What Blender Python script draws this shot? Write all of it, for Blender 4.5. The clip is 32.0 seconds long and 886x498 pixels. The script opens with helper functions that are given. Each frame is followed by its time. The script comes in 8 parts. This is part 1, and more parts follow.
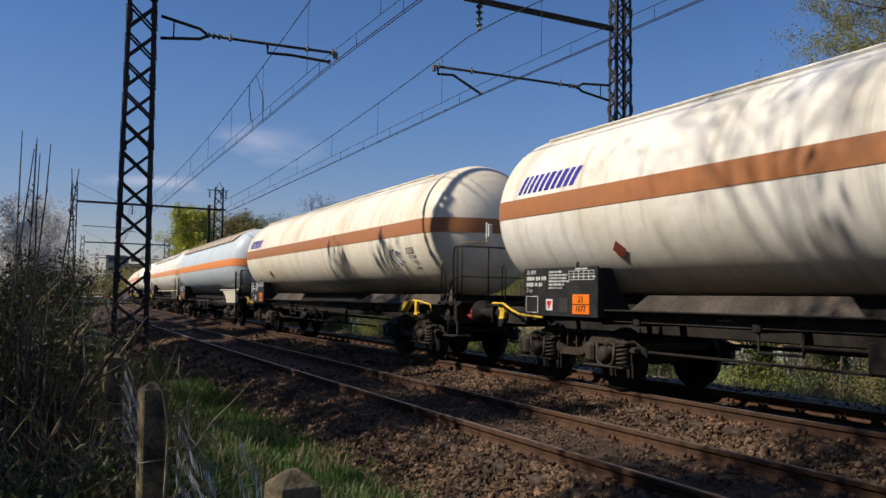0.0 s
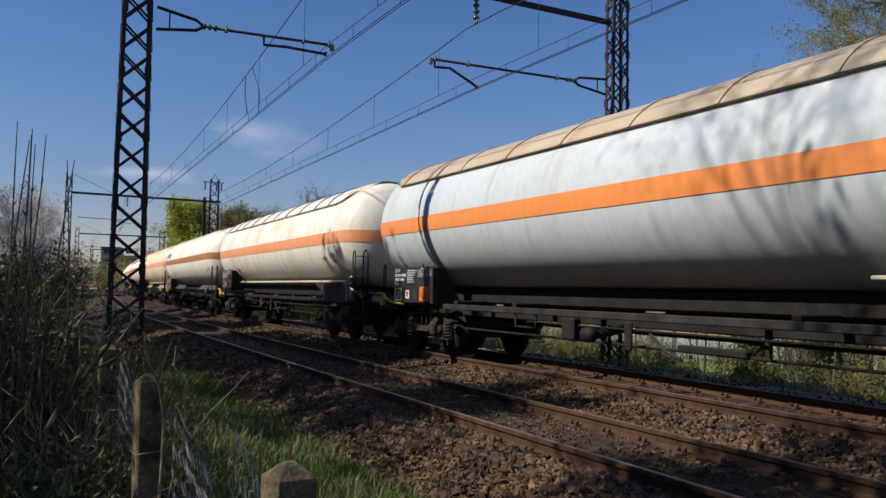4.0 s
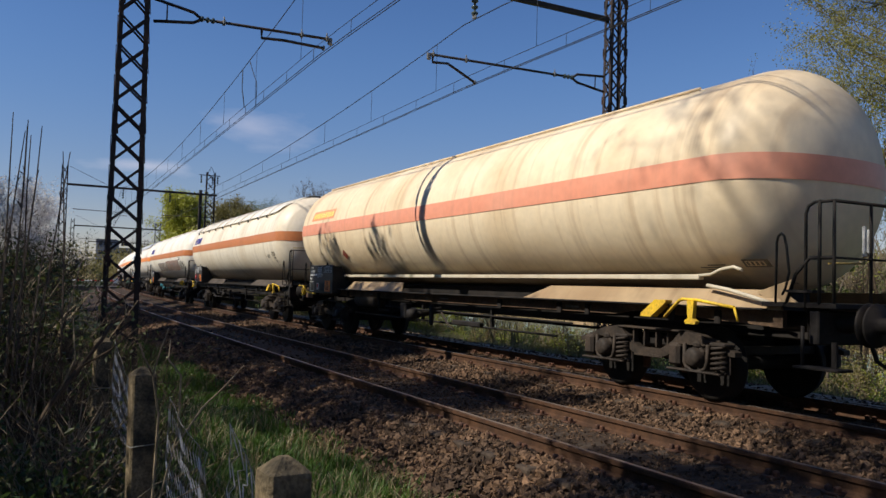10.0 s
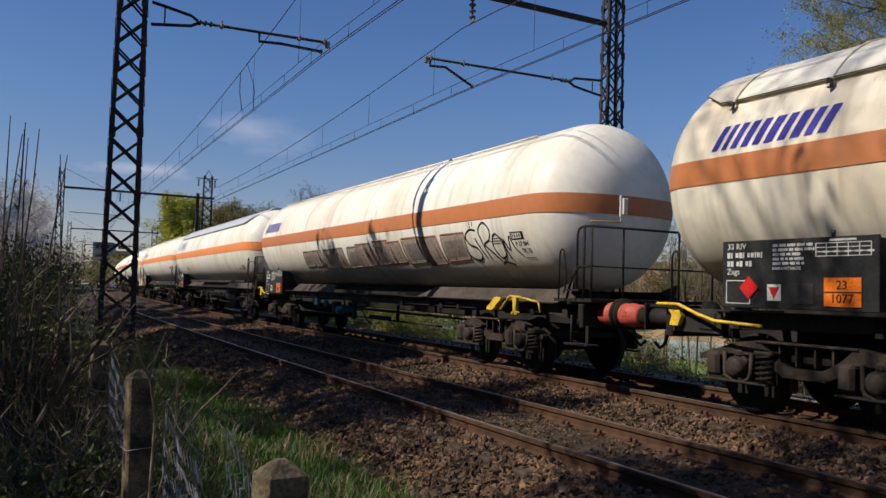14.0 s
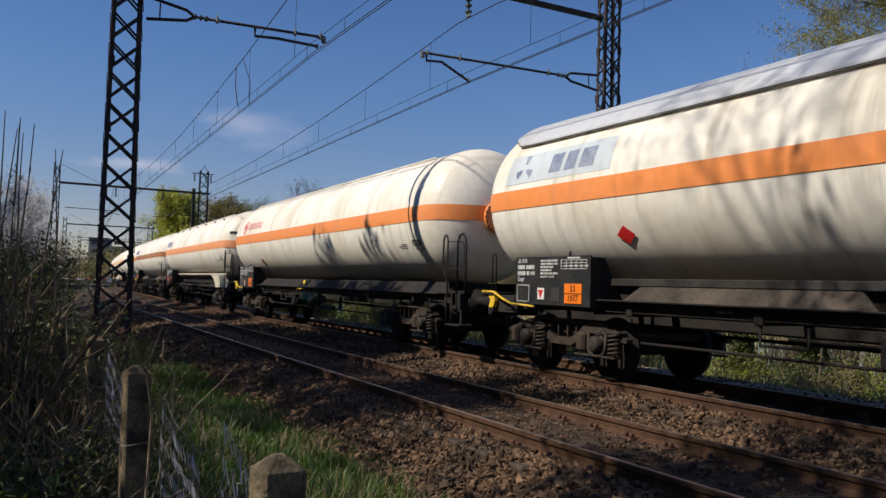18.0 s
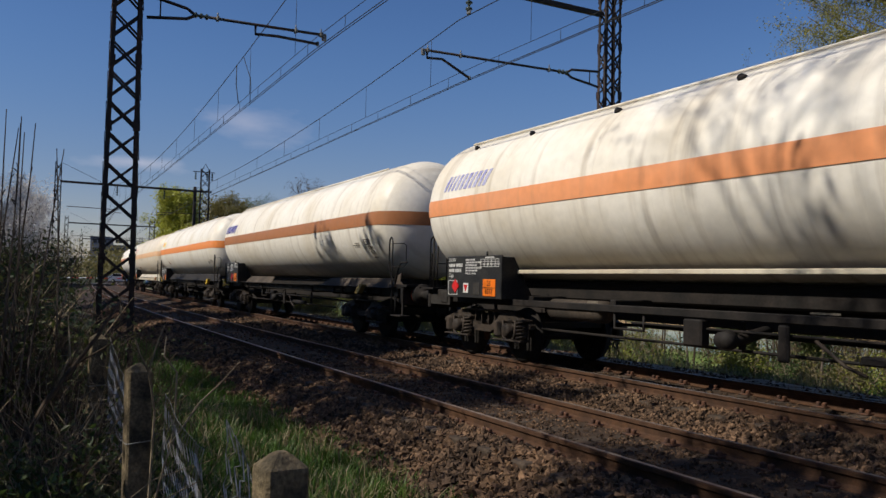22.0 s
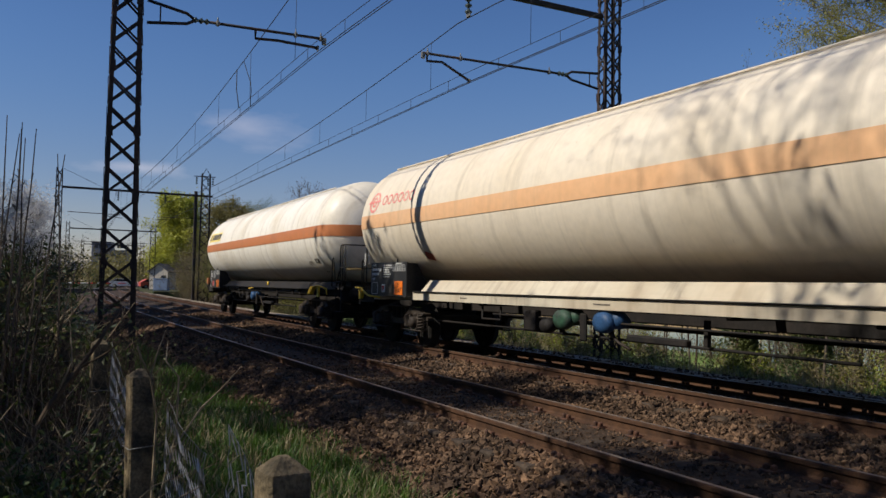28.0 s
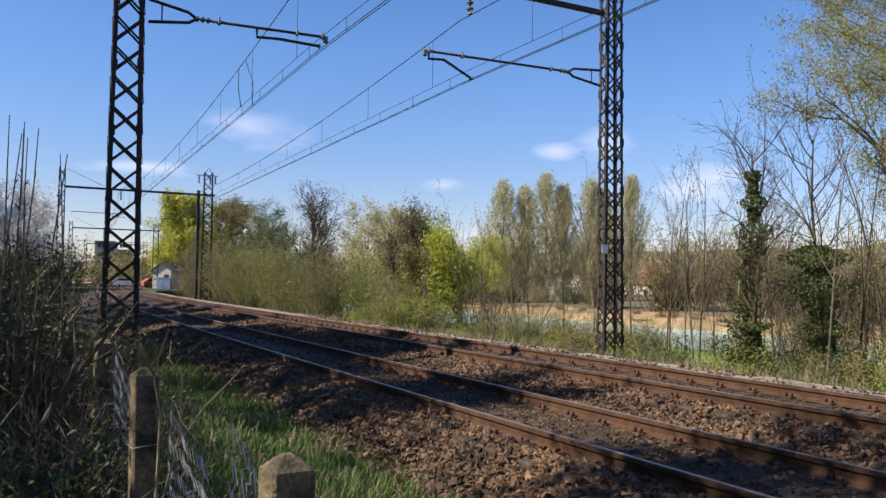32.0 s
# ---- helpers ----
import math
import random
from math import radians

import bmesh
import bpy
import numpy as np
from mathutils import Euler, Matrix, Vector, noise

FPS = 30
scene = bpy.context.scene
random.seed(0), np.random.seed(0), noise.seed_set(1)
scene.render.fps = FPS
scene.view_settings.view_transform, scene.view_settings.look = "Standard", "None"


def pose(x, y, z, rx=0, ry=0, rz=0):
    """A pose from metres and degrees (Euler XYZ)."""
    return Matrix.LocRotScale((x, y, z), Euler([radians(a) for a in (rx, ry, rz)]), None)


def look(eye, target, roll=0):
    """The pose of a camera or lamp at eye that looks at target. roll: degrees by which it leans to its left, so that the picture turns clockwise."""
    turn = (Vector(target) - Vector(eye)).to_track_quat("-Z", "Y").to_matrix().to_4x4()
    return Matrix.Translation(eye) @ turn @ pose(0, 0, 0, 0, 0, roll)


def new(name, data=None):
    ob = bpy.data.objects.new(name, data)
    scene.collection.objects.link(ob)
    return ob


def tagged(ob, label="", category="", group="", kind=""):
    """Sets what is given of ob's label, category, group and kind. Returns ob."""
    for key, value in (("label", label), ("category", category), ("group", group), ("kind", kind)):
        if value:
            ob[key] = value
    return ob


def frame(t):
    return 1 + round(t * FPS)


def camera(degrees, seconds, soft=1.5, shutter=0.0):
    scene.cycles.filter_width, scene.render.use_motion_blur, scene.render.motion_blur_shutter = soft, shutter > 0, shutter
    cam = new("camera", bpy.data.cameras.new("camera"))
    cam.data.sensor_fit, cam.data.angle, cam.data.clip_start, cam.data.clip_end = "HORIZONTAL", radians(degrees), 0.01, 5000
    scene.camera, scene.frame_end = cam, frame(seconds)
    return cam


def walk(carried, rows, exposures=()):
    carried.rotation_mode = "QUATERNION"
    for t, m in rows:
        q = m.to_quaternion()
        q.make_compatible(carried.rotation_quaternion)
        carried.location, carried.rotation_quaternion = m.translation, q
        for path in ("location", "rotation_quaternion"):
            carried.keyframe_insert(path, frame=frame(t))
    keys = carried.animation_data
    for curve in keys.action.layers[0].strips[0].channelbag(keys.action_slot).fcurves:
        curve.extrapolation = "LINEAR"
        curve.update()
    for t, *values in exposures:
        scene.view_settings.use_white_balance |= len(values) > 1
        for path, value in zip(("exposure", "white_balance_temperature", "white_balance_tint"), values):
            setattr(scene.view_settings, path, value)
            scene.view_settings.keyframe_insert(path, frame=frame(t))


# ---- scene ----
# Camera: held by hand beside the line; x runs along the track towards the near end, y across it.
cam = camera(57.63, 32.0, soft=1.5)
PATH = [
    (0.0, 0.0079, 0.006, 1.4924, 93.476, -0.841, 62.621),
    (0.5, 0.0114, 0.004, 1.4922, 93.367, -0.66, 62.805),
    (1.0, 0.0098, 0.0021, 1.4929, 93.283, -0.74, 62.82),
    (1.5, 0.0107, 0.0046, 1.4923, 93.313, -0.829, 62.716),
    (2.0, 0.0079, 0.0025, 1.4927, 93.299, -0.836, 62.576),
    (2.5, 0.0098, 0.0027, 1.4923, 93.254, -0.852, 62.426),
    (3.0, 0.0148, -0.0012, 1.4942, 93.213, -0.896, 62.362),
    (3.5, 0.0099, 0.0005, 1.4926, 93.086, -1.005, 62.343),
    (5.5, 0.0043, 0.0013, 1.4927, 92.841, -1.266, 62.139),
    (6.0, 0.0019, 0.0023, 1.4921, 92.699, -1.308, 62.144),
    (6.5, 0.0051, 0.0022, 1.4922, 92.649, -1.353, 62.099),
    (7.0, 0.0084, 0.0013, 1.4939, 92.686, -1.377, 62.053),
    (7.5, 0.0035, 0.0022, 1.4928, 92.763, -1.411, 62.001),
    (8.0, 0.0049, 0.0016, 1.4938, 92.848, -1.494, 61.899),
    (8.5, 0.0056, -0.0012, 1.4934, 92.813, -1.497, 61.913),
    (9.0, 0.0025, 0.0001, 1.493, 92.769, -1.551, 61.998),
    (9.5, 0.0022, -0.0003, 1.4919, 92.707, -1.628, 62.031),
    (10.0, 0.0023, 0.0003, 1.4931, 92.699, -1.667, 61.976),
    (10.5, 0.006, -0.0018, 1.4929, 92.682, -1.719, 61.917),
    (11.0, 0.006, -0.0005, 1.492, 92.728, -1.648, 61.989),
    (11.5, 0.0061, -0.0019, 1.4925, 92.747, -1.62, 61.966),
    (12.0, 0.0063, -0.0014, 1.4916, 92.792, -1.636, 61.865),
    (12.5, 0.0065, -0.0007, 1.4932, 92.894, -1.699, 61.887),
    (13.0, 0.0035, 0.0011, 1.4916, 92.992, -1.737, 61.871),
    (13.5, 0.0068, 0.0001, 1.4919, 93.025, -1.672, 61.855),
    (14.0, 0.0056, -0.0007, 1.4923, 92.953, -1.726, 61.785),
    (14.5, 0.0086, -0.0003, 1.4919, 92.896, -1.817, 61.741),
    (16.5, 0.0064, -0.0001, 1.4937, 92.773, -1.764, 61.519),
    (17.0, 0.0061, -0.0014, 1.4917, 92.614, -1.674, 61.582),
    (17.5, 0.0053, 0.0005, 1.4917, 92.571, -1.636, 61.619),
    (18.0, 0.0035, -0.0015, 1.4911, 92.607, -1.642, 61.535),
    (18.5, 0.0011, 0.0017, 1.4917, 92.598, -1.596, 61.526),
    (19.0, 0.0039, -0.0009, 1.4913, 92.565, -1.541, 61.588),
    (19.5, 0.0029, 0.0, 1.492, 92.436, -1.458, 61.749),
    (20.0, 0.0029, 0.0007, 1.4902, 92.37, -1.452, 61.813),
    (20.5, 0.0024, -0.0007, 1.4902, 92.419, -1.457, 61.733),
    (21.0, 0.0048, -0.0002, 1.4907, 92.463, -1.459, 61.64),
    (21.5, 0.0025, -0.0004, 1.4898, 92.481, -1.433, 61.625),
    (22.0, 0.0046, -0.0024, 1.4903, 92.415, -1.411, 61.645),
    (22.5, -0.0, -0.0011, 1.4901, 92.406, -1.431, 61.707),
    (23.0, 0.0042, -0.0002, 1.4906, 92.496, -1.456, 61.693),
    (23.5, 0.0046, -0.0023, 1.4924, 92.521, -1.502, 61.657),
    (24.0, 0.0042, -0.0015, 1.4922, 92.512, -1.466, 61.621),
    (24.5, 0.0027, -0.0023, 1.4921, 92.513, -1.477, 61.661),
    (25.0, -0.0017, -0.0001, 1.4904, 92.488, -1.332, 61.758),
    (25.5, -0.0008, -0.0011, 1.4903, 92.579, -1.276, 61.722),
    (27.5, 0.0006, -0.0012, 1.4902, 92.657, -1.02, 61.691),
    (28.0, 0.0049, -0.0015, 1.4915, 92.615, -1.033, 61.746),
    (28.5, 0.0044, -0.0012, 1.491, 92.63, -1.079, 61.719),
    (29.0, 0.0043, -0.0006, 1.4908, 92.681, -1.035, 61.672),
    (29.5, 0.0021, 0.001, 1.4907, 92.669, -1.036, 61.686),
    (30.0, 0.0014, -0.0005, 1.4908, 92.567, -1.068, 61.727),
    (30.5, 0.0028, -0.0008, 1.4914, 92.445, -1.069, 61.804),
    (31.0, 0.0012, -0.0008, 1.4912, 92.468, -1.067, 61.962),
    (31.5, 0.0035, -0.0012, 1.491, 92.499, -0.926, 62.05),
    (32.0, -0.0, 0.0, 1.4895, 92.458, -0.77, 61.942),]
walk(cam, [(t, pose(x, y, z, a, b, c)) for t, x, y, z, a, b, c in PATH],
     exposures=[(0.0, 0.1), (1.0, 0.15), (3.0, 0.25), (5.5, -0.08), (6.5, -0.05), (8.0, 0.05), (10.0, 0.12), (14.0, 0.02), (17.0, 0.12), (18.5, 0.03), (20.0, 0.05), (21.0, -0.1), (22.2, -0.1), (23.0, 0.02), (24.5, -0.08), (28.0, -0.05), (29.0, -0.08), (30.2, 0.0), (31.0, 0.15), (31.5, 0.55), (32.0, 0.86)])

# Light: spring sun from behind the camera, clear sky.
SUN_AZ = 0.16      # the light travels mostly across the line and a little along it
SUN_EL = radians(43)
light_dir = Vector((SUN_AZ, 1.0, 0)).normalized() * math.cos(SUN_EL) + Vector((0, 0, -math.sin(SUN_EL)))
sun = new("sun", bpy.data.lights.new("sun", "SUN"))
sun.data.energy, sun.data.angle, sun.data.color = 4.8, radians(0.5), (1.0, 0.93, 0.82)
sun.matrix_world = look((0, 0, 60), Vector((0, 0, 60)) + light_dir)

world = bpy.data.worlds.new("world")
scene.world = world
world.use_nodes = True
wn, wl = world.node_tree.nodes, world.node_tree.links
wn.clear()
sky = wn.new("ShaderNodeTexSky")
sky.sky_type, sky.sun_disc = "NISHITA", False
sky.sun_elevation = SUN_EL
sky.sun_rotation = math.atan2(-SUN_AZ, -1.0)
sky.air_density, sky.dust_density, sky.ozone_density = 1.0, 0.1, 3.0
bg = wn.new("ShaderNodeBackground")
bg.inputs["Strength"].default_value = 0.094
wo = wn.new("ShaderNodeOutputWorld")
# a few small fair-weather clouds low over the horizon
geo = wn.new("ShaderNodeTexCoord")
mapn = wn.new("ShaderNodeMapping")
mapn.inputs["Scale"].default_value = (1.0, 1.0, 3.2)
cn = wn.new("ShaderNodeTexNoise")
cn.inputs["Scale"].default_value, cn.inputs["Detail"].default_value = 14.0, 7.0
wl.new(geo.outputs["Generated"], mapn.inputs["Vector"])
wl.new(mapn.outputs["Vector"], cn.inputs["Vector"])
hs = wn.new("ShaderNodeHueSaturation")
hs.inputs["Saturation"].default_value, hs.inputs["Hue"].default_value = 1.22, 0.512
wl.new(sky.outputs["Color"], hs.inputs["Color"])
# the air near the horizon is hazier and more lavender than the model's
parts_xyz = wn.new("ShaderNodeSeparateXYZ")
wl.new(geo.outputs["Generated"], parts_xyz.inputs["Vector"])
low = wn.new("ShaderNodeMapRange")
low.interpolation_type = "SMOOTHSTEP"
for key, v in (("From Min", -0.02), ("From Max", 0.30), ("To Min", 1.0), ("To Max", 0.0)):
    low.inputs[key].default_value = v
wl.new(parts_xyz.outputs["Z"], low.inputs["Value"])
haze = wn.new("ShaderNodeMix")
haze.data_type, haze.blend_type = "RGBA", "MULTIPLY"
haze.inputs["B"].default_value = (0.80, 0.66, 0.74, 1)
wl.new(low.outputs["Result"], haze.inputs["Factor"])
wl.new(hs.outputs["Color"], haze.inputs["A"])
above = haze.outputs["Result"]
for az, el, wide, tall, dens in ((14.5, 10.5, 6.5, 2.4, 0.42), (36.0, 9.4, 3.0, 1.1, 0.55), (39.5, 9.8, 3.5, 2.2, 0.40), (28.0, 7.0, 2.2, 0.9, 0.4), (45.5, 6.8, 6.5, 2.6, 0.6), (7.5, 7.5, 6.0, 1.1, 0.6),
                                 (70.0, 12.0, 7.0, 2.5, 0.7), (110.0, 10.0, 9.0, 2.5, 0.7), (-60.0, 11.0, 9.0, 2.5, 0.7), (30.0, 3.2, 26.0, 2.2, 0.35)):
    c = Vector((-math.cos(radians(az)), math.sin(radians(az)), math.tan(radians(el))))
    shift = wn.new("ShaderNodeVectorMath")
    shift.operation = "SUBTRACT"
    shift.inputs[1].default_value = c.normalized()
    stretch = wn.new("ShaderNodeVectorMath")
    stretch.operation = "MULTIPLY"
    stretch.inputs[1].default_value = (1 / radians(wide), 1 / radians(wide), 1 / radians(tall))
    size = wn.new("ShaderNodeVectorMath")
    size.operation = "LENGTH"
    edge = wn.new("ShaderNodeMapRange")
    for key, v in (("From Min", 1.25), ("From Max", 0.0), ("To Min", -0.55), ("To Max", 0.42)):
        edge.inputs[key].default_value = v
    plus = wn.new("ShaderNodeMath")
    plus.operation = "ADD"
    soft = wn.new("ShaderNodeMapRange")
    for key, v in (("From Min", 0.46), ("From Max", 0.95), ("To Min", 0.0), ("To Max", 0.62 * dens)):
        soft.inputs[key].default_value = v
    mixc = wn.new("ShaderNodeMix")
    mixc.data_type = "RGBA"
    mixc.inputs["B"].default_value = (8.4, 7.9, 8.6, 1)
    wl.new(geo.outputs["Generated"], shift.inputs[0])
    wl.new(shift.outputs["Vector"], stretch.inputs[0])
    wl.new(stretch.outputs["Vector"], size.inputs[0])
    wl.new(size.outputs["Value"], edge.inputs["Value"])
    wl.new(edge.outputs["Result"], plus.inputs[0])
    wl.new(cn.outputs["Fac"], plus.inputs[1])
    wl.new(plus.outputs["Value"], soft.inputs["Value"])
    wl.new(soft.outputs["Result"], mixc.inputs["Factor"])
    wl.new(above, mixc.inputs["A"])
    above = mixc.outputs["Result"]
wl.new(above, bg.inputs["Color"])
wl.new(bg.outputs["Background"], wo.inputs["Surface"])

# The line: two tracks on a wide curve.
CURVE = 0.00075
Y_NEAR, Y_FAR, FAR_LEVEL, GAUGE = 5.56, 8.81, 0.14, 1.507


def bend(x):
    return CURVE * x * x / 2


def heading(x):
    return math.degrees(math.atan(CURVE * x))
# ---- materials ----
def material(name, color, rough=0.6, metal=0.0, color2=None, scale=8.0, detail=4.0, spread=(0.35, 0.65), bump=0.0,
             bump_scale=None, fine=None, fine_amount=0.25, spec=0.26, stretch=(1, 1, 1), island=0.0, random_tint=0.0, coords="Object"):
    """A surface with two scales of variation: broad patches of color2 and a fine grain."""
    m = bpy.data.materials.new(name)
    m.use_nodes = True
    n, l = m.node_tree.nodes, m.node_tree.links
    b = n["Principled BSDF"]
    b.inputs["Roughness"].default_value, b.inputs["Metallic"].default_value = rough, metal
    b.inputs["Specular IOR Level"].default_value = spec
    tc = n.new("ShaderNodeTexCoord")
    mp = n.new("ShaderNodeMapping")
    mp.inputs["Scale"].default_value = stretch
    l.new(tc.outputs[coords], mp.inputs["Vector"])
    vec = mp.outputs["Vector"]
    c2 = color2 or tuple(v * 0.75 for v in color)
    n1 = n.new("ShaderNodeTexNoise")
    n1.inputs["Scale"].default_value, n1.inputs["Detail"].default_value = scale, detail
    l.new(vec, n1.inputs["Vector"])
    ramp = n.new("ShaderNodeValToRGB")
    e = ramp.color_ramp.elements
    e[0].position, e[1].position = spread
    e[0].color, e[1].color = (*color, 1), (*c2, 1)
    l.new(n1.outputs["Fac"], ramp.inputs["Fac"])
    out = ramp.outputs["Color"]
    n2 = n.new("ShaderNodeTexNoise")
    n2.inputs["Scale"].default_value, n2.inputs["Detail"].default_value = fine or scale * 9, 3.0
    l.new(vec, n2.inputs["Vector"])
    grain = n.new("ShaderNodeMapRange")
    grain.inputs["To Min"].default_value, grain.inputs["To Max"].default_value = 1 - fine_amount, 1 + fine_amount
    grain.inputs["From Min"].default_value, grain.inputs["From Max"].default_value = 0.3, 0.7
    l.new(n2.outputs["Fac"], grain.inputs["Value"])
    value = grain.outputs["Result"]
    for kind, amount in (("island", island), ("object", random_tint)):
        if amount:
            src = n.new("ShaderNodeNewGeometry") if kind == "island" else n.new("ShaderNodeObjectInfo")
            rr = n.new("ShaderNodeMapRange")
            rr.inputs["To Min"].default_value, rr.inputs["To Max"].default_value = 1 - amount, 1 + amount
            l.new(src.outputs["Random Per Island" if kind == "island" else "Random"], rr.inputs["Value"])
            mu = n.new("ShaderNodeMath")
            mu.operation = "MULTIPLY"
            l.new(value, mu.inputs[0])
            l.new(rr.outputs["Result"], mu.inputs[1])
            value = mu.outputs["Value"]
    mix = n.new("ShaderNodeVectorMath")
    mix.operation = "SCALE"
    l.new(out, mix.inputs[0])
    l.new(value, mix.inputs["Scale"])
    l.new(mix.outputs["Vector"], b.inputs["Base Color"])
    rv = n.new("ShaderNodeMapRange")
    rv.inputs["To Min"].default_value, rv.inputs["To Max"].default_value = max(rough - 0.12, 0.02), min(rough + 0.12, 1)
    l.new(n1.outputs["Fac"], rv.inputs["Value"])
    l.new(rv.outputs["Result"], b.inputs["Roughness"])
    if bump:
        bp = n.new("ShaderNodeBump")
        bp.inputs["Strength"].default_value, bp.inputs["Distance"].default_value = bump, 0.02
        n3 = n.new("ShaderNodeTexNoise")
        n3.inputs["Scale"].default_value, n3.inputs["Detail"].default_value = bump_scale or scale * 4, 5.0
        l.new(vec, n3.inputs["Vector"])
        l.new(n3.outputs["Fac"], bp.inputs["Height"])
        l.new(bp.outputs["Normal"], b.inputs["Normal"])
    return m


def leaf_material(name, a, b2, scale=0.6):
    """Thin leaves: two greens by island, light coming through."""
    m = bpy.data.materials.new(name)
    m.use_nodes = True
    n, l = m.node_tree.nodes, m.node_tree.links
    p = n["Principled BSDF"]
    p.inputs["Roughness"].default_value = 0.55
    g = n.new("ShaderNodeNewGeometry")
    r = n.new("ShaderNodeValToRGB")
    r.color_ramp.elements[0].color, r.color_ramp.elements[1].color = (*a, 1), (*b2, 1)
    no = n.new("ShaderNodeTexNoise")
    no.inputs["Scale"].default_value = scale
    tc = n.new("ShaderNodeTexCoord")
    l.new(tc.outputs["Object"], no.inputs["Vector"])
    ad = n.new("ShaderNodeMath")
    ad.operation = "MULTIPLY_ADD"
    ad.inputs[1].default_value, ad.inputs[2].default_value = 0.55, 0.22
    l.new(g.outputs["Random Per Island"], ad.inputs[0])
    sb = n.new("ShaderNodeMath")
    sb.operation = "ADD"
    l.new(ad.outputs["Value"], sb.inputs[0])
    mm = n.new("ShaderNodeMath")
    mm.operation = "MULTIPLY_ADD"
    mm.inputs[1].default_value, mm.inputs[2].default_value = 1.6, -0.8
    l.new(no.outputs["Fac"], mm.inputs[0])
    l.new(mm.outputs["Value"], sb.inputs[1])
    l.new(sb.outputs["Value"], r.inputs["Fac"])
    l.new(r.outputs["Color"], p.inputs["Base Color"])
    t = n.new("ShaderNodeBsdfTranslucent")
    l.new(r.outputs["Color"], t.inputs["Color"])
    mx = n.new("ShaderNodeMixShader")
    mx.inputs["Fac"].default_value = 0.35
    l.new(p.outputs["BSDF"], mx.inputs[1])
    l.new(t.outputs["BSDF"], mx.inputs[2])
    l.new(mx.outputs["Shader"], n["Material Output"].inputs["Surface"])
    return m


M = {}
M["rail_rust"] = material("rail_rust", (0.088, 0.043, 0.022), 0.8, 0.0, (0.050, 0.026, 0.015), 6, bump=0.3, fine=60)
M["rail_head"] = material("rail_head", (0.36, 0.30, 0.25), 0.46, 0.6, (0.22, 0.15, 0.11), 3, stretch=(0.2, 4, 4))
M["sleeper"] = material("sleeper", (0.050, 0.036, 0.026), 0.95, 0, (0.085, 0.062, 0.044), 5, stretch=(1, 0.3, 1), bump=0.5, random_tint=0.25)
M["chair"] = material("chair_iron", (0.07, 0.045, 0.035), 0.7, 0.2, (0.13, 0.06, 0.035), 9, bump=0.3)
M["stone"] = material("ballast_stone", (0.145, 0.086, 0.049), 0.9, 0, (0.054, 0.035, 0.023), 1.2, island=0.7, fine=40, fine_amount=0.35, bump=0.4, bump_scale=30)
M["ballast"] = material("ballast_bed", (0.058, 0.036, 0.022), 0.95, 0, (0.030, 0.020, 0.013), 14, fine=45, fine_amount=0.5, bump=1.0, bump_scale=22)
M["pale_gravel"] = material("pale_gravel", (0.34, 0.28, 0.21), 0.95, 0, (0.17, 0.13, 0.09), 3, fine=50, fine_amount=0.5, bump=0.8, bump_scale=40)
M["soil"] = material("soil_grass", (0.035, 0.05, 0.014), 0.95, 0, (0.05, 0.04, 0.022), 0.7, fine=20, fine_amount=0.45, bump=0.8, bump_scale=9)
M["steel_dark"] = material("mast_steel", (0.03, 0.026, 0.025), 0.75, 0.0, (0.075, 0.045, 0.033), 2.2, fine=18, bump=0.2, spread=(0.45, 0.75))
M["wire"] = material("wire", (0.022, 0.023, 0.025), 0.7, 0.0, scale=2)
M["frame_black"] = material("underframe", (0.011, 0.010, 0.009), 0.75, 0.0, (0.024, 0.019, 0.016), 2.5, fine=25, bump=0.2)
M["frame_grey"] = material("sole_bar_grey", (0.045, 0.042, 0.038), 0.7, 0.0, (0.022, 0.018, 0.015), 1.8, fine=22, bump=0.15)
M["bogie"] = material("bogie_iron", (0.026, 0.021, 0.017), 0.7, 0.0, (0.055, 0.040, 0.029), 4, fine=30, bump=0.3)
M["rust_brown"] = material("rusty_frame", (0.15, 0.095, 0.058), 0.8, 0, (0.075, 0.048, 0.032), 2.0, fine=20, bump=0.2)
M["wheel"] = material("wheel_steel", (0.010, 0.009, 0.008), 0.8, 0.0, (0.020, 0.016, 0.013), 5)
M["plate_dusty"] = material("dusty_plate", (0.085, 0.066, 0.050), 0.8, 0, (0.045, 0.036, 0.028), 1.6, fine=20, bump=0.15)
M["mark_grey"] = material("worn_black_print", (0.10, 0.085, 0.065), 0.6, 0, (0.22, 0.19, 0.15), 14)
M["yellow_dull"] = material("yellow_dull", (0.42, 0.30, 0.10), 0.6, scale=6)
M["board"] = material("board_black", (0.02, 0.02, 0.021), 0.45, 0, (0.035, 0.034, 0.032), 3, fine=30)
M["letter_white"] = material("letter_white", (0.75, 0.74, 0.70), 0.5, scale=12)
M["letter_black"] = material("letter_black", (0.02, 0.02, 0.02), 0.5, scale=12)
M["letter_blue"] = material("letter_blue", (0.035, 0.03, 0.27), 0.4, 0, (0.05, 0.045, 0.32), 2)
M["letter_blue_faded"] = material("letter_blue_faded", (0.27, 0.27, 0.52), 0.5, 0, (0.5, 0.5, 0.62), 3)
M["letter_steel"] = material("letter_steel", (0.16, 0.20, 0.30), 0.5, 0, (0.3, 0.33, 0.4), 3)
M["letter_red"] = material("letter_red", (0.75, 0.05, 0.07), 0.45, 0, (0.72, 0.10, 0.10), 3)
M["letter_pink"] = material("letter_pink", (0.78, 0.22, 0.20), 0.5, 0, (0.8, 0.35, 0.3), 3)
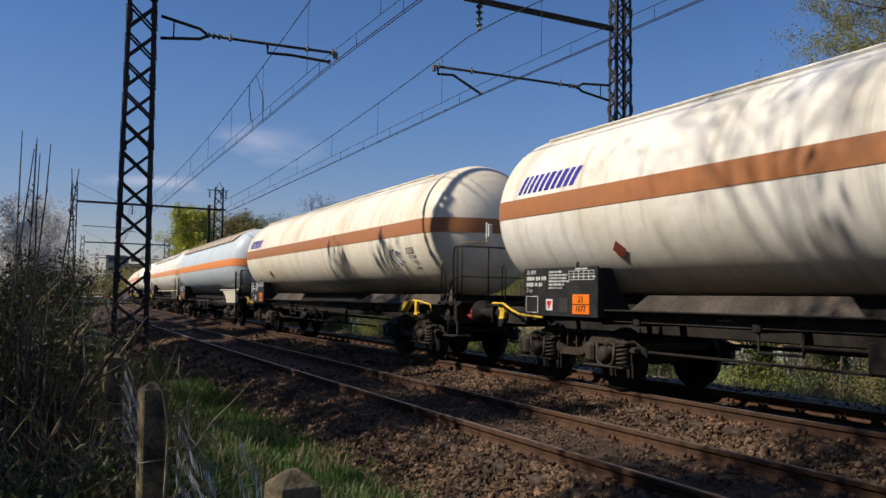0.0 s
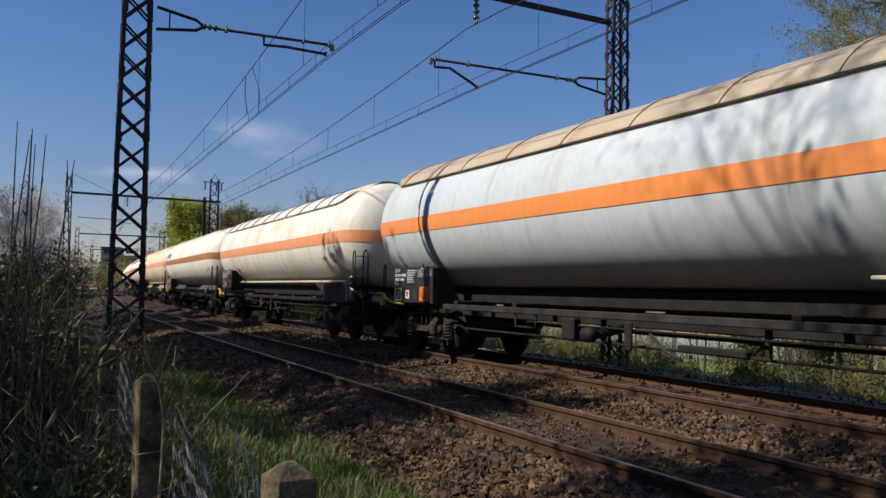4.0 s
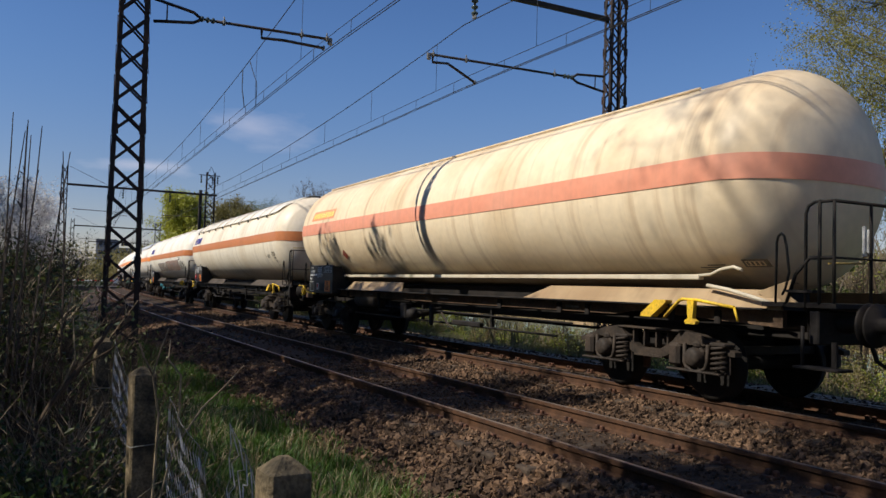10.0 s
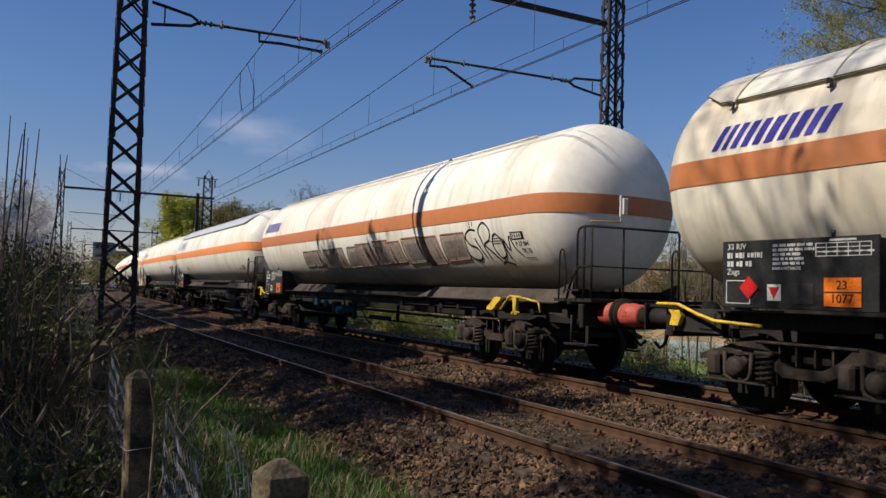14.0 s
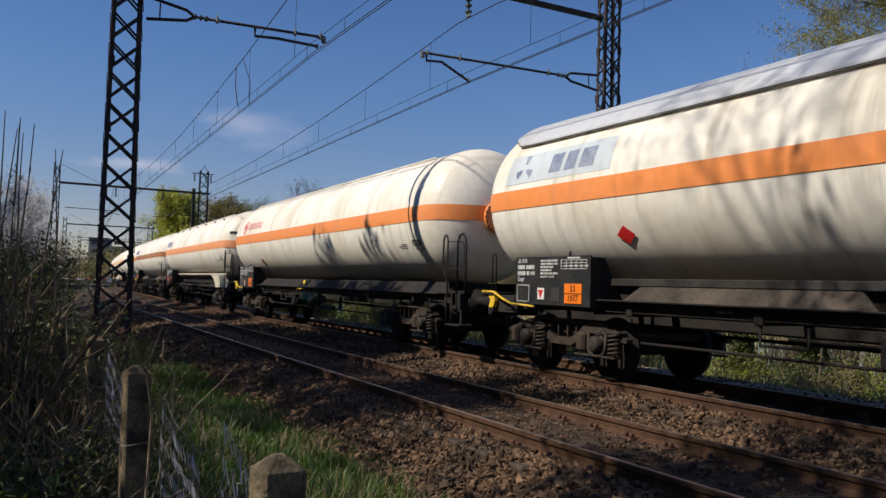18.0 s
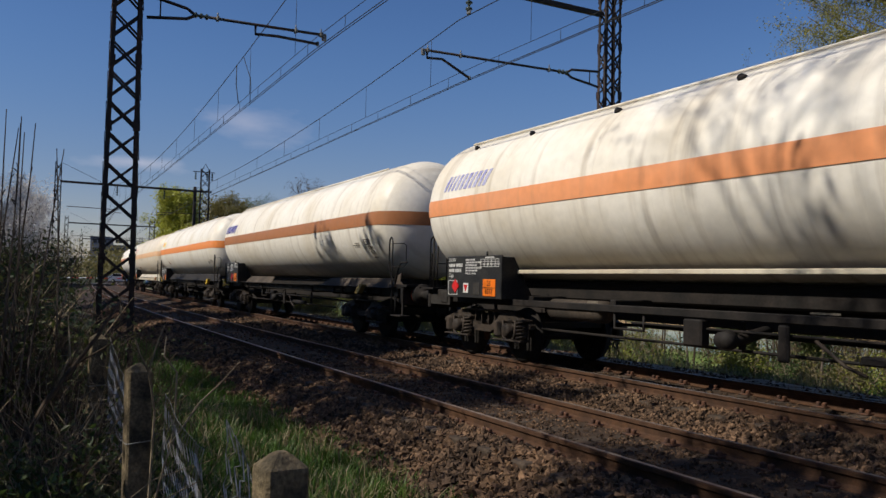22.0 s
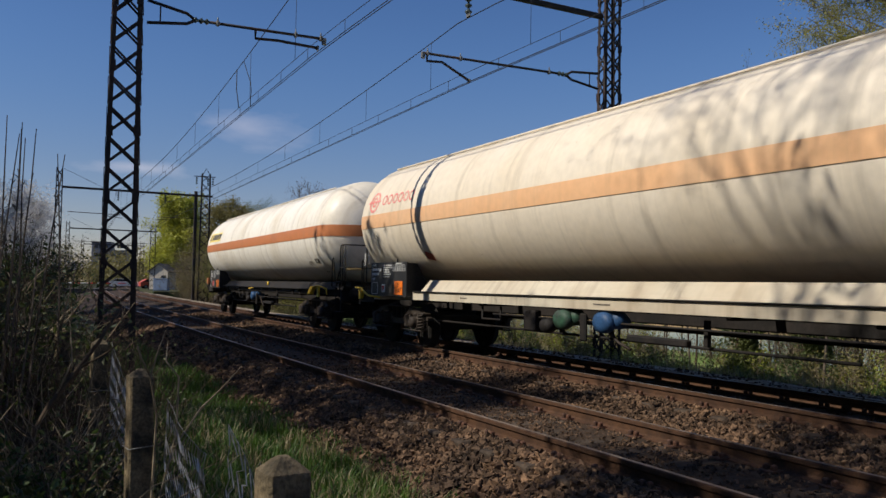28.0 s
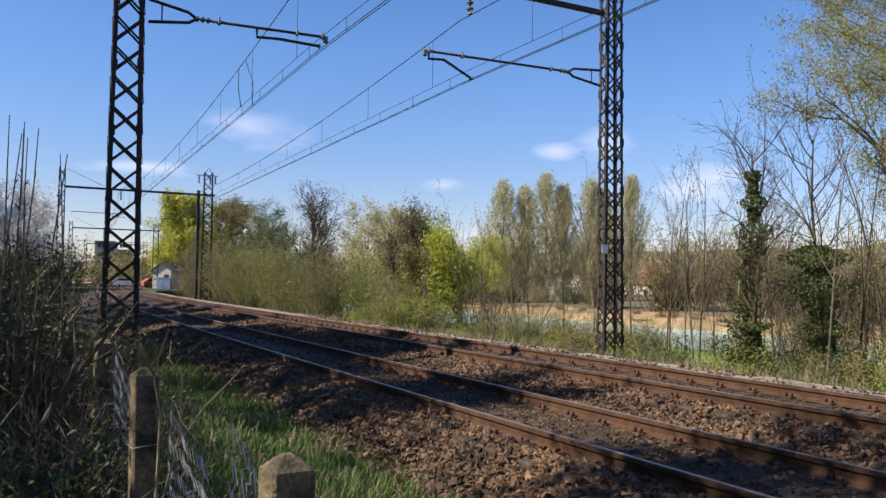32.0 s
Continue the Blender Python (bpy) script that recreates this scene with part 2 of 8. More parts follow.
M["letter_navy"] = material("letter_navy", (0.03, 0.02, 0.045), 0.4, scale=3)
M["yellow"] = material("yellow_paint", (0.80, 0.52, 0.03), 0.5, 0, (0.6, 0.38, 0.05), 5, fine=30)
M["yellow_panel"] = material("yellow_panel", (0.86, 0.66, 0.12), 0.5, 0, (0.84, 0.70, 0.25), 5)
M["orange_plate"] = material("orange_plate", (0.85, 0.20, 0.015), 0.4, 0, (0.75, 0.17, 0.02), 6)
M["red"] = material("red_label", (0.62, 0.02, 0.02), 0.45, 0, (0.5, 0.03, 0.03), 6)
M["red_dark"] = material("red_label_worn", (0.28, 0.05, 0.035), 0.6, 0, (0.2, 0.06, 0.04), 8)
M["red_buffer"] = material("red_faded_plate", (0.55, 0.09, 0.06), 0.55, 0, (0.4, 0.09, 0.06), 8)
M["graffiti_blue"] = material("graffiti_blue", (0.03, 0.08, 0.18), 0.5, scale=4)
M["graffiti_grey"] = material("graffiti_grey", (0.20, 0.19, 0.18), 0.55, 0, (0.28, 0.22, 0.18), 2.5)
M["graffiti_wash"] = material("graffiti_wash", (0.42, 0.36, 0.29), 0.6, 0, (0.30, 0.24, 0.20), 2.0)
M["graffiti_red"] = material("graffiti_maroon", (0.30, 0.13, 0.10), 0.55, 0, (0.22, 0.14, 0.12), 3)
M["teal_paint"] = material("teal_paint", (0.02, 0.14, 0.17), 0.55, scale=6)
M["valve_green"] = material("valve_green", (0.03, 0.075, 0.045), 0.6, 0, (0.05, 0.06, 0.05), 6, fine=20)
M["valve_bright"] = material("valve_bright_green", (0.02, 0.11, 0.04), 0.6, 0, (0.03, 0.07, 0.04), 6, fine=20)
M["porcelain"] = material("insulator_glass", (0.075, 0.095, 0.085), 0.2, 0, (0.05, 0.065, 0.058), 6)
M["concrete"] = material("concrete_post", (0.19, 0.145, 0.085), 0.95, 0, (0.045, 0.038, 0.026), 9, fine=70, fine_amount=0.35, bump=0.6, bump_scale=45)
M["zinc"] = material("zinc_wire", (0.20, 0.20, 0.19), 0.5, 0.3, scale=8)
M["netting"] = material("galvanised_netting", (0.46, 0.46, 0.44), 0.5, 0.2, (0.22, 0.19, 0.15), 6)
M["bark"] = material("bark", (0.14, 0.11, 0.085), 0.9, 0, (0.085, 0.068, 0.052), 3, fine=30, bump=0.5)
M["bark_pale"] = material("bark_pale", (0.30, 0.25, 0.18), 0.9, 0, (0.19, 0.155, 0.115), 3, fine=25, bump=0.4)
M["twig_dry"] = material("twig_dry", (0.27, 0.215, 0.14), 0.9, 0, (0.13, 0.10, 0.065), 2, fine=20)
M["twig_brown"] = material("twig_brown", (0.085, 0.06, 0.038), 0.9, 0, (0.045, 0.031, 0.021), 2, fine=20)
M["leaf_spring"] = leaf_material("leaf_spring", (0.15, 0.175, 0.018), (0.31, 0.32, 0.04))
M["twig_rust"] = material("twig_rust", (0.24, 0.12, 0.055), 0.9, 0, (0.15, 0.085, 0.04), 2, fine=20)
M["twig_green"] = material("twig_green", (0.17, 0.15, 0.075), 0.9, 0, (0.10, 0.085, 0.045), 2, fine=20)
M["leaf_green"] = leaf_material("leaf_green", (0.03, 0.062, 0.014), (0.085, 0.125, 0.026))
M["leaf_yellow"] = leaf_material("leaf_yellow", (0.30, 0.32, 0.035), (0.48, 0.47, 0.06))
M["leaf_olive"] = leaf_material("leaf_olive", (0.12, 0.105, 0.03), (0.25, 0.21, 0.065))
M["leaf_woods"] = leaf_material("leaf_woods", (0.085, 0.075, 0.032), (0.20, 0.165, 0.075), 0.08)
M["leaf_ivy"] = leaf_material("leaf_ivy", (0.035, 0.048, 0.010), (0.115, 0.13, 0.032))
M["leaf_dark"] = leaf_material("leaf_dark", (0.018, 0.038, 0.014), (0.035, 0.06, 0.02))
M["leaf_poplar"] = leaf_material("leaf_poplar", (0.34, 0.30, 0.15), (0.46, 0.42, 0.21))
M["leaf_brown"] = leaf_material("leaf_brown", (0.070, 0.047, 0.024), (0.135, 0.095, 0.05))
M["leaf_willow"] = leaf_material("leaf_willow", (0.17, 0.16, 0.035), (0.33, 0.30, 0.08))
M["blossom"] = leaf_material("blossom", (0.52, 0.49, 0.46), (0.74, 0.71, 0.68))
M["grass"] = leaf_material("grass_blade", (0.034, 0.086, 0.007), (0.082, 0.15, 0.016), 1.5)
M["grass_dry"] = leaf_material("grass_dry", (0.22, 0.18, 0.09), (0.33, 0.28, 0.15), 1.5)
M["meadow"] = material("meadow", (0.12, 0.20, 0.035), 0.95, 0, (0.19, 0.23, 0.06), 0.35, fine=9, fine_amount=0.35, bump=0.7, bump_scale=12)
M["far_land"] = material("far_land", (0.11, 0.10, 0.05), 0.95, 0, (0.15, 0.115, 0.07), 0.05, fine=1.5, fine_amount=0.35)
M["ochre_bank"] = material("ochre_bank", (0.33, 0.22, 0.115), 0.95, 0, (0.16, 0.12, 0.06), 0.35, fine=8, bump=0.5)
M["canal"] = material("canal_water", (0.27, 0.37, 0.31), 0.22, 0, (0.40, 0.50, 0.44), 0.12, fine=2.0, fine_amount=0.06, bump=0.05, bump_scale=3)
M["render_cream"] = material("wall_cream", (0.62, 0.55, 0.44), 0.85, 0, (0.56, 0.50, 0.41), 0.8, fine=12)
M["render_white"] = material("wall_white", (0.72, 0.70, 0.66), 0.85, 0, (0.64, 0.62, 0.58), 0.8, fine=12)
M["roof_tile"] = material("roof_tile", (0.28, 0.13, 0.085), 0.85, 0, (0.20, 0.105, 0.075), 1.2, fine=14, bump=0.5)
M["roof_slate"] = material("roof_slate", (0.13, 0.13, 0.14), 0.7, 0, (0.09, 0.09, 0.10), 1.2, fine=14)
M["window_dark"] = material("window_glass", (0.03, 0.035, 0.045), 0.12, 0, scale=1)
M["flat_grey"] = material("flats_grey", (0.20, 0.21, 0.24), 0.85, 0, (0.16, 0.17, 0.2), 0.3)
M["asphalt"] = material("asphalt", (0.06, 0.06, 0.06), 0.9, 0, (0.085, 0.08, 0.075), 0.8, fine=40)
M["car_white"] = material("car_white", (0.78, 0.78, 0.78), 0.25, scale=1)
M["rubber"] = material("rubber", (0.02, 0.02, 0.02), 0.8, scale=6)
M["cabinet_blue"] = material("cabinet_blue_grey", (0.20, 0.26, 0.36), 0.5, 0, (0.16, 0.21, 0.30), 1.5)
M["sign_white"] = material("sign_white", (0.8, 0.8, 0.78), 0.5, scale=5)


def tank_paint(name, base, dirty, streak=0.35, rust=None):
    """Old wagon paint: long vertical runs of grime, broad stains, a little chalking."""
    m = material(name, base, 0.42, 0, dirty, 0.55, 5, (0.42, 0.8), fine=7, fine_amount=0.05)
    n, l = m.node_tree.nodes, m.node_tree.links
    b = n["Principled BSDF"]
    src = b.inputs["Base Color"].links[0].from_socket
    tc = n.new("ShaderNodeTexCoord")
    mp = n.new("ShaderNodeMapping")
    mp.inputs["Scale"].default_value = (3.2, 0.22, 0.22)
    no = n.new("ShaderNodeTexNoise")
    no.inputs["Scale"].default_value, no.inputs["Detail"].default_value = 1.7, 7.0
    rp = n.new("ShaderNodeValToRGB")
    rp.color_ramp.elements[0].position, rp.color_ramp.elements[1].position = 0.52, 0.78
    rp.color_ramp.elements[1].color = (streak, streak, streak, 1)
    mx = n.new("ShaderNodeMix")
    mx.data_type = "RGBA"
    mx.inputs["B"].default_value = (*(rust or (0.25, 0.21, 0.15)), 1)
    l.new(tc.outputs["Object"], mp.inputs["Vector"])
    l.new(mp.outputs["Vector"], no.inputs["Vector"])
    l.new(no.outputs["Fac"], rp.inputs["Fac"])
    l.new(rp.outputs["Color"], mx.inputs["Factor"])
    l.new(src, mx.inputs["A"])
    l.new(mx.outputs["Result"], b.inputs["Base Color"])
    return m


M["tank_white"] = tank_paint("tank_white", (0.88, 0.83, 0.73), (0.66, 0.57, 0.42), 0.50, (0.33, 0.25, 0.16))
M["tank_cream"] = tank_paint("tank_cream", (0.87, 0.79, 0.64), (0.64, 0.52, 0.35), 0.50, (0.33, 0.24, 0.14))
M["tank_beige"] = tank_paint("tank_beige", (0.86, 0.71, 0.49), (0.64, 0.46, 0.26), 0.55, (0.38, 0.22, 0.10))
M["tank_blush"] = tank_paint("tank_blush", (0.78, 0.69, 0.55), (0.71, 0.60, 0.44), 0.30)
M["tank_grey"] = tank_paint("tank_pale_grey", (0.58, 0.63, 0.66), (0.50, 0.53, 0.53), 0.25)
M["shield_tan"] = tank_paint("shield_tan", (0.56, 0.46, 0.33), (0.47, 0.34, 0.22), 0.45, (0.3, 0.17, 0.08))
M["shield_grey"] = tank_paint("shield_grey", (0.55, 0.56, 0.58), (0.48, 0.48, 0.48), 0.2)
M["stripe_brown"] = tank_paint("stripe_brown", (0.42, 0.17, 0.07), (0.36, 0.16, 0.08), 0.2)
M["stripe_rust"] = tank_paint("stripe_rust", (0.56, 0.20, 0.075), (0.48, 0.19, 0.09), 0.2)
M["stripe_orange"] = tank_paint("stripe_orange", (0.86, 0.29, 0.085), (0.78, 0.29, 0.12), 0.15)
M["stripe_salmon"] = tank_paint("stripe_salmon", (0.84, 0.34, 0.15), (0.78, 0.38, 0.22), 0.2)
M["stripe_pink"] = tank_paint("stripe_pink", (0.80, 0.33, 0.21), (0.76, 0.38, 0.26), 0.2)
M["stripe_faded"] = tank_paint("stripe_faded", (0.80, 0.47, 0.25), (0.77, 0.52, 0.32), 0.2)
M["skirt_rust"] = tank_paint("skirt_rust", (0.40, 0.29, 0.17), (0.24, 0.15, 0.08), 0.5, (0.13, 0.07, 0.035))
M["skirt_cream"] = tank_paint("skirt_cream", (0.60, 0.54, 0.42), (0.42, 0.33, 0.22), 0.5, (0.2, 0.13, 0.08))
# ---- mesh helpers ----
class Geo:
    """Gathers vertices and faces; made into one mesh at the end."""

    def __init__(self):
        self.v, self.f, self.smooth = [], [], []

    def add(self, verts, faces, smooth=False):
        k = len(self.v)
        self.v.extend(verts)
        self.f.extend([tuple(i + k for i in f) for f in faces])
        self.smooth.extend([smooth] * len(faces))
        return self

    def box(self, c, s, m=None, bevel=0.0):
        x, y, z = (v / 2 for v in s)
        if not bevel:
            vs = [Vector((a * x, b * y, d * z)) for a in (-1, 1) for b in (-1, 1) for d in (-1, 1)]
            fs = [(0, 1, 3, 2), (4, 6, 7, 5), (0, 4, 5, 1), (2, 3, 7, 6), (0, 2, 6, 4), (1, 5, 7, 3)]
        else:
            w = min(bevel, x * 0.9, y * 0.9, z * 0.9)
            vs, idx = [], {}
            for a in (-1, 1):
                for b in (-1, 1):
                    for d in (-1, 1):
                        for ax in range(3):
                            p = [a * x, b * y, d * z]
                            for o in range(3):
                                if o != ax:
                                    p[o] -= (a, b, d)[o] * w
                            idx[a, b, d, ax] = len(vs)
                            vs.append(Vector(p))
            fs = []
            for ax in range(3):
                o1, o2 = [(1, 2), (2, 0), (0, 1)][ax]
                for sg in (-1, 1):
                    ring = []
                    for p, q in ((-1, -1), (1, -1), (1, 1), (-1, 1)):
                        k = [0, 0, 0]
                        k[ax], k[o1], k[o2] = sg, p, q
                        ring.append(idx[(*k, ax)])
                    fs.append(tuple(ring if sg > 0 else ring[::-1]))
                for p in (-1, 1):
                    for q in (-1, 1):
                        k1, k2 = [0, 0, 0], [0, 0, 0]
                        k1[ax], k1[o1], k1[o2] = -1, p, q
                        k2[ax], k2[o1], k2[o2] = 1, p, q
                        quad = (idx[(*k1, o1)], idx[(*k2, o1)], idx[(*k2, o2)], idx[(*k1, o2)])
                        fs.append(quad if p * q < 0 else quad[::-1])
            for a in (-1, 1):
                for b in (-1, 1):
                    for d in (-1, 1):
                        t = tuple(idx[a, b, d, ax] for ax in range(3))
                        fs.append(t if a * b * d > 0 else t[::-1])
        c = Vector(c)
        self.add([(m @ p if m else p) + c for p in vs], fs)
        return self

    def tube(self, pts, radius, n=8, caps=True, smooth=True):
        """A round bar along a line of points; radius may be a list."""
        pts = [Vector(p) for p in pts]
        rad = radius if isinstance(radius, (list, tuple)) else [radius] * len(pts)
        vs, fs = [], []
        last = None
        for i, p in enumerate(pts):
            d = (pts[min(i + 1, len(pts) - 1)] - pts[max(i - 1, 0)]).normalized()
            if last is None:
                s = d.cross(Vector((0, 0, 1)) if abs(d.z) < 0.9 else Vector((1, 0, 0))).normalized()
            else:
                s = (last - d * last.dot(d)).normalized()
            last = s
            u = d.cross(s)
            for k in range(n):
                a = 2 * math.pi * k / n
                vs.append(p + (s * math.cos(a) + u * math.sin(a)) * rad[i])
        for i in range(len(pts) - 1):
            for k in range(n):
                k2 = (k + 1) % n
                fs.append((i * n + k, (i + 1) * n + k, (i + 1) * n + k2, i * n + k2))
        self.add(vs, fs, smooth)
        if caps:
            e = len(pts) - 1
            k = len(self.v) - len(vs)
            self.f.append(tuple(k + i for i in range(n)))
            self.f.append(tuple(k + e * n + i for i in reversed(range(n))))
            self.smooth += [False, False]
        return self

    def lathe(self, prof, axis="x", n=32, c=(0, 0, 0), smooth=True):
        """Turns a profile of (place along axis, radius) round that axis."""
        vs, fs = [], []
        for t, r in prof:
            for k in range(n):
                a = 2 * math.pi * k / n
                p, q = r * math.cos(a), r * math.sin(a)
                vs.append(Vector({"x": (t, p, q), "y": (q, t, p), "z": (p, q, t)}[axis]) + Vector(c))
        for i in range(len(prof) - 1):
            for k in range(n):
                k2 = (k + 1) % n
                fs.append((i * n + k, i * n + k2, (i + 1) * n + k2, (i + 1) * n + k))
        fs.append(tuple(reversed(range(n))))
        fs.append(tuple((len(prof) - 1) * n + k for k in range(n)))
        self.add(vs, fs, smooth)
        return self

    def prism(self, outline, lo, hi, axis="y"):
        """An outline (counter-clockwise pairs) pushed from lo to hi along an axis."""
        n = len(outline)
        put = {"y": lambda a, b, t: (a, t, b), "x": lambda a, b, t: (t, a, b), "z": lambda a, b, t: (a, b, t)}[axis]
        vs = [Vector(put(a, b, t)) for t in (lo, hi) for a, b in outline]
        fs = [(i, (i + 1) % n, n + (i + 1) % n, n + i) for i in range(n)]
        fs += [tuple(reversed(range(n))), tuple(range(n, 2 * n))]
        self.add(vs, fs)
        return self

    def mesh(self, name, mat):
        me = bpy.data.meshes.new(name)
        me.from_pydata([tuple(p) for p in self.v], [], self.f)
        me.polygons.foreach_set("use_smooth", self.smooth)
        me.materials.append(mat)
        me.update()
        return me


def part(name, g, mat, parent=None, label=""):
    """Links gathered geometry as one mesh under a thing or a part."""
    ob = new(name, g if isinstance(g, bpy.types.Mesh) else g.mesh(name, mat))
    if parent:
        ob.parent = parent
    if label:
        ob["label"] = label
    return ob


def thing(name, label, category, group="", kind="", m=None):
    ob = new(name)
    ob.empty_display_size = 0.2
    if m is not None:
        ob.matrix_world = m
    return tagged(ob, label, category, group, kind)


def bulk(name, verts, faces, mat, parent=None, smooth=False):
    """A mesh from numpy arrays; all faces have the same number of corners."""
    me = bpy.data.meshes.new(name)
    verts, faces = np.asarray(verts, np.float32), np.asarray(faces, np.int32)
    k = faces.shape[1]
    me.vertices.add(len(verts))
    me.vertices.foreach_set("co", verts.ravel())
    me.loops.add(faces.size)
    me.loops.foreach_set("vertex_index", faces.ravel())
    me.polygons.add(len(faces))
    me.polygons.foreach_set("loop_start", np.arange(0, faces.size, k, dtype=np.int32))
    me.polygons.foreach_set("use_smooth", np.full(len(faces), smooth))
    me.materials.append(mat)
    me.update(calc_edges=True)
    me.validate()
    ob = new(name, me)
    if parent:
        ob.parent = parent
    return ob


def lettering(text, height, m, mat, name, parent, shear=0.0, wrap=None):
    """Raised letters in the built-in face. wrap: bends the flat letters onto a surface, point by point."""
    cu = bpy.data.curves.new(name, "FONT")
    cu.body, cu.size, cu.shear, cu.extrude, cu.resolution_u = text, height * 1.38, shear, 0.002, 2
    cu.align_x, cu.align_y = "CENTER", "CENTER"
    tmp = bpy.data.objects.new(name, cu)
    scene.collection.objects.link(tmp)
    me = bpy.data.meshes.new_from_object(tmp.evaluated_get(bpy.context.evaluated_depsgraph_get()))
    bpy.data.objects.remove(tmp)
    bpy.data.curves.remove(cu)
    for v in me.vertices:
        v.co = wrap(v.co) if wrap else m @ v.co
    me.materials.clear()
    me.materials.append(mat)
    return part(name, me, mat, parent)
# ---- ground and track ----
def near_ground(y):
    """Height of the ground across the line, y measured from the near side."""
    pts = [(-60, 0.6), (-12, 0.15), (-3, -0.08), (0, -0.1), (1.2, -0.2), (2.4, -0.42), (3.0, -0.55), (3.4, -0.52), (4.45, -0.17),
           (4.9, -0.15), (6.2, -0.15), (7.1, -0.12), (7.75, -0.03), (9.9, -0.02), (10.5, 0.0), (11.5, -0.06), (12.2, -0.2), (13.0, -0.42),
           (16, -0.75), (22, -1.2), (27.2, -1.35), (28.2, -1.9), (41, -1.9), (42, -1.0), (48, -0.6), (90, 0.2), (400, 4)]
    for (a, za), (b, zb) in zip(pts, pts[1:]):
        if y <= b:
            return za + (zb - za) * max(0, (y - a)) / (b - a)
    return pts[-1][1]


def strip(name, ys, xs, mat, lift=0.0, rough=0.0, kind="structure", zfun=None):
    vs, fs = [], []
    for x in xs:
        for y in ys:
            z = (zfun or near_ground)(y) + lift
            if rough:
                z += rough * noise.noise((x * 1.3, y * 1.3, 0)) + rough * 0.5 * noise.noise((x * 4, y * 4, 3))
            vs.append((x, y + bend(x), z))
    n = len(ys)
    for i in range(len(xs) - 1):
        for j in range(n - 1):
            fs.append((i * n + j, (i + 1) * n + j, (i + 1) * n + j + 1, i * n + j + 1))
    return tagged(bulk(name, vs, fs, mat, smooth=True), kind=kind)


XS = [-420 + i * 12 for i in range(28)] + [-84 + i * 3 for i in range(18)] + [-30 + i * 0.6 for i in range(60)] + [6 + 6 * i for i in range(10)] + [66 + 20 * i for i in range(12)]
YS_SOIL = [-60, -30, -12, -6, -3] + [-2 + 0.4 * i for i in range(15)] + [4.45, 4.9, 6.2, 7.1, 7.75, 9.9, 10.5, 11.6, 12.3, 13, 14.5, 16, 18, 20, 22, 25, 27.2, 28.2, 41, 42, 45, 48, 60, 90, 150, 400]
tagged(strip("ground", YS_SOIL, XS, M["soil"], -0.06, 0.07), "rough railside soil under patchy spring grass", "ground")
tagged(strip("meadow", [12.6, 14, 16, 18, 20, 22, 25, 27.2, 27.9], [x for x in XS if -110 < x < 70], M["meadow"], 0.0, 0.09), "bright green meadow sloping to the canal", "grass")
far = Geo()
far.add([(-5000, -5000, -6), (5000, -5000, -6), (5000, 5000, -6), (-5000, 5000, -6)], [(0, 1, 2, 3)])
tagged(part("far_ground", far, M["far_land"]), "flat hazy country reaching the horizon", "ground", kind="structure")
tagged(strip("canal", [28.0, 30, 34, 38, 41.5], [x for x in XS if -110 < x < 70], M["canal"], 0, 0, zfun=lambda y: -1.5), "still pale green canal water", "canal", kind="structure")
tagged(strip("far_field", [45.6, 48, 54, 60, 68, 78, 90], [x for x in XS if -160 < x < 90], M["far_land"], 0.03, 0.15), "rough brown grass beyond the canal", "grass")
tagged(strip("canal_bank", [41.2, 41.8, 42.4, 43.5, 46], [x for x in XS if -110 < x < 70], M["ochre_bank"], 0.05, 0.22), "bare ochre earth bank along the canal", "bank")

ballast = tagged(strip("ballast", [2.9 + 0.15 * i for i in range(58)], [x for x in XS if x > -330], M["ballast"], -0.02, 0.03), "brown stone ballast carrying two tracks", "ballast")

tagged(strip("cess_path", [10.5, 10.8, 11.1, 11.5], [x for x in XS if -120 < x < 60], M["pale_gravel"], 0.015, 0.03), "pale gravel edge beside the far track", "path")

RAIL = [(-0.075, 0.0), (0.075, 0.0), (0.075, 0.012), (0.02, 0.03), (0.012, 0.05), (0.012, 0.115), (0.036, 0.13), (0.036, 0.165), (0.028, 0.172),
        (-0.028, 0.172), (-0.036, 0.165), (-0.036, 0.13), (-0.012, 0.115), (-0.012, 0.05), (-0.02, 0.03), (-0.075, 0.012)]


def rail(y0, level, label):
    xs = [x for x in XS if -340 < x < 200]
    vs, fs = [], []
    n = len(RAIL)
    for x in xs:
        for a, b in RAIL:
            vs.append((x, y0 + a + bend(x), level - 0.172 + b))
    for i in range(len(xs) - 1):
        for j in range(n):
            k = (j + 1) % n
            fs.append((i * n + j, (i + 1) * n + j, (i + 1) * n + k, i * n + k))
    ob = tagged(bulk("rail", vs, fs, M["rail_rust"]), label, "rail", "running rails", "structure")
    top = strip("running_surface", [y0 - 0.025, y0 + 0.025], xs, M["rail_head"], 0, 0, zfun=lambda y: level + 0.002)
    top["kind"] = ""
    del top["kind"]
    top.parent = ob
    return ob


for yc, lv, lab in ((Y_NEAR, 0.0, "rusty steel rail with a worn bright head, near track"), (Y_FAR, FAR_LEVEL, "rusty steel rail with a polished head, far track")):
    for sd in (-1, 1):
        rail(yc + sd * GAUGE / 2, lv, lab)

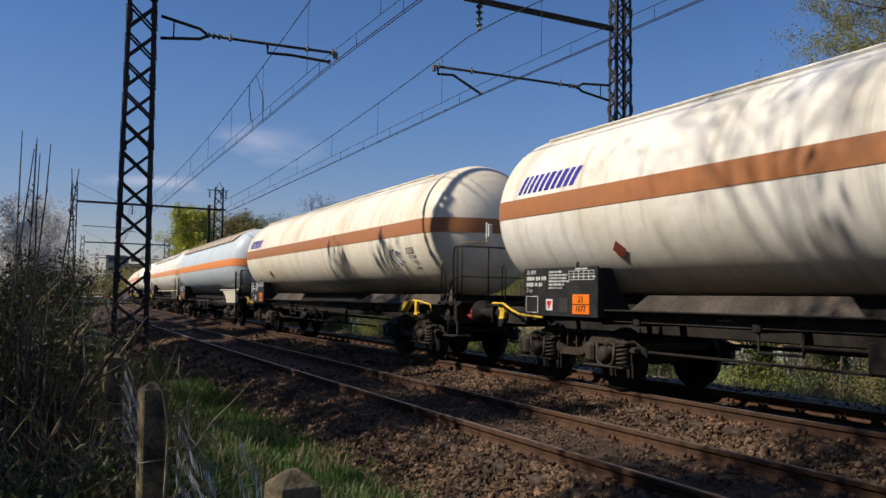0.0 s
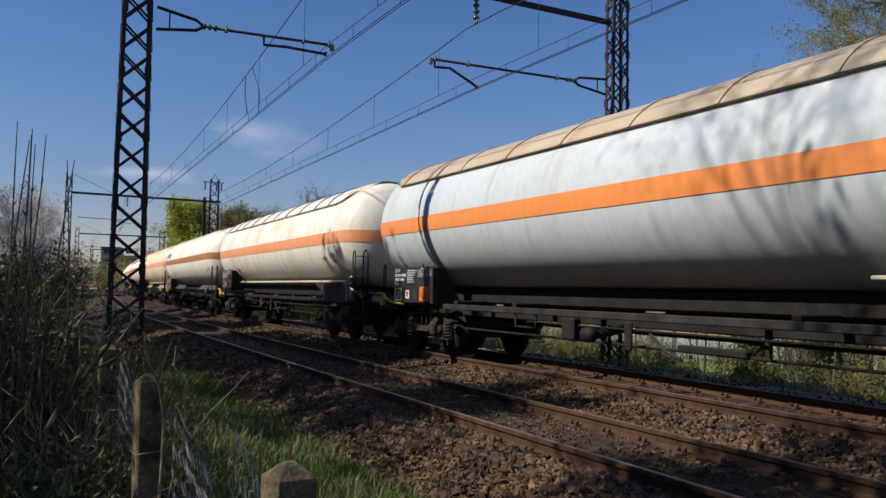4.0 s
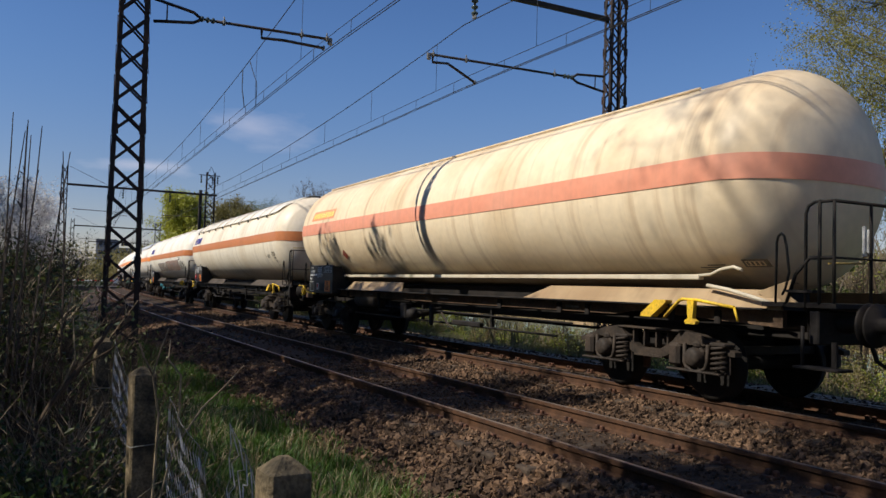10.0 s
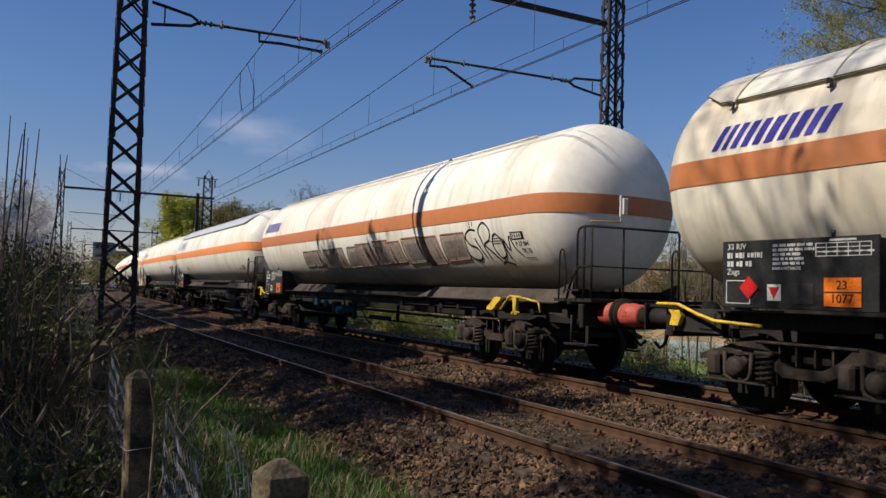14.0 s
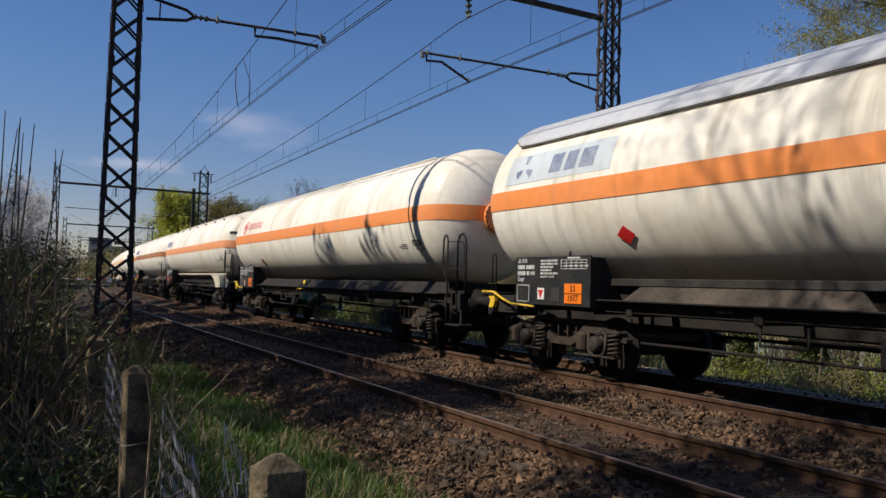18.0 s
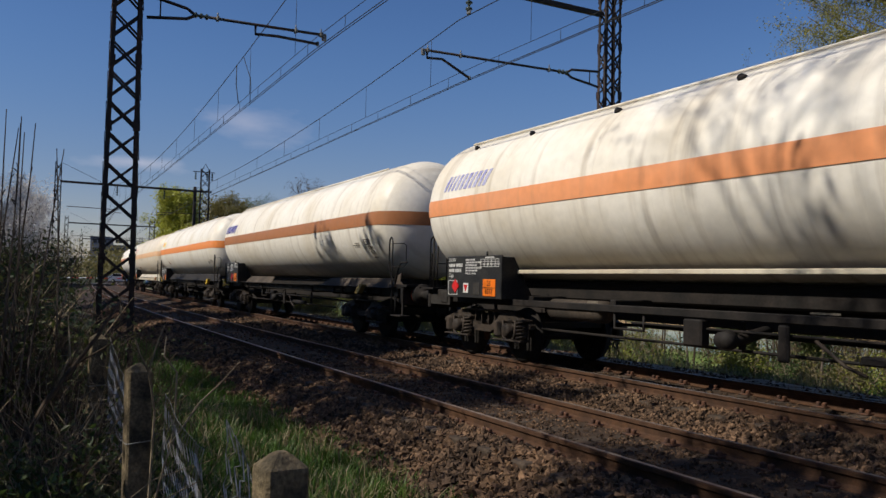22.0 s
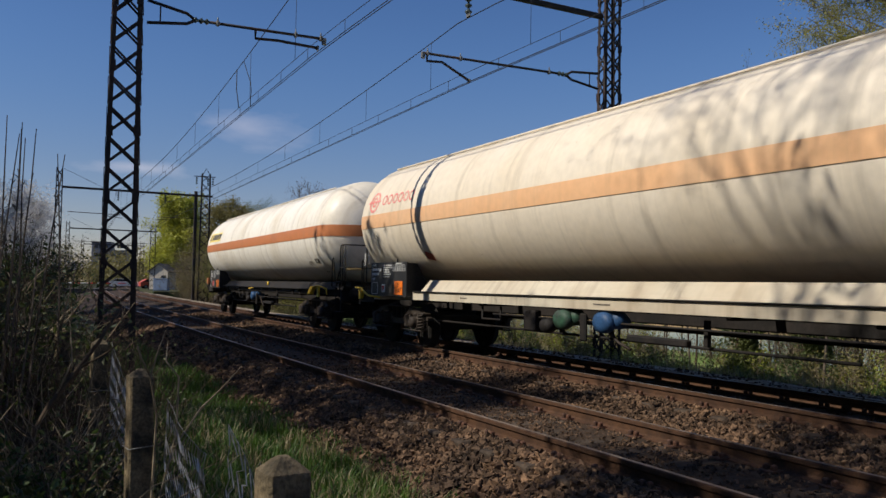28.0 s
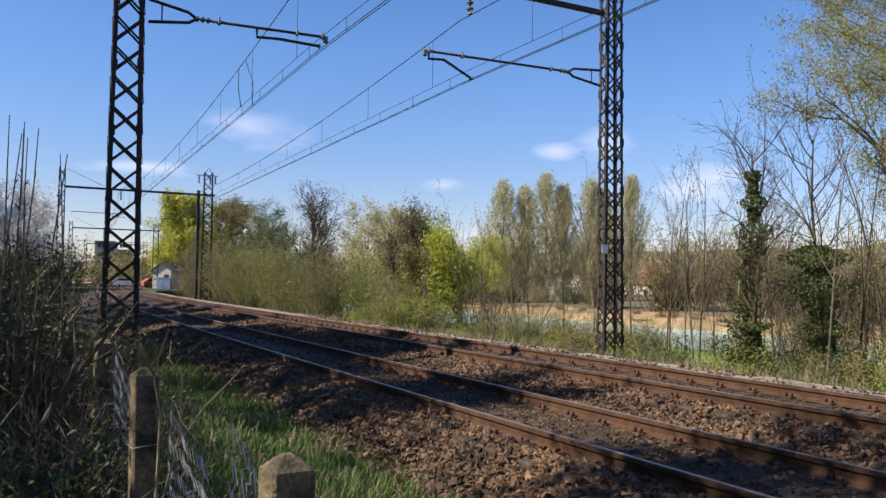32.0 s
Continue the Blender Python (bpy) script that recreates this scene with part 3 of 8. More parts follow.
# sleepers with iron chairs and screws
sl = Geo().box((0, 0, -0.07), (0.25, 2.6, 0.14), bevel=0.02).mesh("sleeper", M["sleeper"])
ch = Geo().box((0, 0, 0.012), (0.16, 0.36, 0.024), bevel=0.006)
for sx in (-1, 1):
    for sy in (-1, 1):
        ch.box((sx * 0.045, sy * 0.115, 0.045), (0.05, 0.06, 0.06), bevel=0.012)
ch = ch.mesh("rail_chair", M["chair"])
for yc, lv, nm in ((Y_NEAR, 0.0, "near"), (Y_FAR, FAR_LEVEL, "far")):
    bed = thing("sleeper_row", f"weathered oak sleepers sunk in ballast, {nm} track", "sleepers", kind="structure")
    for i in range(135):
        x = 5.4 - 0.62 * i
        ob = new("sleeper", sl)
        ob.parent = bed
        ob.location = (x, yc + bend(x), lv - 0.166)
        ob.rotation_euler = (0, 0, math.atan(CURVE * x) + random.uniform(-0.012, 0.012))
        for sd in (-1, 1):
            c = new("rail_chair", ch)
            c.parent = ob
            c.location = (0, sd * GAUGE / 2, 0.002)
# ---- tank wagons ----
R_TANK, Z_TANK, X0, X1, DOME = 1.44, 2.85, -7.80, 8.15, 0.92
MID = 0.037      # the painted band lies a little above the tank's middle
REAR, FRONT = -9.55, 10.03     # buffer faces, before neighbours are brought to touch
PEXP = 2.35


def dome_x(rho):
    return DOME * max(0.0, 1 - min(rho / R_TANK, 1) ** PEXP) ** (1 / PEXP)


def on_tank(x, h, off=0.004):
    """A point on the near flank: x along, h up the curve from mid height."""
    a = (h + MID) / R_TANK
    return Vector((x, -(R_TANK + off) * math.cos(a), Z_TANK + (R_TANK + off) * math.sin(a)))


def patch(quad, off=0.004, nx=3, nh=5):
    """Four flat corners (x, h) as a thin piece lying on the flank."""
    g = Geo()
    (ax, ah), (bx, bh), (cx, chh), (dx, dh) = quad
    vs, fs = [], []
    for i in range(nx + 1):
        for j in range(nh + 1):
            u, v = i / nx, j / nh
            x = (ax * (1 - u) + bx * u) * (1 - v) + (dx * (1 - u) + cx * u) * v
            h = (ah * (1 - u) + bh * u) * (1 - v) + (dh * (1 - u) + chh * u) * v
            vs.append(on_tank(x, h, off))
    for i in range(nx):
        for j in range(nh):
            k = i * (nh + 1) + j
            fs.append((k, k + nh + 1, k + nh + 2, k + 1))
    return g.add(vs, fs, True)


def tank_mesh():
    prof = []
    steps = 26
    for i in range(steps + 1):
        a = math.pi / 2 * i / steps
        rho = R_TANK * math.sin(a)
        prof.append((X0 + DOME - dome_x(rho), max(rho, 0.01)))
    xs = [X0 + DOME + (X1 - X0 - 2 * DOME) * i / 18 for i in range(1, 18)]
    prof += [(x, R_TANK) for x in xs]
    for i in range(steps, -1, -1):
        a = math.pi / 2 * i / steps
        rho = R_TANK * math.sin(a)
        prof.append((X1 - DOME + dome_x(rho), max(rho, 0.01)))
    return Geo().lathe(prof, "x", 60, (0, 0, Z_TANK))


def stripe_geo(z0=-0.118, z1=0.192, off=0.009):
    """A painted band round the whole tank between two heights."""
    g = Geo()
    loop = []
    na = 30
    for i in range(na + 1):
        loop.append(("f", -math.pi / 2 + math.pi * i / na))
    for i in range(na + 1):
        loop.append(("r", math.pi / 2 + math.pi * i / na))
    rows = []
    for j in range(5):
        z = z0 + (z1 - z0) * j / 4
        w = math.sqrt(R_TANK ** 2 - z * z)
        row = []
        for end, a in loop:
            c, s = math.cos(a), math.sin(a)
            y = w * s
            dx = dome_x(math.hypot(y, z))
            x = (X1 - DOME + dx + off) if end == "f" else (X0 + DOME - dx - off)
            k = 1 + off / R_TANK
            row.append(Vector((x, y * k, Z_TANK + z * k)))
        rows.append(row)
    n = len(loop)
    fs = [(j * n + i, j * n + (i + 1) % n, (j + 1) * n + (i + 1) % n, (j + 1) * n + i) for j in range(4) for i in range(n)]
    return g.add([p for r in rows for p in r], fs, True)


def shield_geo(low=37, x0=-7.0, x1=7.25, off=0.055):
    """A sheet-metal sun shield over the top of the tank."""
    g = Geo()
    nx, na = 40, 24
    vs, fs = [], []
    for lay, o in ((0, off), (1, off - 0.012)):
        for i in range(nx + 1):
            x = x0 + (x1 - x0) * i / nx
            a0 = radians(low)
            e = max(0.0, (x - (x1 - 1.0)) / 1.0)
            a0 += radians(44) * (1 - math.sqrt(max(0, 1 - e ** 2)))
            e = max(0.0, ((x0 + 0.5) - x) / 0.5)
            a0 += radians(10) * e * e
            for j in range(na + 1):
                a = a0 + (math.pi - 2 * a0) * j / na
                drop = 0.0
                vs.append(Vector((x, -(R_TANK + o) * math.cos(a), Z_TANK + (R_TANK + o) * math.sin(a) - drop)))
    m = na + 1
    half = (nx + 1) * m
    for i in range(nx):
        for j in range(na):
            k = i * m + j
            fs.append((k, k + m, k + m + 1, k + 1))
            fs.append((half + k, half + k + 1, half + k + m + 1, half + k + m))
        for j in (0, na):
            k = i * m + j
            fs.append((k, half + k, half + k + m, k + m))
    for i in (0, nx):
        for j in range(na):
            k = i * m + j
            fs.append((k, k + 1, half + k + 1, half + k))
    return g.add(vs, fs, True)


def shield_edge(low=37, x0=-7.0, x1=7.25, off=0.058):
    pts = []
    for i in range(41):
        x = x0 + (x1 - x0) * i / 40
        e = max(0.0, (x - (x1 - 1.0)) / 1.0)
        a = radians(low) + radians(44) * (1 - math.sqrt(max(0, 1 - e ** 2)))
        e = max(0.0, ((x0 + 0.5) - x) / 0.5)
        a += radians(10) * e * e
        pts.append((x, -(R_TANK + off) * math.cos(a), Z_TANK + (R_TANK + off) * math.sin(a)))
    for j in range(1, 12):
        a2 = a + (math.pi - 2 * a) * j / 11
        pts.append((x1, -(R_TANK + off) * math.cos(a2), Z_TANK + (R_TANK + off) * math.sin(a2)))
    return Geo().tube(pts, 0.007, 6)


def rib_geo(x, low=37, high=90, off=0.06, w=0.05):
    g = Geo()
    vs, fs = [], []
    n = 10
    for j in range(n + 1):
        a = radians(low + (high - low) * j / n)
        for dx, o in ((-w / 2, off), (-w / 2, off + 0.018), (w / 2, off + 0.018), (w / 2, off)):
            vs.append(Vector((x + dx, -(R_TANK + o) * math.cos(a), Z_TANK + (R_TANK + o) * math.sin(a))))
    for j in range(n):
        for k in range(3):
            fs.append((j * 4 + k, j * 4 + k + 1, j * 4 + k + 5, j * 4 + k + 4))
    return g.add(vs, fs)


# shared meshes of the running gear
def coil(cx, cy, z0, z1, r, turns=5):
    pts = []
    for i in range(turns * 10 + 1):
        a = 2 * math.pi * i / 10
        pts.append((cx + r * math.cos(a), cy + r * math.sin(a), z0 + (z1 - z0) * i / (turns * 10)))
    return Geo().tube(pts, 0.02, 5)


SIDE = [(-1.05, 0.70), (-0.62, 0.70), (-0.46, 0.58), (-0.26, 0.49), (0.26, 0.49), (0.46, 0.58), (0.62, 0.70), (1.05, 0.70), (1.30, 0.62), (1.52, 0.60), (1.52, 0.66),
        (1.25, 0.74), (0.95, 0.84), (0.62, 0.88), (0.44, 0.72), (0.22, 0.60), (-0.22, 0.60), (-0.44, 0.72), (-0.62, 0.88), (-0.95, 0.84), (-1.25, 0.74), (-1.52, 0.66), (-1.52, 0.60), (-1.30, 0.62)]
G_SIDE = Geo().prism(SIDE, -0.06, 0.06)
G_SIDE.box((0, 0, 0.865), (1.30, 0.16, 0.03), bevel=0.008).box((0, -0.065, 0.50), (0.56, 0.02, 0.03))
for k in (-0.34, -0.12, 0.12, 0.34):
    G_SIDE.box((k, 0, 0.74), (0.025, 0.08, 0.24))
# a rounded axle box can in a U-shaped yoke, a housing on one side of it
G_BOX = Geo().lathe([(-0.17, 0.085), (-0.155, 0.105), (-0.13, 0.125), (0.12, 0.125)], "y", 16, (0, -0.02, 0.55)).box((0, 0, 0.55), (0.24, 0.22, 0.26), bevel=0.05).box((0, -0.02, 0.71), (0.12, 0.16, 0.10), bevel=0.03)
G_BOX.tube([(-0.19, -0.09, 0.72), (-0.18, -0.10, 0.48), (-0.15, -0.10, 0.42), (-0.05, -0.10, 0.38), (0.10, -0.10, 0.38), (0.18, -0.10, 0.42), (0.21, -0.10, 0.50), (0.21, -0.09, 0.72)], 0.026, 6)
G_BOX.box((0.0, -0.08, 0.375), (0.92, 0.16, 0.028), bevel=0.01).box((-0.37, -0.05, 0.56), (0.20, 0.16, 0.30), bevel=0.04).box((0.40, -0.04, 0.735), (0.26, 0.2, 0.05), bevel=0.015)
G_GUIDE = Geo().box((0, 0, 0.55), (0.24, 0.03, 0.36), bevel=0.012)
WHEEL = [(-0.07, 0.17), (-0.07, 0.40), (-0.065, 0.455), (0.035, 0.46), (0.045, 0.49), (0.07, 0.49), (0.07, 0.40), (0.02, 0.38), (0.0, 0.2), (0.05, 0.17)]
G_WHEELS = Geo()
for sd in (-1, 1):
    G_WHEELS.lathe([(sd * 0.75 + t * -sd, r) for t, r in WHEEL], "y", 32)
G_WHEELS.lathe([(-1.0, 0.06), (-0.9, 0.085), (0.9, 0.085), (1.0, 0.06)], "y", 12)
for sd in (-1, 1):
    for k in range(3):
        a = 2 * math.pi * k / 3
        G_WHEELS.box((0.29 * math.cos(a), sd * 0.80, 0.29 * math.sin(a)), (0.07, 0.03, 0.07))
# the last box is an added black block for the shade inside the bogie
G_BOLSTER = Geo().box((0, 0, 0.72), (0.55, 1.9, 0.18), bevel=0.03).lathe([(0.78, 0.24), (0.98, 0.24)], "z", 18).box((-1.22, 0, 0.66), (0.12, 2.0, 0.10)).box((1.22, 0, 0.66), (0.12, 2.0, 0.10)).box((0, 0, 0.62), (1.5, 1.24, 0.40), bevel=0.08)
MESH = dict(side=G_SIDE.mesh("side_frame", M["bogie"]), box=G_BOX.mesh("axle_box", M["bogie"]), wheels=G_WHEELS.mesh("wheelset", M["wheel"]),
            bolster=G_BOLSTER.mesh("bogie", M["frame_black"]), spring=coil(0, 0, 0.40, 0.71, 0.088).mesh("spring", M["bogie"]), guide=G_GUIDE.mesh("spring_guide", M["bogie"]),
            mark=Geo().box((0, 0, 0.57), (0.020, 0.008, 0.10)).mesh("axle_mark", M["letter_white"]),
            shoe=Geo().box((0, 0, 0.46), (0.07, 0.12, 0.34), bevel=0.02).mesh("brake_block", M["chair"]))
WHEELSETS = {1: [], -1: []}


def bogie(parent, x):
    b = new("bogie", MESH["bolster"])
    b.parent = parent
    b.location = (x, 0, 0)
    for sy in (-1, 1):
        o = new("side_frame", MESH["side"])
        o.parent, o.location = b, (0, sy * 1.0, 0)
        for sx in (-1, 1):
            o = new("axle_box", MESH["box"])
            o.parent, o.location = b, (sx * 0.9, sy * 1.0, 0)
            o.rotation_euler = (0, 0, 0 if sy < 0 else math.pi)
            o = new("spring", MESH["spring"])
            o.parent, o.location = b, (sx * 0.9 - sy * 0.40, sy * 1.09, 0)
            o = new("spring_guide", MESH["guide"])
            o.parent, o.location = b, (sx * 0.9 - sy * 0.40, sy * 1.02, 0)
            o = new("axle_mark", MESH["mark"])
            o.parent, o.location = b, (sx * 0.9, sy * 1.185, 0)
            o = new("brake_block", MESH["shoe"])
            o.parent, o.location = b, (sx * 0.9 - sx * 0.52, sy * 0.75, 0)
    for sx in (-1, 1):
        o = new("wheelset", MESH["wheels"])
        o.parent, o.location = b, (sx * 0.9, 0, 0.46)
        WHEELSETS[sx].append(o)
    return b


def bars(rows, m, mat, name, parent):
    """Plain bars that stand for small writing: (x, z, length, height) on a board."""
    g = Geo()
    for x, z, w, h in rows:
        g.box(m @ Vector((x, 0, z)), (w, 0.006, h))
    ob = part(name, g, mat, parent)
    ob["kind"] = "stuff"
    return ob


def slanted_blocks(widths, x, h, size, gap, mat, parent, name, slant=0.12, off=0.005):
    for w in widths:
        part(name, patch([(x, h), (x + w, h), (x + w + slant, h + size), (x + slant, h + size)], off), mat, parent)
        x += w + gap
    return x


def ring_patch(x, h, r0, r1, n=28, off=0.005, a0=0, a1=360):
    g = Geo()
    vs, fs = [], []
    for i in range(n + 1):
        a = radians(a0 + (a1 - a0) * i / n)
        for r in (r0, r1):
            vs.append(on_tank(x + r * math.cos(a), h + r * math.sin(a), off))
    for i in range(n):
        fs.append((2 * i, 2 * i + 1, 2 * i + 3, 2 * i + 2))
    return g.add(vs, fs, True)


def logo(kind, w, drop=0.235):
    if kind in ("blue", "blue_framed", "blue_faded"):
        mat = M["letter_blue_faded" if kind == "blue_faded" else "letter_blue"]
        if kind == "blue_framed":
            part("logo_panel", patch([(-6.66, 0.42 - drop), (-4.75, 0.42 - drop), (-4.75, 0.83 - drop), (-6.66, 0.83 - drop)], 0.003), M["letter_white"], w)
        y = 0.47 - drop
        slanted_blocks((0.09, 0.07, 0.09, 0.10, 0.10, 0.12, 0.10, 0.12, 0.10, 0.11), -6.56, y, 0.31, 0.062, mat, w, "logo_shape", 0.14)
    elif kind in ("red_ring", "pink_ring"):
        mat = M["letter_red" if kind == "red_ring" else "letter_pink"]
        cx = -5.76 if kind == "red_ring" else -6.25
        part("logo_ring", ring_patch(cx, 0.64 - drop, 0.20, 0.26), mat, w)
        part("logo_ring", ring_patch(cx, 0.64 - drop, 0.08, 0.13), mat, w)
        part("logo_bar", patch([(cx - 0.35, 0.615 - drop), (cx + 0.33, 0.625 - drop), (cx + 0.33, 0.675 - drop), (cx - 0.35, 0.655 - drop)], 0.006), mat, w)
        for i in range(6):
            part("logo_shape", ring_patch(cx + 0.57 + 0.285 * i, 0.645 - drop, 0.085, 0.125, 14), mat, w)
    elif kind == "steel":
        part("logo_panel", patch([(-6.7, 0.42 - drop), (-4.0, 0.42 - drop), (-4.0, 0.95 - drop), (-6.7, 0.95 - drop)], 0.003), M["tank_grey"], w)
        for a in (90, 210, 330):
            part("logo_shape", ring_patch(-6.2, 0.68 - drop, 0.07, 0.24, 5, 0.006, a - 18, a + 18), M["letter_steel"], w)
        slanted_blocks((0.30, 0.26, 0.34), -5.5, 0.52 - drop, 0.32, 0.10, M["letter_steel"], w, "logo_shape", 0.02)
    elif kind == "yellow_panel":
        part("logo_panel", patch([(-6.70, 0.44 - drop), (-4.40, 0.44 - drop), (-4.40, 0.84 - drop), (-6.70, 0.84 - drop)], 0.003), M["yellow_panel"], w)
        part("logo_shape", ring_patch(-6.43, 0.64 - drop, 0.06, 0.15, 12, 0.006), M["letter_navy"], w)
        slanted_blocks((0.22, 0.09, 0.34, 0.22, 0.13, 0.13, 0.24), -6.13, 0.52 - drop, 0.25, 0.05, M["letter_navy"], w, "logo_shape", 0.09)
    elif kind == "yellow_smudge":
        part("logo_panel", patch([(-6.27, 0.48 - drop), (-4.44, 0.48 - drop), (-4.40, 0.76 - drop), (-6.2, 0.76 - drop)], 0.003), M["stripe_salmon"], w)
        slanted_blocks((0.13, 0.12, 0.16, 0.12, 0.12, 0.16, 0.13, 0.13, 0.14), -6.15, 0.54 - drop, 0.15, 0.05, M["yellow_panel"], w, "logo_shape", 0.05)
    elif kind == "small_yellow":
        part("logo_panel", patch([(-6.25, 0.50 - drop), (-5.2, 0.50 - drop), (-5.2, 0.78 - drop), (-6.25, 0.78 - drop)], 0.003), M["yellow_panel"], w)
        slanted_blocks((0.16, 0.16, 0.2), -6.15, 0.56 - drop, 0.15, 0.1, M["stripe_orange"], w, "logo_shape", 0.04)


FRAME_BITS = [("centre_sill", Geo().box((0.62, 0, 0.98), (16.1, 0.55, 0.30), bevel=0.02)), ("tank_bed", Geo().box((0.5, 0, 1.27), (13.6, 0.9, 0.30), bevel=0.03))]
for key, xs, size, z in (("headstock", (8.66, -7.40), (0.12, 2.5, 0.36), 1.03), ("cross_bearer", (-7.2, -6.4, -4.6, -3.9, 3.9, 4.6, 6.4, 7.2, -2.2, 2.4), (0.10, 2.3, 0.18), 1.08)):
    for x in xs:
        FRAME_BITS.append((key, Geo().box((x, 0, z), size, bevel=0.015)))
G_BUF = Geo().lathe([(-0.6, 0.12), (0.24, 0.12), (0.25, 0.10), (0.42, 0.10), (0.44, 0.085), (0.58, 0.085), (0.60, 0.225), (0.615, 0.235), (0.63, 0.225), (0.645, 0.1)], "x", 20).box((0.01, 0, 0), (0.03, 0.36, 0.36), bevel=0.01)
MESH["buffer"] = G_BUF.mesh("buffer", M["frame_black"])
MESH["hook"] = Geo().tube([(0, 0, 0), (0.25, 0, 0), (0.36, 0, 0.06), (0.36, 0, 0.12), (0.28, 0, 0.13)], 0.035, 8).mesh("draw_hook", M["bogie"])
MESH["hose"] = Geo().tube([(0, 0, 0), (0.18, 0, -0.02), (0.3, 0, -0.15), (0.36, 0.02, -0.36), (0.44, 0.04, -0.42), (0.52, 0.06, -0.34)], 0.026, 8).mesh("brake_hose", M["rubber"])
MESH["tank"] = {}
G_TANK, G_STRIPE = tank_mesh(), stripe_geo()


FS = [0.0]       # how much longer the front half of the present wagon is


def shared(key, geo, mat):
    k = (key, mat.name, FS[0])
    if k not in MESH:
        MESH[k] = geo().mesh(key, mat)
    return MESH[k]


def saddle(x0, x1, sy, ta=(0.35, 0.35), hi=1.43):
    """A sloped plate between sole bar and tank."""
    lo = 1.20
    y0, y1 = 1.19, 1.0
    o = [(x0, lo), (x1, lo), (x1 - ta[1], hi), (x0 + ta[0], hi)]
    g = Geo()
    vs = []
    for t in (0, 0.03):
        for x, z in o:
            y = y0 + (y1 - y0) * (z - lo) / (hi - lo) - t
            vs.append(Vector((x, sy * y, z)))
    fs = [(0, 1, 2, 3), (7, 6, 5, 4), (0, 4, 5, 1), (1, 5, 6, 2), (2, 6, 7, 3), (3, 7, 4, 0)]
    return g.add(vs, fs)


LONGER = set()


def lengthen(w, fs):
    """The drawings are for a shorter frame: move both ends out by 0.98 m, the front by fs more, and stretch the middle."""
    for o in w.children_recursive:
        if o.type != "MESH" or o.data.name in LONGER or o.matrix_local.translation.length > 0.01 or o.name.split(".")[0] in GEAR:
            continue
        LONGER.add(o.data.name)
        for v in o.data.vertices:
            x = v.co.x
            v.co.x = x - 0.98 if x < -4 else x + 0.98 + fs if x > 4 else -4.98 + (x + 4) * (9.96 + fs) / 8


GEAR = ("bogie", "axle_mark", "side_frame", "axle_box", "spring", "spring_guide", "brake_block", "wheelset", "buffer", "draw_hook", "brake_hose", "buffer_sleeve")


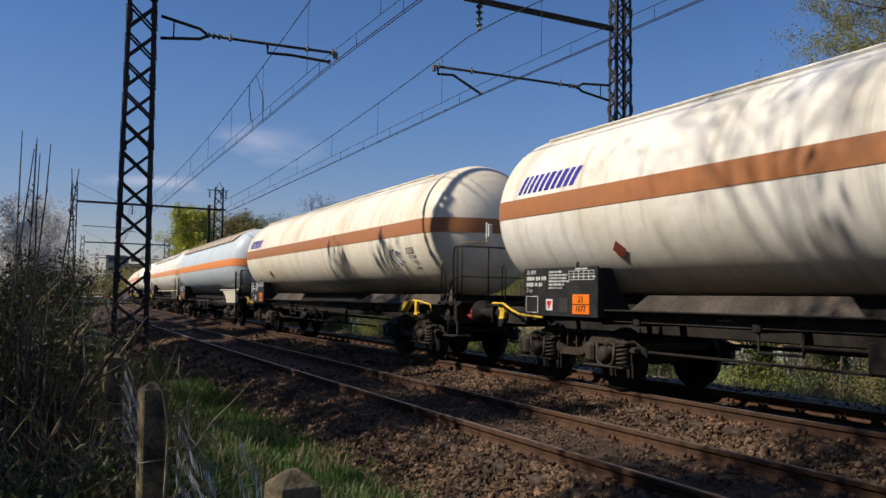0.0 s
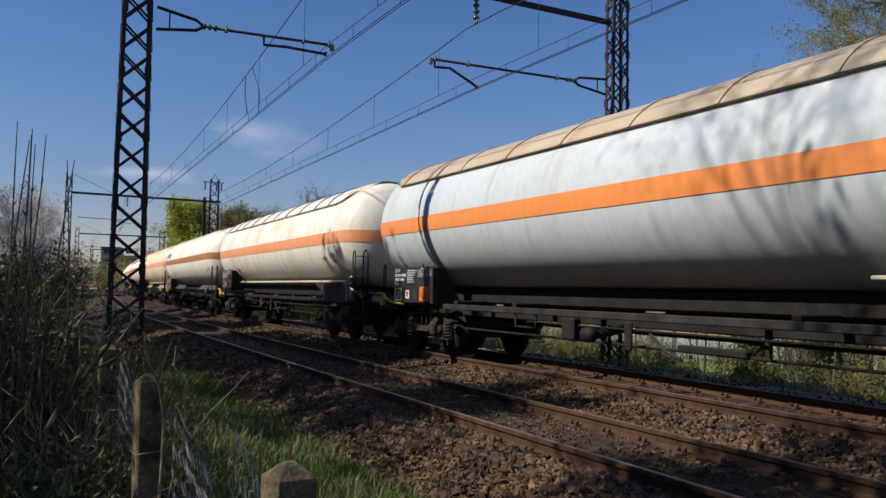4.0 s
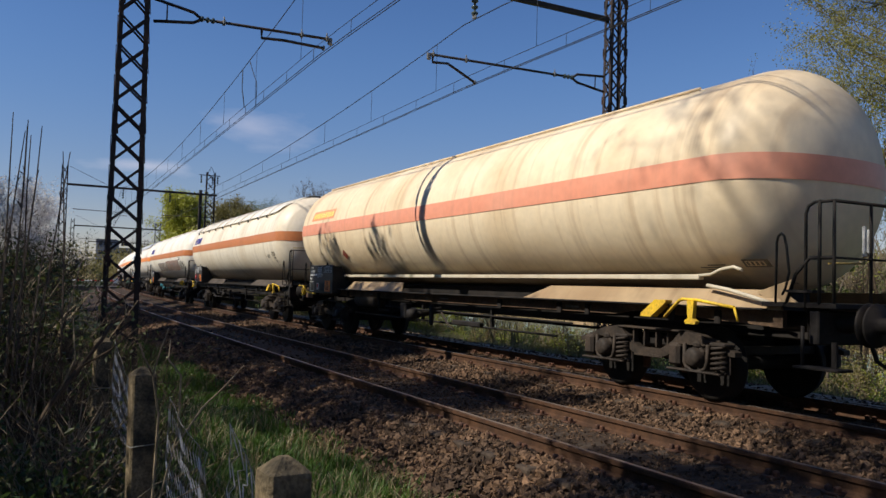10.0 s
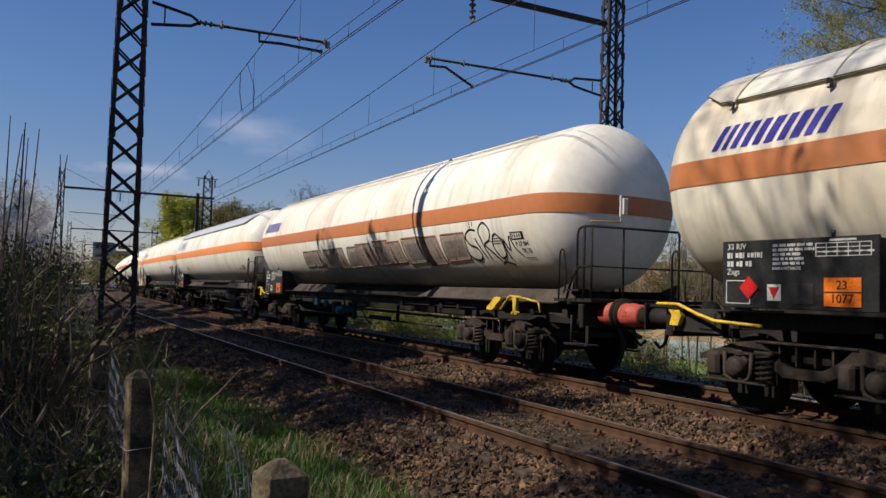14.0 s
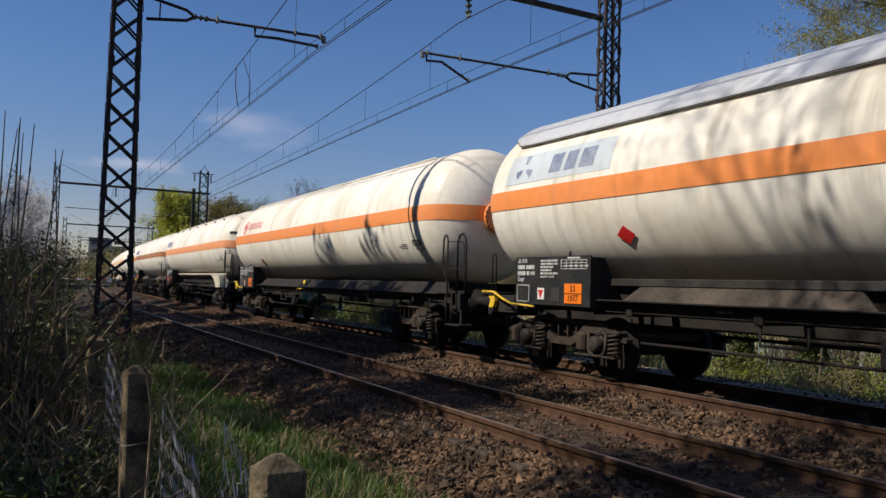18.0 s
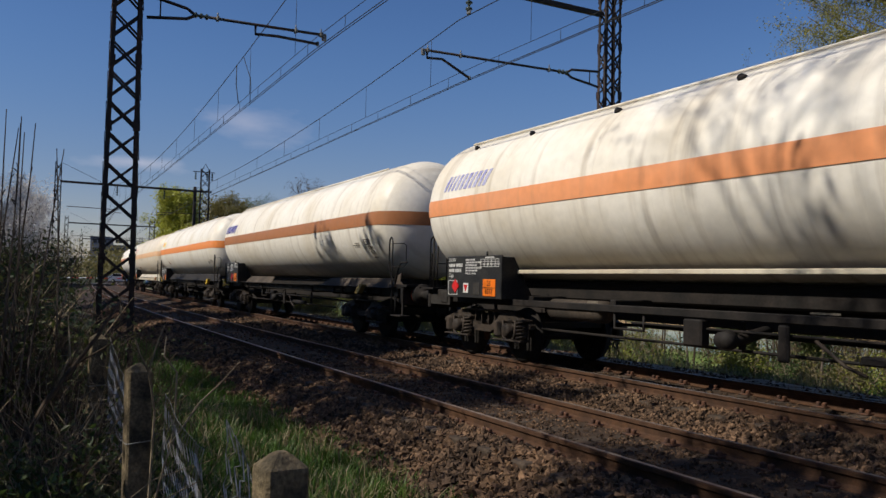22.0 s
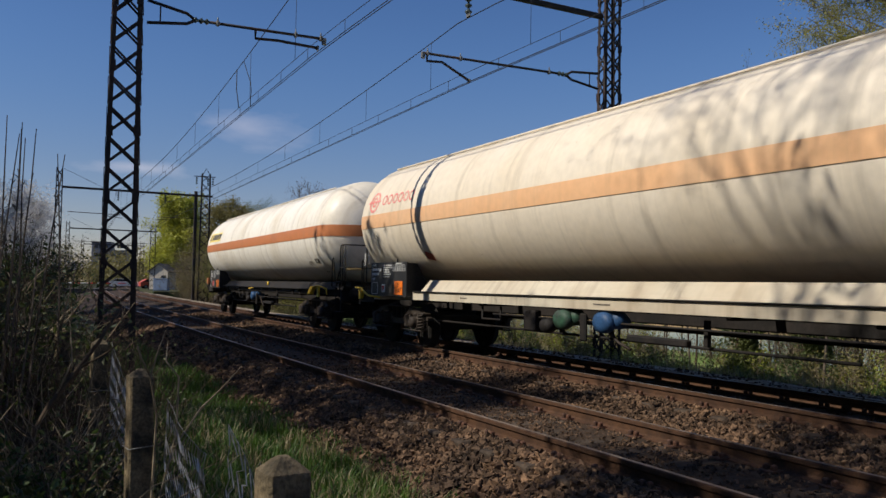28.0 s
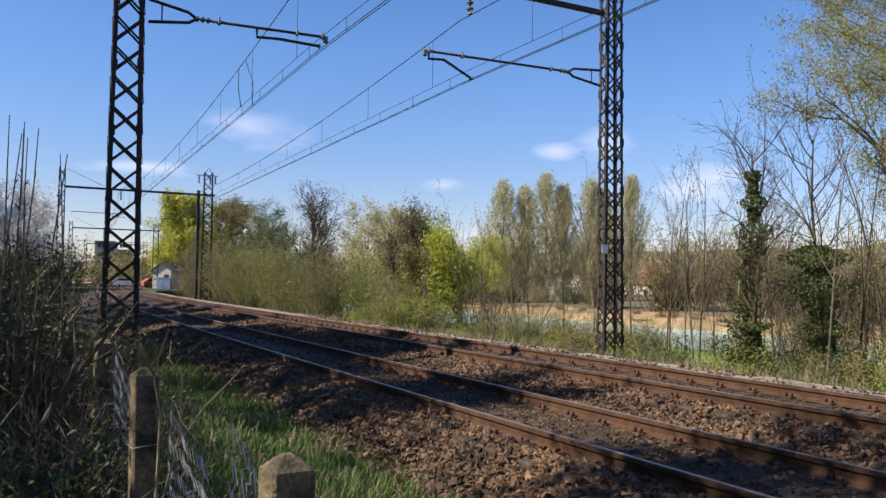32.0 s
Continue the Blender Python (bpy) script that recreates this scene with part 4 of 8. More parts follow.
def wagon(cfg):
    FS[0] = cfg.get("longer", 0.0)
    w = thing("tank_wagon", cfg["label"], "tank wagon", "tank wagons of the goods train")
    part("tank", shared("tank", lambda: G_TANK, M[cfg["paint"]]), None, w)
    part("stripe", shared(f"stripe{cfg.get('low', 0)}", lambda: stripe_geo(-0.118 - cfg["low"], 0.192 - cfg["low"]) if cfg.get("low") else G_STRIPE, M[cfg["stripe"]]), None, w)
    for k, (key, geo) in enumerate(FRAME_BITS):
        part(key, shared(f"{key}_{k}", lambda: geo, M["frame_black"]), None, w)
    sole = M[cfg.get("sole", "frame_grey")]
    kind = cfg.get("skirt")
    plate = M[cfg["skirt_mat"]] if cfg.get("skirt_mat") else M[cfg.get("plate", "plate_dusty")]
    for sy in (-1, 1):
        inner = 1.155 if kind == "full" else 1.04      # most frames stand back under the ledge
        ya, yb = min(sy * 1.235, sy * 1.20), max(sy * 1.235, sy * 1.20)
        if kind == "front":
            part("sole_bar", shared(f"sole_thin{sy}", lambda: Geo().box((-1.2, sy * 1.12, 1.04), (13.0, 0.07, 0.11), bevel=0.012), sole), None, w)
            part("front_plate", shared(f"front_plate{sy}", lambda: Geo().prism([(5.62, 1.0), (8.07, 1.02), (8.10, 1.27), (7.42, 1.42), (7.8, 1.55), (4.4, 1.53), (4.8, 1.46), (5.2, 1.33), (5.45, 1.17)], ya, yb), plate), None, w)
        else:
            part("sole_bar", shared(f"sole_bar{sy}{inner}", lambda: Geo().prism([(-6.75, 1.03), (-6.6, 1.0), (-4.6, 1.04), (5.2, 1.04), (5.6, 1.10), (6.6, 1.07), (8.15, 1.0), (8.15, 1.2), (-6.75, 1.2)], min(sy * inner, sy * (inner + 0.07)), max(sy * inner, sy * (inner + 0.07))), sole), None, w)
        if kind == "long":
            part("saddle_plate", shared(f"saddle_long{sy}{cfg.get('skirt_top')}", lambda: saddle(-4.2, 8.1, sy, (0.25, 0.35), cfg.get("skirt_top", 1.51)), sole), None, w)
            part("sole_ledge", shared(f"long_ledge{sy}", lambda: Geo().box((1.7, sy * 1.17, 1.19), (12.2, 0.15, 0.03), bevel=0.008), M["frame_black"]), None, w)
        elif kind == "full":
            part("saddle_plate", shared(f"saddle_full{sy}", lambda: saddle(-4.15, 7.3, sy, (0.1, 0.3), 1.46), plate), None, w)
            part("front_plate", shared(f"front_drop{sy}", lambda: Geo().prism([(5.3, 1.10), (5.7, 1.02), (6.5, 1.06), (7.5, 1.02), (7.5, 1.24), (5.3, 1.24)], min(sy * 1.228, sy * 1.20), max(sy * 1.228, sy * 1.20)), plate), None, w)
            part("sole_ledge", shared(f"sole_ledge{sy}", lambda: Geo().box((0.4, sy * 1.21, 1.215), (9.6, 0.10, 0.022), bevel=0.006), M["frame_black"]), None, w)
        elif kind != "front":
            part("saddle_plate", shared(f"saddle_a{sy}", lambda: saddle(-3.97, -1.04, sy, (0.15, 0.25)), plate), None, w)
            part("saddle_plate", shared(f"saddle_b{sy}", lambda: saddle(3.06, 8.2, sy, (0.5, 0.2)), plate), None, w)
            part("saddle_horn", shared(f"saddle_horn{sy}", lambda: Geo().prism([(7.75, 1.40), (8.12, 1.24), (8.40, 1.24), (8.20, 1.36), (8.26, 1.56)], min(sy * 1.05, sy * 1.08), max(sy * 1.05, sy * 1.08)), plate), None, w)
            part("sole_ledge", shared(f"sole_ledge{sy}", lambda: Geo().box((0.7, sy * 1.18, 1.205), (14.6, 0.17, 0.025), bevel=0.006), M["frame_black"]), None, w)
    for sx in (-1, 1):
        for sy in (-1, 1):
            b = new("buffer", MESH["buffer"])
            b.parent, b.location = w, (cfg["front"] - 0.65 if sx > 0 else cfg["rear"] + 0.65, sy * 0.875, 1.08)
            b.rotation_euler = (0, 0, 0 if sx > 0 else math.pi)
        for nm, key, yy in (("draw_hook", "hook", 0), ("brake_hose", "hose", -0.35)):
            b = new(nm, MESH[key])
            b.parent, b.location = w, (cfg["front"] - 0.68 if sx > 0 else cfg["rear"] + 0.68, yy, 1.03)
            b.rotation_euler = (0, 0, 0 if sx > 0 else math.pi)
        bogie(w, 6.88 + FS[0] if sx > 0 else -6.50)
    part("end_panel", shared("end_panel", lambda: Geo().box((-6.98, -1.21, 1.07), (0.86, 0.05, 0.30), bevel=0.01).box((-6.75, -1.24, 1.08), (0.26, 0.03, 0.22), bevel=0.01), M["rust_brown" if cfg["seed"] == 5 else "frame_grey"]), None, w)
    if cfg.get("red_end"):
        o = part("buffer_sleeve", Geo().lathe([(-0.42, 0.11), (-0.40, 0.155), (-0.24, 0.165), (-0.23, 0.175), (-0.21, 0.175), (-0.20, 0.165), (-0.05, 0.17), (-0.045, 0.05)], "x", 18).box((-0.13, -0.17, 0.02), (0.07, 0.008, 0.07)), M["red_buffer"], w, "faded red buffer sleeve")
        o.location = (cfg["front"], -0.875, 1.08)
    if cfg.get("red_rear"):
        o = part("buffer_sleeve", Geo().lathe([(0.42, 0.11), (0.40, 0.155), (0.24, 0.165), (0.23, 0.175), (0.21, 0.175), (0.20, 0.165), (0.05, 0.17), (0.045, 0.05)], "x", 18).box((0.20, -0.17, 0.02), (0.07, 0.008, 0.07)), M["red_buffer"], w, "faded red buffer sleeve")
        o.location = (cfg["rear"], -0.875, 1.08)
    # data board near the rear with hazard plate and plain bars for its small print
    board = part("data_board", shared("data_board", lambda: Geo().box((-5.42, -1.36, 1.475), (1.96, 0.035, 0.77), bevel=0.008)
                 .box((-5.42, -1.33, 1.475), (1.90, 0.04, 0.72)).prism([(-1.36, 1.10), (-0.7, 1.10), (-1.12, 1.83), (-1.36, 1.83)], -4.47, -4.44, "x")
                 .tube([(-4.95, -1.36, 1.86), (-4.95, -1.36, 1.93)], 0.02, 6), M["board"]), None, w)
    mat_p = M["orange_plate"]
    op = part("hazard_plate", shared("hazard_plate", lambda: Geo().box((-4.83, -1.385, 1.285), (0.42, 0.012, 0.30), bevel=0.004), mat_p), None, board, "orange hazard plate with black numbers")
    if "hz23" not in MESH:
        MESH["hz23"] = 1
        MESH["n23"] = lettering("23", 0.095, pose(-4.83, -1.394, 1.355, 90, 0, 0), M["letter_black"], "plate_number", board).data
        MESH["n10"] = lettering("1077", 0.095, pose(-4.83, -1.394, 1.215, 90, 0, 0), M["letter_black"], "plate_number", board).data
        part("plate_line", Geo().box((-4.83, -1.393, 1.285), (0.42, 0.004, 0.012)), M["letter_black"], board)
    else:
        part("plate_number", MESH["n23"], None, board)
        part("plate_number", MESH["n10"], None, board)
        part("plate_line", shared("plate_line", lambda: Geo().box((-4.83, -1.393, 1.285), (0.42, 0.004, 0.012)), M["letter_black"]), None, board)
    rnd = random.Random(cfg["seed"])
    rows = []
    for k, (xx, n) in enumerate(((-6.32, 4), (-5.68, 6))):
        for i in range(n):
            if k == 0 and i in (0, 3) or k == 1 and i == 5:
                continue
            size = 0.066 if k == 0 else 0.032
            z = 1.79 - i * (0.098 if k == 0 else 0.05)
            x, end = xx, xx + (rnd.uniform(0.36, 0.46) if k == 0 else rnd.uniform(0.26, 0.5))
            while x < end:
                for _ in range(rnd.randint(2, 5)):
                    cw = size * rnd.choice((0.28, 0.5, 0.55, 0.6))
                    rows.append((x + cw / 2, z, cw, size * rnd.choice((1, 1, 0.8))))
                    x += cw + size * 0.22
                x += size * 0.5
    for word, size, wx, wz in (("33", 0.07, -6.27, 1.79), ("RIV", 0.07, -6.12, 1.79), ("Zags", 0.07, -6.23, 1.50), ("GARE", 0.034, -5.63, 1.535), ("D'ATTACHE", 0.034, -5.44, 1.535)):
        if word not in MESH:
            MESH[word] = lettering(word, size, pose(wx, -1.384, wz, 90, 0, 0), M["letter_white"], "board_word", board).data
        else:
            part("board_word", MESH[word], None, board)
    bars(rows, Matrix.Translation((0, -1.382, 0)), M["letter_white"], "small_print", board)
    grid = []
    for k in range(4):
        grid.append((-4.83, 1.66 + 0.045 * k, 0.62, 0.008))
    for k in range(6):
        grid.append((-5.14 + 0.124 * k, 1.7275, 0.008, 0.14))
    grid += [(-5.02 + 0.124 * k, 1.705, 0.07, 0.02) for k in range(5)] + [(-4.83, 1.825, 0.3, 0.022)]
    bars(grid, Matrix.Translation((0, -1.382, 0)), M["letter_white"], "load_table", board)
    if cfg.get("tri", True):
        q = Matrix.Translation((-5.66, -1.384, 1.27))
        part("label", Geo().box((-5.66, -1.383, 1.27), (0.18, 0.006, 0.18)), M["letter_white"], board)
        part("label_triangle", Geo().prism([(-5.73, 1.33), (-5.66, 1.20), (-5.59, 1.33)], -1.392, -1.386), M["red"], board)
    if cfg.get("diamond_board"):
        dx, dz, s = cfg["diamond_board"]
        part("hazard_diamond", Geo().prism([(dx - s, dz), (dx, dz - s), (dx + s, dz), (dx, dz + s)], -1.396, -1.386), M["red"], board, "red hazard diamond")
    part("grey_panel", shared("grey_panel", lambda: Geo().box((-5.28, -1.382, 1.26), (0.24, 0.01, 0.22), bevel=0.003), M["frame_grey"]), None, board)
    part("print_box", shared("print_box", lambda: Geo().box((-6.16, -1.382, 1.40), (0.34, 0.006, 0.010)).box((-6.16, -1.382, 1.14), (0.34, 0.006, 0.010)).box((-6.33, -1.382, 1.27), (0.010, 0.006, 0.26)).box((-5.99, -1.382, 1.27), (0.010, 0.006, 0.26)), M["letter_white"]), None, board)["kind"] = "stuff"
    if cfg.get("diamond", True):
        dm = M[cfg.get("diamond_mat", "red_dark")]
        dx, dh, s = -3.85 + cfg.get("diamond_on", 0.0), -0.78 + cfg.get("diamond_up", 0.0), 0.145
        part("hazard_diamond", patch([(dx - s, dh), (dx, dh - s), (dx + s, dh), (dx, dh + s)], 0.02), dm, w, "worn red hazard diamond")
    logo(cfg["logo"], w)
    # walkway rail along the top
    if not cfg.get("shield"):
        a = radians(63)
        part("top_rail", shared("top_rail", lambda: Geo().tube([(-6.7, -(R_TANK + 0.03) * math.cos(a), Z_TANK + (R_TANK + 0.03) * math.sin(a)),
                                                               (6.4, -(R_TANK + 0.03) * math.cos(a), Z_TANK + (R_TANK + 0.03) * math.sin(a))], 0.022, 6), M[cfg["paint"]]), None, w)
    else:
        sh = part("sun_shield", shared("sun_shield", shield_geo, M[cfg["shield"]]), None, w)
        part("shield_edge", shared("shield_edge", shield_edge, M["letter_black"]), None, sh)
        if cfg.get("ribs"):
            for k in range(10):
                part("shield_rib", shared(f"shield_rib{k}", lambda: rib_geo(-6.4 + 1.32 * k), M[cfg["ribs"]]), None, sh)
        if cfg.get("clamps"):
            for k in range(10):
                x = -6.4 + 1.32 * k
                part("shield_strap", shared(f"shield_strap{k}", lambda: rib_geo(x, 31, 90, 0.06, 0.03), M["tank_cream"]), None, sh)
                p = on_tank(x, radians(32) * R_TANK, 0.06)
                part("shield_clamp", shared(f"shield_clamp{k}", lambda: Geo().box(p, (0.07, 0.05, 0.10), bevel=0.015), M["frame_grey"]), None, sh)
    # weld seams
    for k, x in enumerate((-4.6, -2.2, 0.2, 2.6, 5.0)):
        part("weld_seam", shared(f"weld_seam{k}", lambda: rib_geo(x, -80, 60, -0.0155, 0.014), M[cfg["paint"]]), None, w)
    # front end: ladder hoop, platform, end valve cover
    small = cfg.get("platform") and not cfg.get("tall_hoop")
    if small:
        hoop = Geo().tube([(8.26, -1.36, 1.28), (8.27, -1.36, 1.95), (8.29, -1.36, 2.02), (8.33, -1.36, 2.05), (8.37, -1.36, 2.02), (8.40, -1.36, 1.9), (8.42, -1.34, 1.62), (8.34, -1.3, 1.45), (8.28, -1.28, 1.38)], 0.014, 6).box((8.5, -1.2, 1.42), (0.36, 0.2, 0.03))
    else:
        hoop = Geo().tube([(8.56, -1.36, 0.62), (8.58, -1.37, 0.95), (8.60, -1.38, 1.3), (8.60, -1.38, 2.22), (8.57, -1.38, 2.30), (8.51, -1.38, 2.34), (8.45, -1.38, 2.30), (8.42, -1.38, 2.22), (8.42, -1.38, 1.70), (8.46, -1.38, 1.58), (8.59, -1.38, 1.45)], 0.018, 8)
        hoop.tube([(8.60, -1.38, 2.20), (8.84, -1.22, 2.20), (8.89, -1.18, 2.15), (8.89, -1.18, 1.75), (8.84, -1.22, 1.68), (8.60, -1.38, 1.68)], 0.011, 6)
    rail = part("hand_rail", shared(f"hand_rail{bool(small)}", lambda: hoop, M["frame_black"]), None, w)
    part("step", shared("step", lambda: Geo().box((8.85, -1.36, 0.62), (0.55, 0.24, 0.03), bevel=0.006).box((9.0, -1.36, 0.76), (0.06, 0.03, 0.28)).tube([(8.62, -1.37, 1.05), (8.62, -1.37, 0.62)], 0.02, 6), M["frame_black"]), None, w)
    part("rear_hoop", shared("rear_hoop", lambda: Geo().tube([(-7.41, -1.2, 1.2), (-7.41, -1.2, 1.86), (-7.39, -1.2, 1.93), (-7.35, -1.2, 1.96), (-7.31, -1.2, 1.93), (-7.29, -1.2, 1.86), (-7.29, -1.2, 1.2)], 0.015, 6).box((-7.35, -1.2, 1.24), (0.6, 0.3, 0.03)), M["frame_black"]), None, w)
    if cfg.get("platform"):
        g = Geo().box((8.45, 0, 1.27), (0.95, 2.5, 0.05))
        part("platform", shared("platform", lambda: g, M["frame_black"]), None, w)
        r = Geo()
        ry = cfg.get("rail_y", -1.24)
        for y in (ry + 0.02, ry / 2, 0.5, 1.22):
            r.tube([(8.88, y, 1.28), (8.88, y, 2.38)], 0.018, 6)
        r.tube([(8.55, ry, 1.2), (8.55, ry, 2.26), (8.58, ry, 2.34), (8.66, ry, 2.38), (8.88, ry + 0.02, 2.38)], 0.018, 6).tube([(8.72, ry, 1.28), (8.72, ry, 2.40)], 0.02, 6)
        r.tube([(8.88, ry + 0.02, 2.38), (8.88, 1.22, 2.38)], 0.02, 6).tube([(8.88, ry + 0.02, 1.78), (8.88, 1.22, 1.78)], 0.014, 6)
        r.tube([(8.30, -1.24, 1.28), (8.42, -1.24, 1.6), (8.60, -1.24, 1.78), (8.88, -1.22, 1.78)], 0.02, 8)
        part("railing", shared(f"railing{ry}", lambda: r, M["frame_black"]), None, w)
        if cfg.get("end_box"):
            zb = cfg["end_box"]
            part("end_box", shared(f"end_box{zb}", lambda: Geo().box((8.80, -0.62, zb), (0.03, 0.05, 0.34), bevel=0.01).box((8.82, -0.56, zb), (0.05, 0.09, 0.26), bevel=0.01), M["letter_white"]), None, w)
            part("end_bracket", shared(f"end_bracket{zb}", lambda: Geo().tube([(8.80, -1.2, zb - 0.26), (8.80, -0.62, zb - 0.24), (8.80, -0.62, zb + 0.1)], 0.014, 6), M["yellow_dull"]), None, w)
    else:
        g = Geo()
        for y in (-1.2, 1.2):
            g.tube([(8.50, y, 1.2), (8.50, y, 2.2), (8.57, y, 2.32), (8.70, y, 2.36), (8.80, y, 2.28), (8.84, y, 2.1), (8.84, y, 1.2)], 0.02, 8)
        g.box((8.55, 0, 1.24), (0.6, 2.4, 0.04))
        part("end_rail", shared("end_rail", lambda: g, M["frame_black"]), None, w)
    if cfg.get("manhole"):
        y, z = cfg.get("manhole_at", (-0.02, 0.02))
        z += MID
        dx = X1 - DOME + dome_x(math.hypot(y, z))
        part("manhole_cover", shared(f"manhole_cover{y}{z}", lambda: Geo().lathe([(dx - 0.14, 0.27), (dx + 0.04, 0.27), (dx + 0.045, 0.34), (dx + 0.085, 0.34), (dx + 0.09, 0.29), (dx + 0.075, 0.27), (dx + 0.085, 0.02)], "x", 28, (0, y, Z_TANK + z)), M[cfg["manhole"]]), None, w)
        if cfg.get("manhole_band"):
            zc = Z_TANK + z
            part("cover_stripe", Geo().prism([(y - 0.25, zc - 0.127), (y + 0.25, zc - 0.127), (y + 0.22, zc + 0.18), (y - 0.22, zc + 0.18)], dx + 0.080, dx + 0.094, "x"), M[cfg["manhole_band"]], w)
        bo = Geo()
        for k in range(20):
            a = 2 * math.pi * k / 20
            bo.lathe([(dx + 0.02, 0.017), (dx + 0.115, 0.017), (dx + 0.118, 0.01)], "x", 6, (0, y + 0.315 * math.cos(a), Z_TANK + z + 0.315 * math.sin(a)))
        part("bolt_ring", shared(f"bolt_ring{y}{z}", lambda: bo, M["bogie"]), None, w)["kind"] = "stuff"
    # underneath: rodding with a hanging loop, valves, long pipes
    rod = Geo().tube([(-3.9, -0.9, 0.62), (3.6, -0.9, 0.60)], 0.022, 6).tube([(-1.9, -1.1, 0.86), (4.2, -1.1, 0.84)], 0.018, 6).tube([(-4.0, 0.7, 0.7), (4, 0.7, 0.68)], 0.03, 6)
    for k in (-0.4, 2.0):
        rod.box((k, -0.98, 0.80), (0.05, 0.06, 0.34))
    rod.tube([(-2.2, -1.1, 1.0), (-2.2, -1.1, 0.76), (-1.7, -1.1, 0.76), (-1.7, -1.1, 1.0)], 0.022, 6)
    part("brake_rodding", shared("brake_rodding", lambda: rod, M["frame_black"]), None, w)
    for k, (c, d) in enumerate((((-0.9, -1.12, 0.80), (0.26, 0.16, 0.34)), ((0.2, -1.15, 0.76), (0.12, 0.06, 0.42)), ((1.4, -1.10, 0.66), (0.9, 0.12, 0.10)))):
        part("valve_box", shared(f"valve_box{k}", lambda: Geo().box(c, d, bevel=0.02), M["frame_black"]), None, w)
    part("drain_pipe", shared("drain_pipe", lambda: Geo().tube([(0.5, -1.1, 0.82), (0.8, -1.12, 0.58), (1.0, -1.12, 0.5)], 0.02, 6), M["bogie"]), None, w)
    pip = Geo().tube([(-0.4, -0.55, 0.85), (-0.4, -1.05, 0.75), (-0.4, -1.2, 0.75)], 0.07, 10).lathe([(-1.34, 0.10), (-1.2, 0.12)], "y", 14, (-0.4, 0, 0.75))
    part("outlet_pipe", shared("outlet_pipe", lambda: pip, M[cfg.get("outlet", "frame_black")]), None, w)
    if cfg.get("lever", True):
        part("uncoupling_bar", shared("uncoupling_bar", lambda: Geo().tube([(-7.55, -1.31, 1.27), (-7.15, -1.34, 1.27), (-6.8, -1.37, 1.16), (-6.5, -1.40, 1.09), (-5.8, -1.41, 1.06)], 0.022, 6).prism([(-7.4, 1.28), (-7.18, 1.28), (-7.12, 1.12), (-7.18, 1.0), (-7.32, 1.0), (-7.28, 1.12)], -1.32, -1.25), M["yellow"]), None, w, "yellow coupling bar")
    if cfg.get("wedge"):
        part("wheel_chock", shared("wheel_chock", lambda: Geo().prism([(6.03, 1.04), (6.22, 1.04), (6.50, 1.24), (6.50, 1.27), (6.30, 1.27), (6.03, 1.08)], -1.33, -1.21), M[cfg.get("chock_mat", "yellow")]), None, w, "yellow wheel chock in its holder")
        if cfg["wedge"] == "both":
            part("lever", shared("lever", lambda: Geo().tube([(6.46, -1.30, 1.05), (6.72, -1.30, 1.27), (6.78, -1.30, 1.29), (7.05, -1.30, 1.28), (7.62, -1.30, 1.21)], 0.022, 6).prism([(6.88, 1.27), (7.0, 1.27), (6.98, 1.05), (7.04, 1.02), (7.02, 0.98), (6.86, 0.98), (6.84, 1.02), (6.90, 1.05)], -1.33, -1.27).tube([(7.62, -1.30, 1.21), (7.68, -1.30, 1.05)], 0.016, 6), M["yellow"]), None, w, "yellow brake lever")
    # inspection marks near the front
    mx, mz = cfg.get("mark", (7.75, 2.24))
    mx -= 0.98 + FS[0]
    hz = lambda z: R_TANK * math.asin(max(-1, min(1, (z - Z_TANK) / R_TANK))) - MID
    mh = hz(mz)
    g = Geo()
    for x, h, ln, hh in ((-0.80, -0.03, 0.30, 0.018), (-0.95, -0.075, 0.46, 0.018), (-0.86, -0.12, 0.34, 0.016), (0.0, -0.44, 0.30, 0.02)):
        q = patch([(mx + x, mh + h), (mx + x + ln, mh + h), (mx + x + ln, mh + h + hh), (mx + x, mh + h + hh)], 0.004, 2, 1)
        g.add(q.v, q.f)
    part("small_print", g, M["mark_grey"], w)["kind"] = "stuff"
    for k, word in enumerate(cfg.get("code", ())):
        lettering(word, 0.085, None, M["letter_black" if cfg.get("dark_mark") else "mark_grey"], "inspection_code", w, wrap=lambda p: on_tank(mx + 0.08 + 0.07 * k + p.x, mh - 0.15 - 0.135 * k + p.y, 0.004 + p.z * 0.5))
    part("test_mark", patch([(mx - 0.20, mh - 0.07), (mx + 0.20, mh - 0.07), (mx + 0.20, mh + 0.07), (mx - 0.20, mh + 0.07)], 0.004, 2, 2), M["letter_black" if cfg.get("dark_mark") else "mark_grey"], w)
    part("test_mark_inner", patch([(mx - 0.16, mh - 0.045), (mx + 0.13, mh - 0.045), (mx + 0.13, mh + 0.045), (mx - 0.16, mh + 0.045)], 0.007, 2, 2), M[cfg["paint"]], w)
    g = Geo()
    for k in range(4):
        q = patch([(mx - 0.14 + 0.07 * k, mh - 0.03), (mx - 0.105 + 0.07 * k, mh - 0.03), (mx - 0.105 + 0.07 * k, mh + 0.035), (mx - 0.14 + 0.07 * k, mh + 0.035)], 0.010, 1, 1)
        g.add(q.v, q.f)
    part("test_date", g, M["letter_black" if cfg.get("dark_mark") else "mark_grey"], w)["kind"] = "stuff"
    fl = Geo()
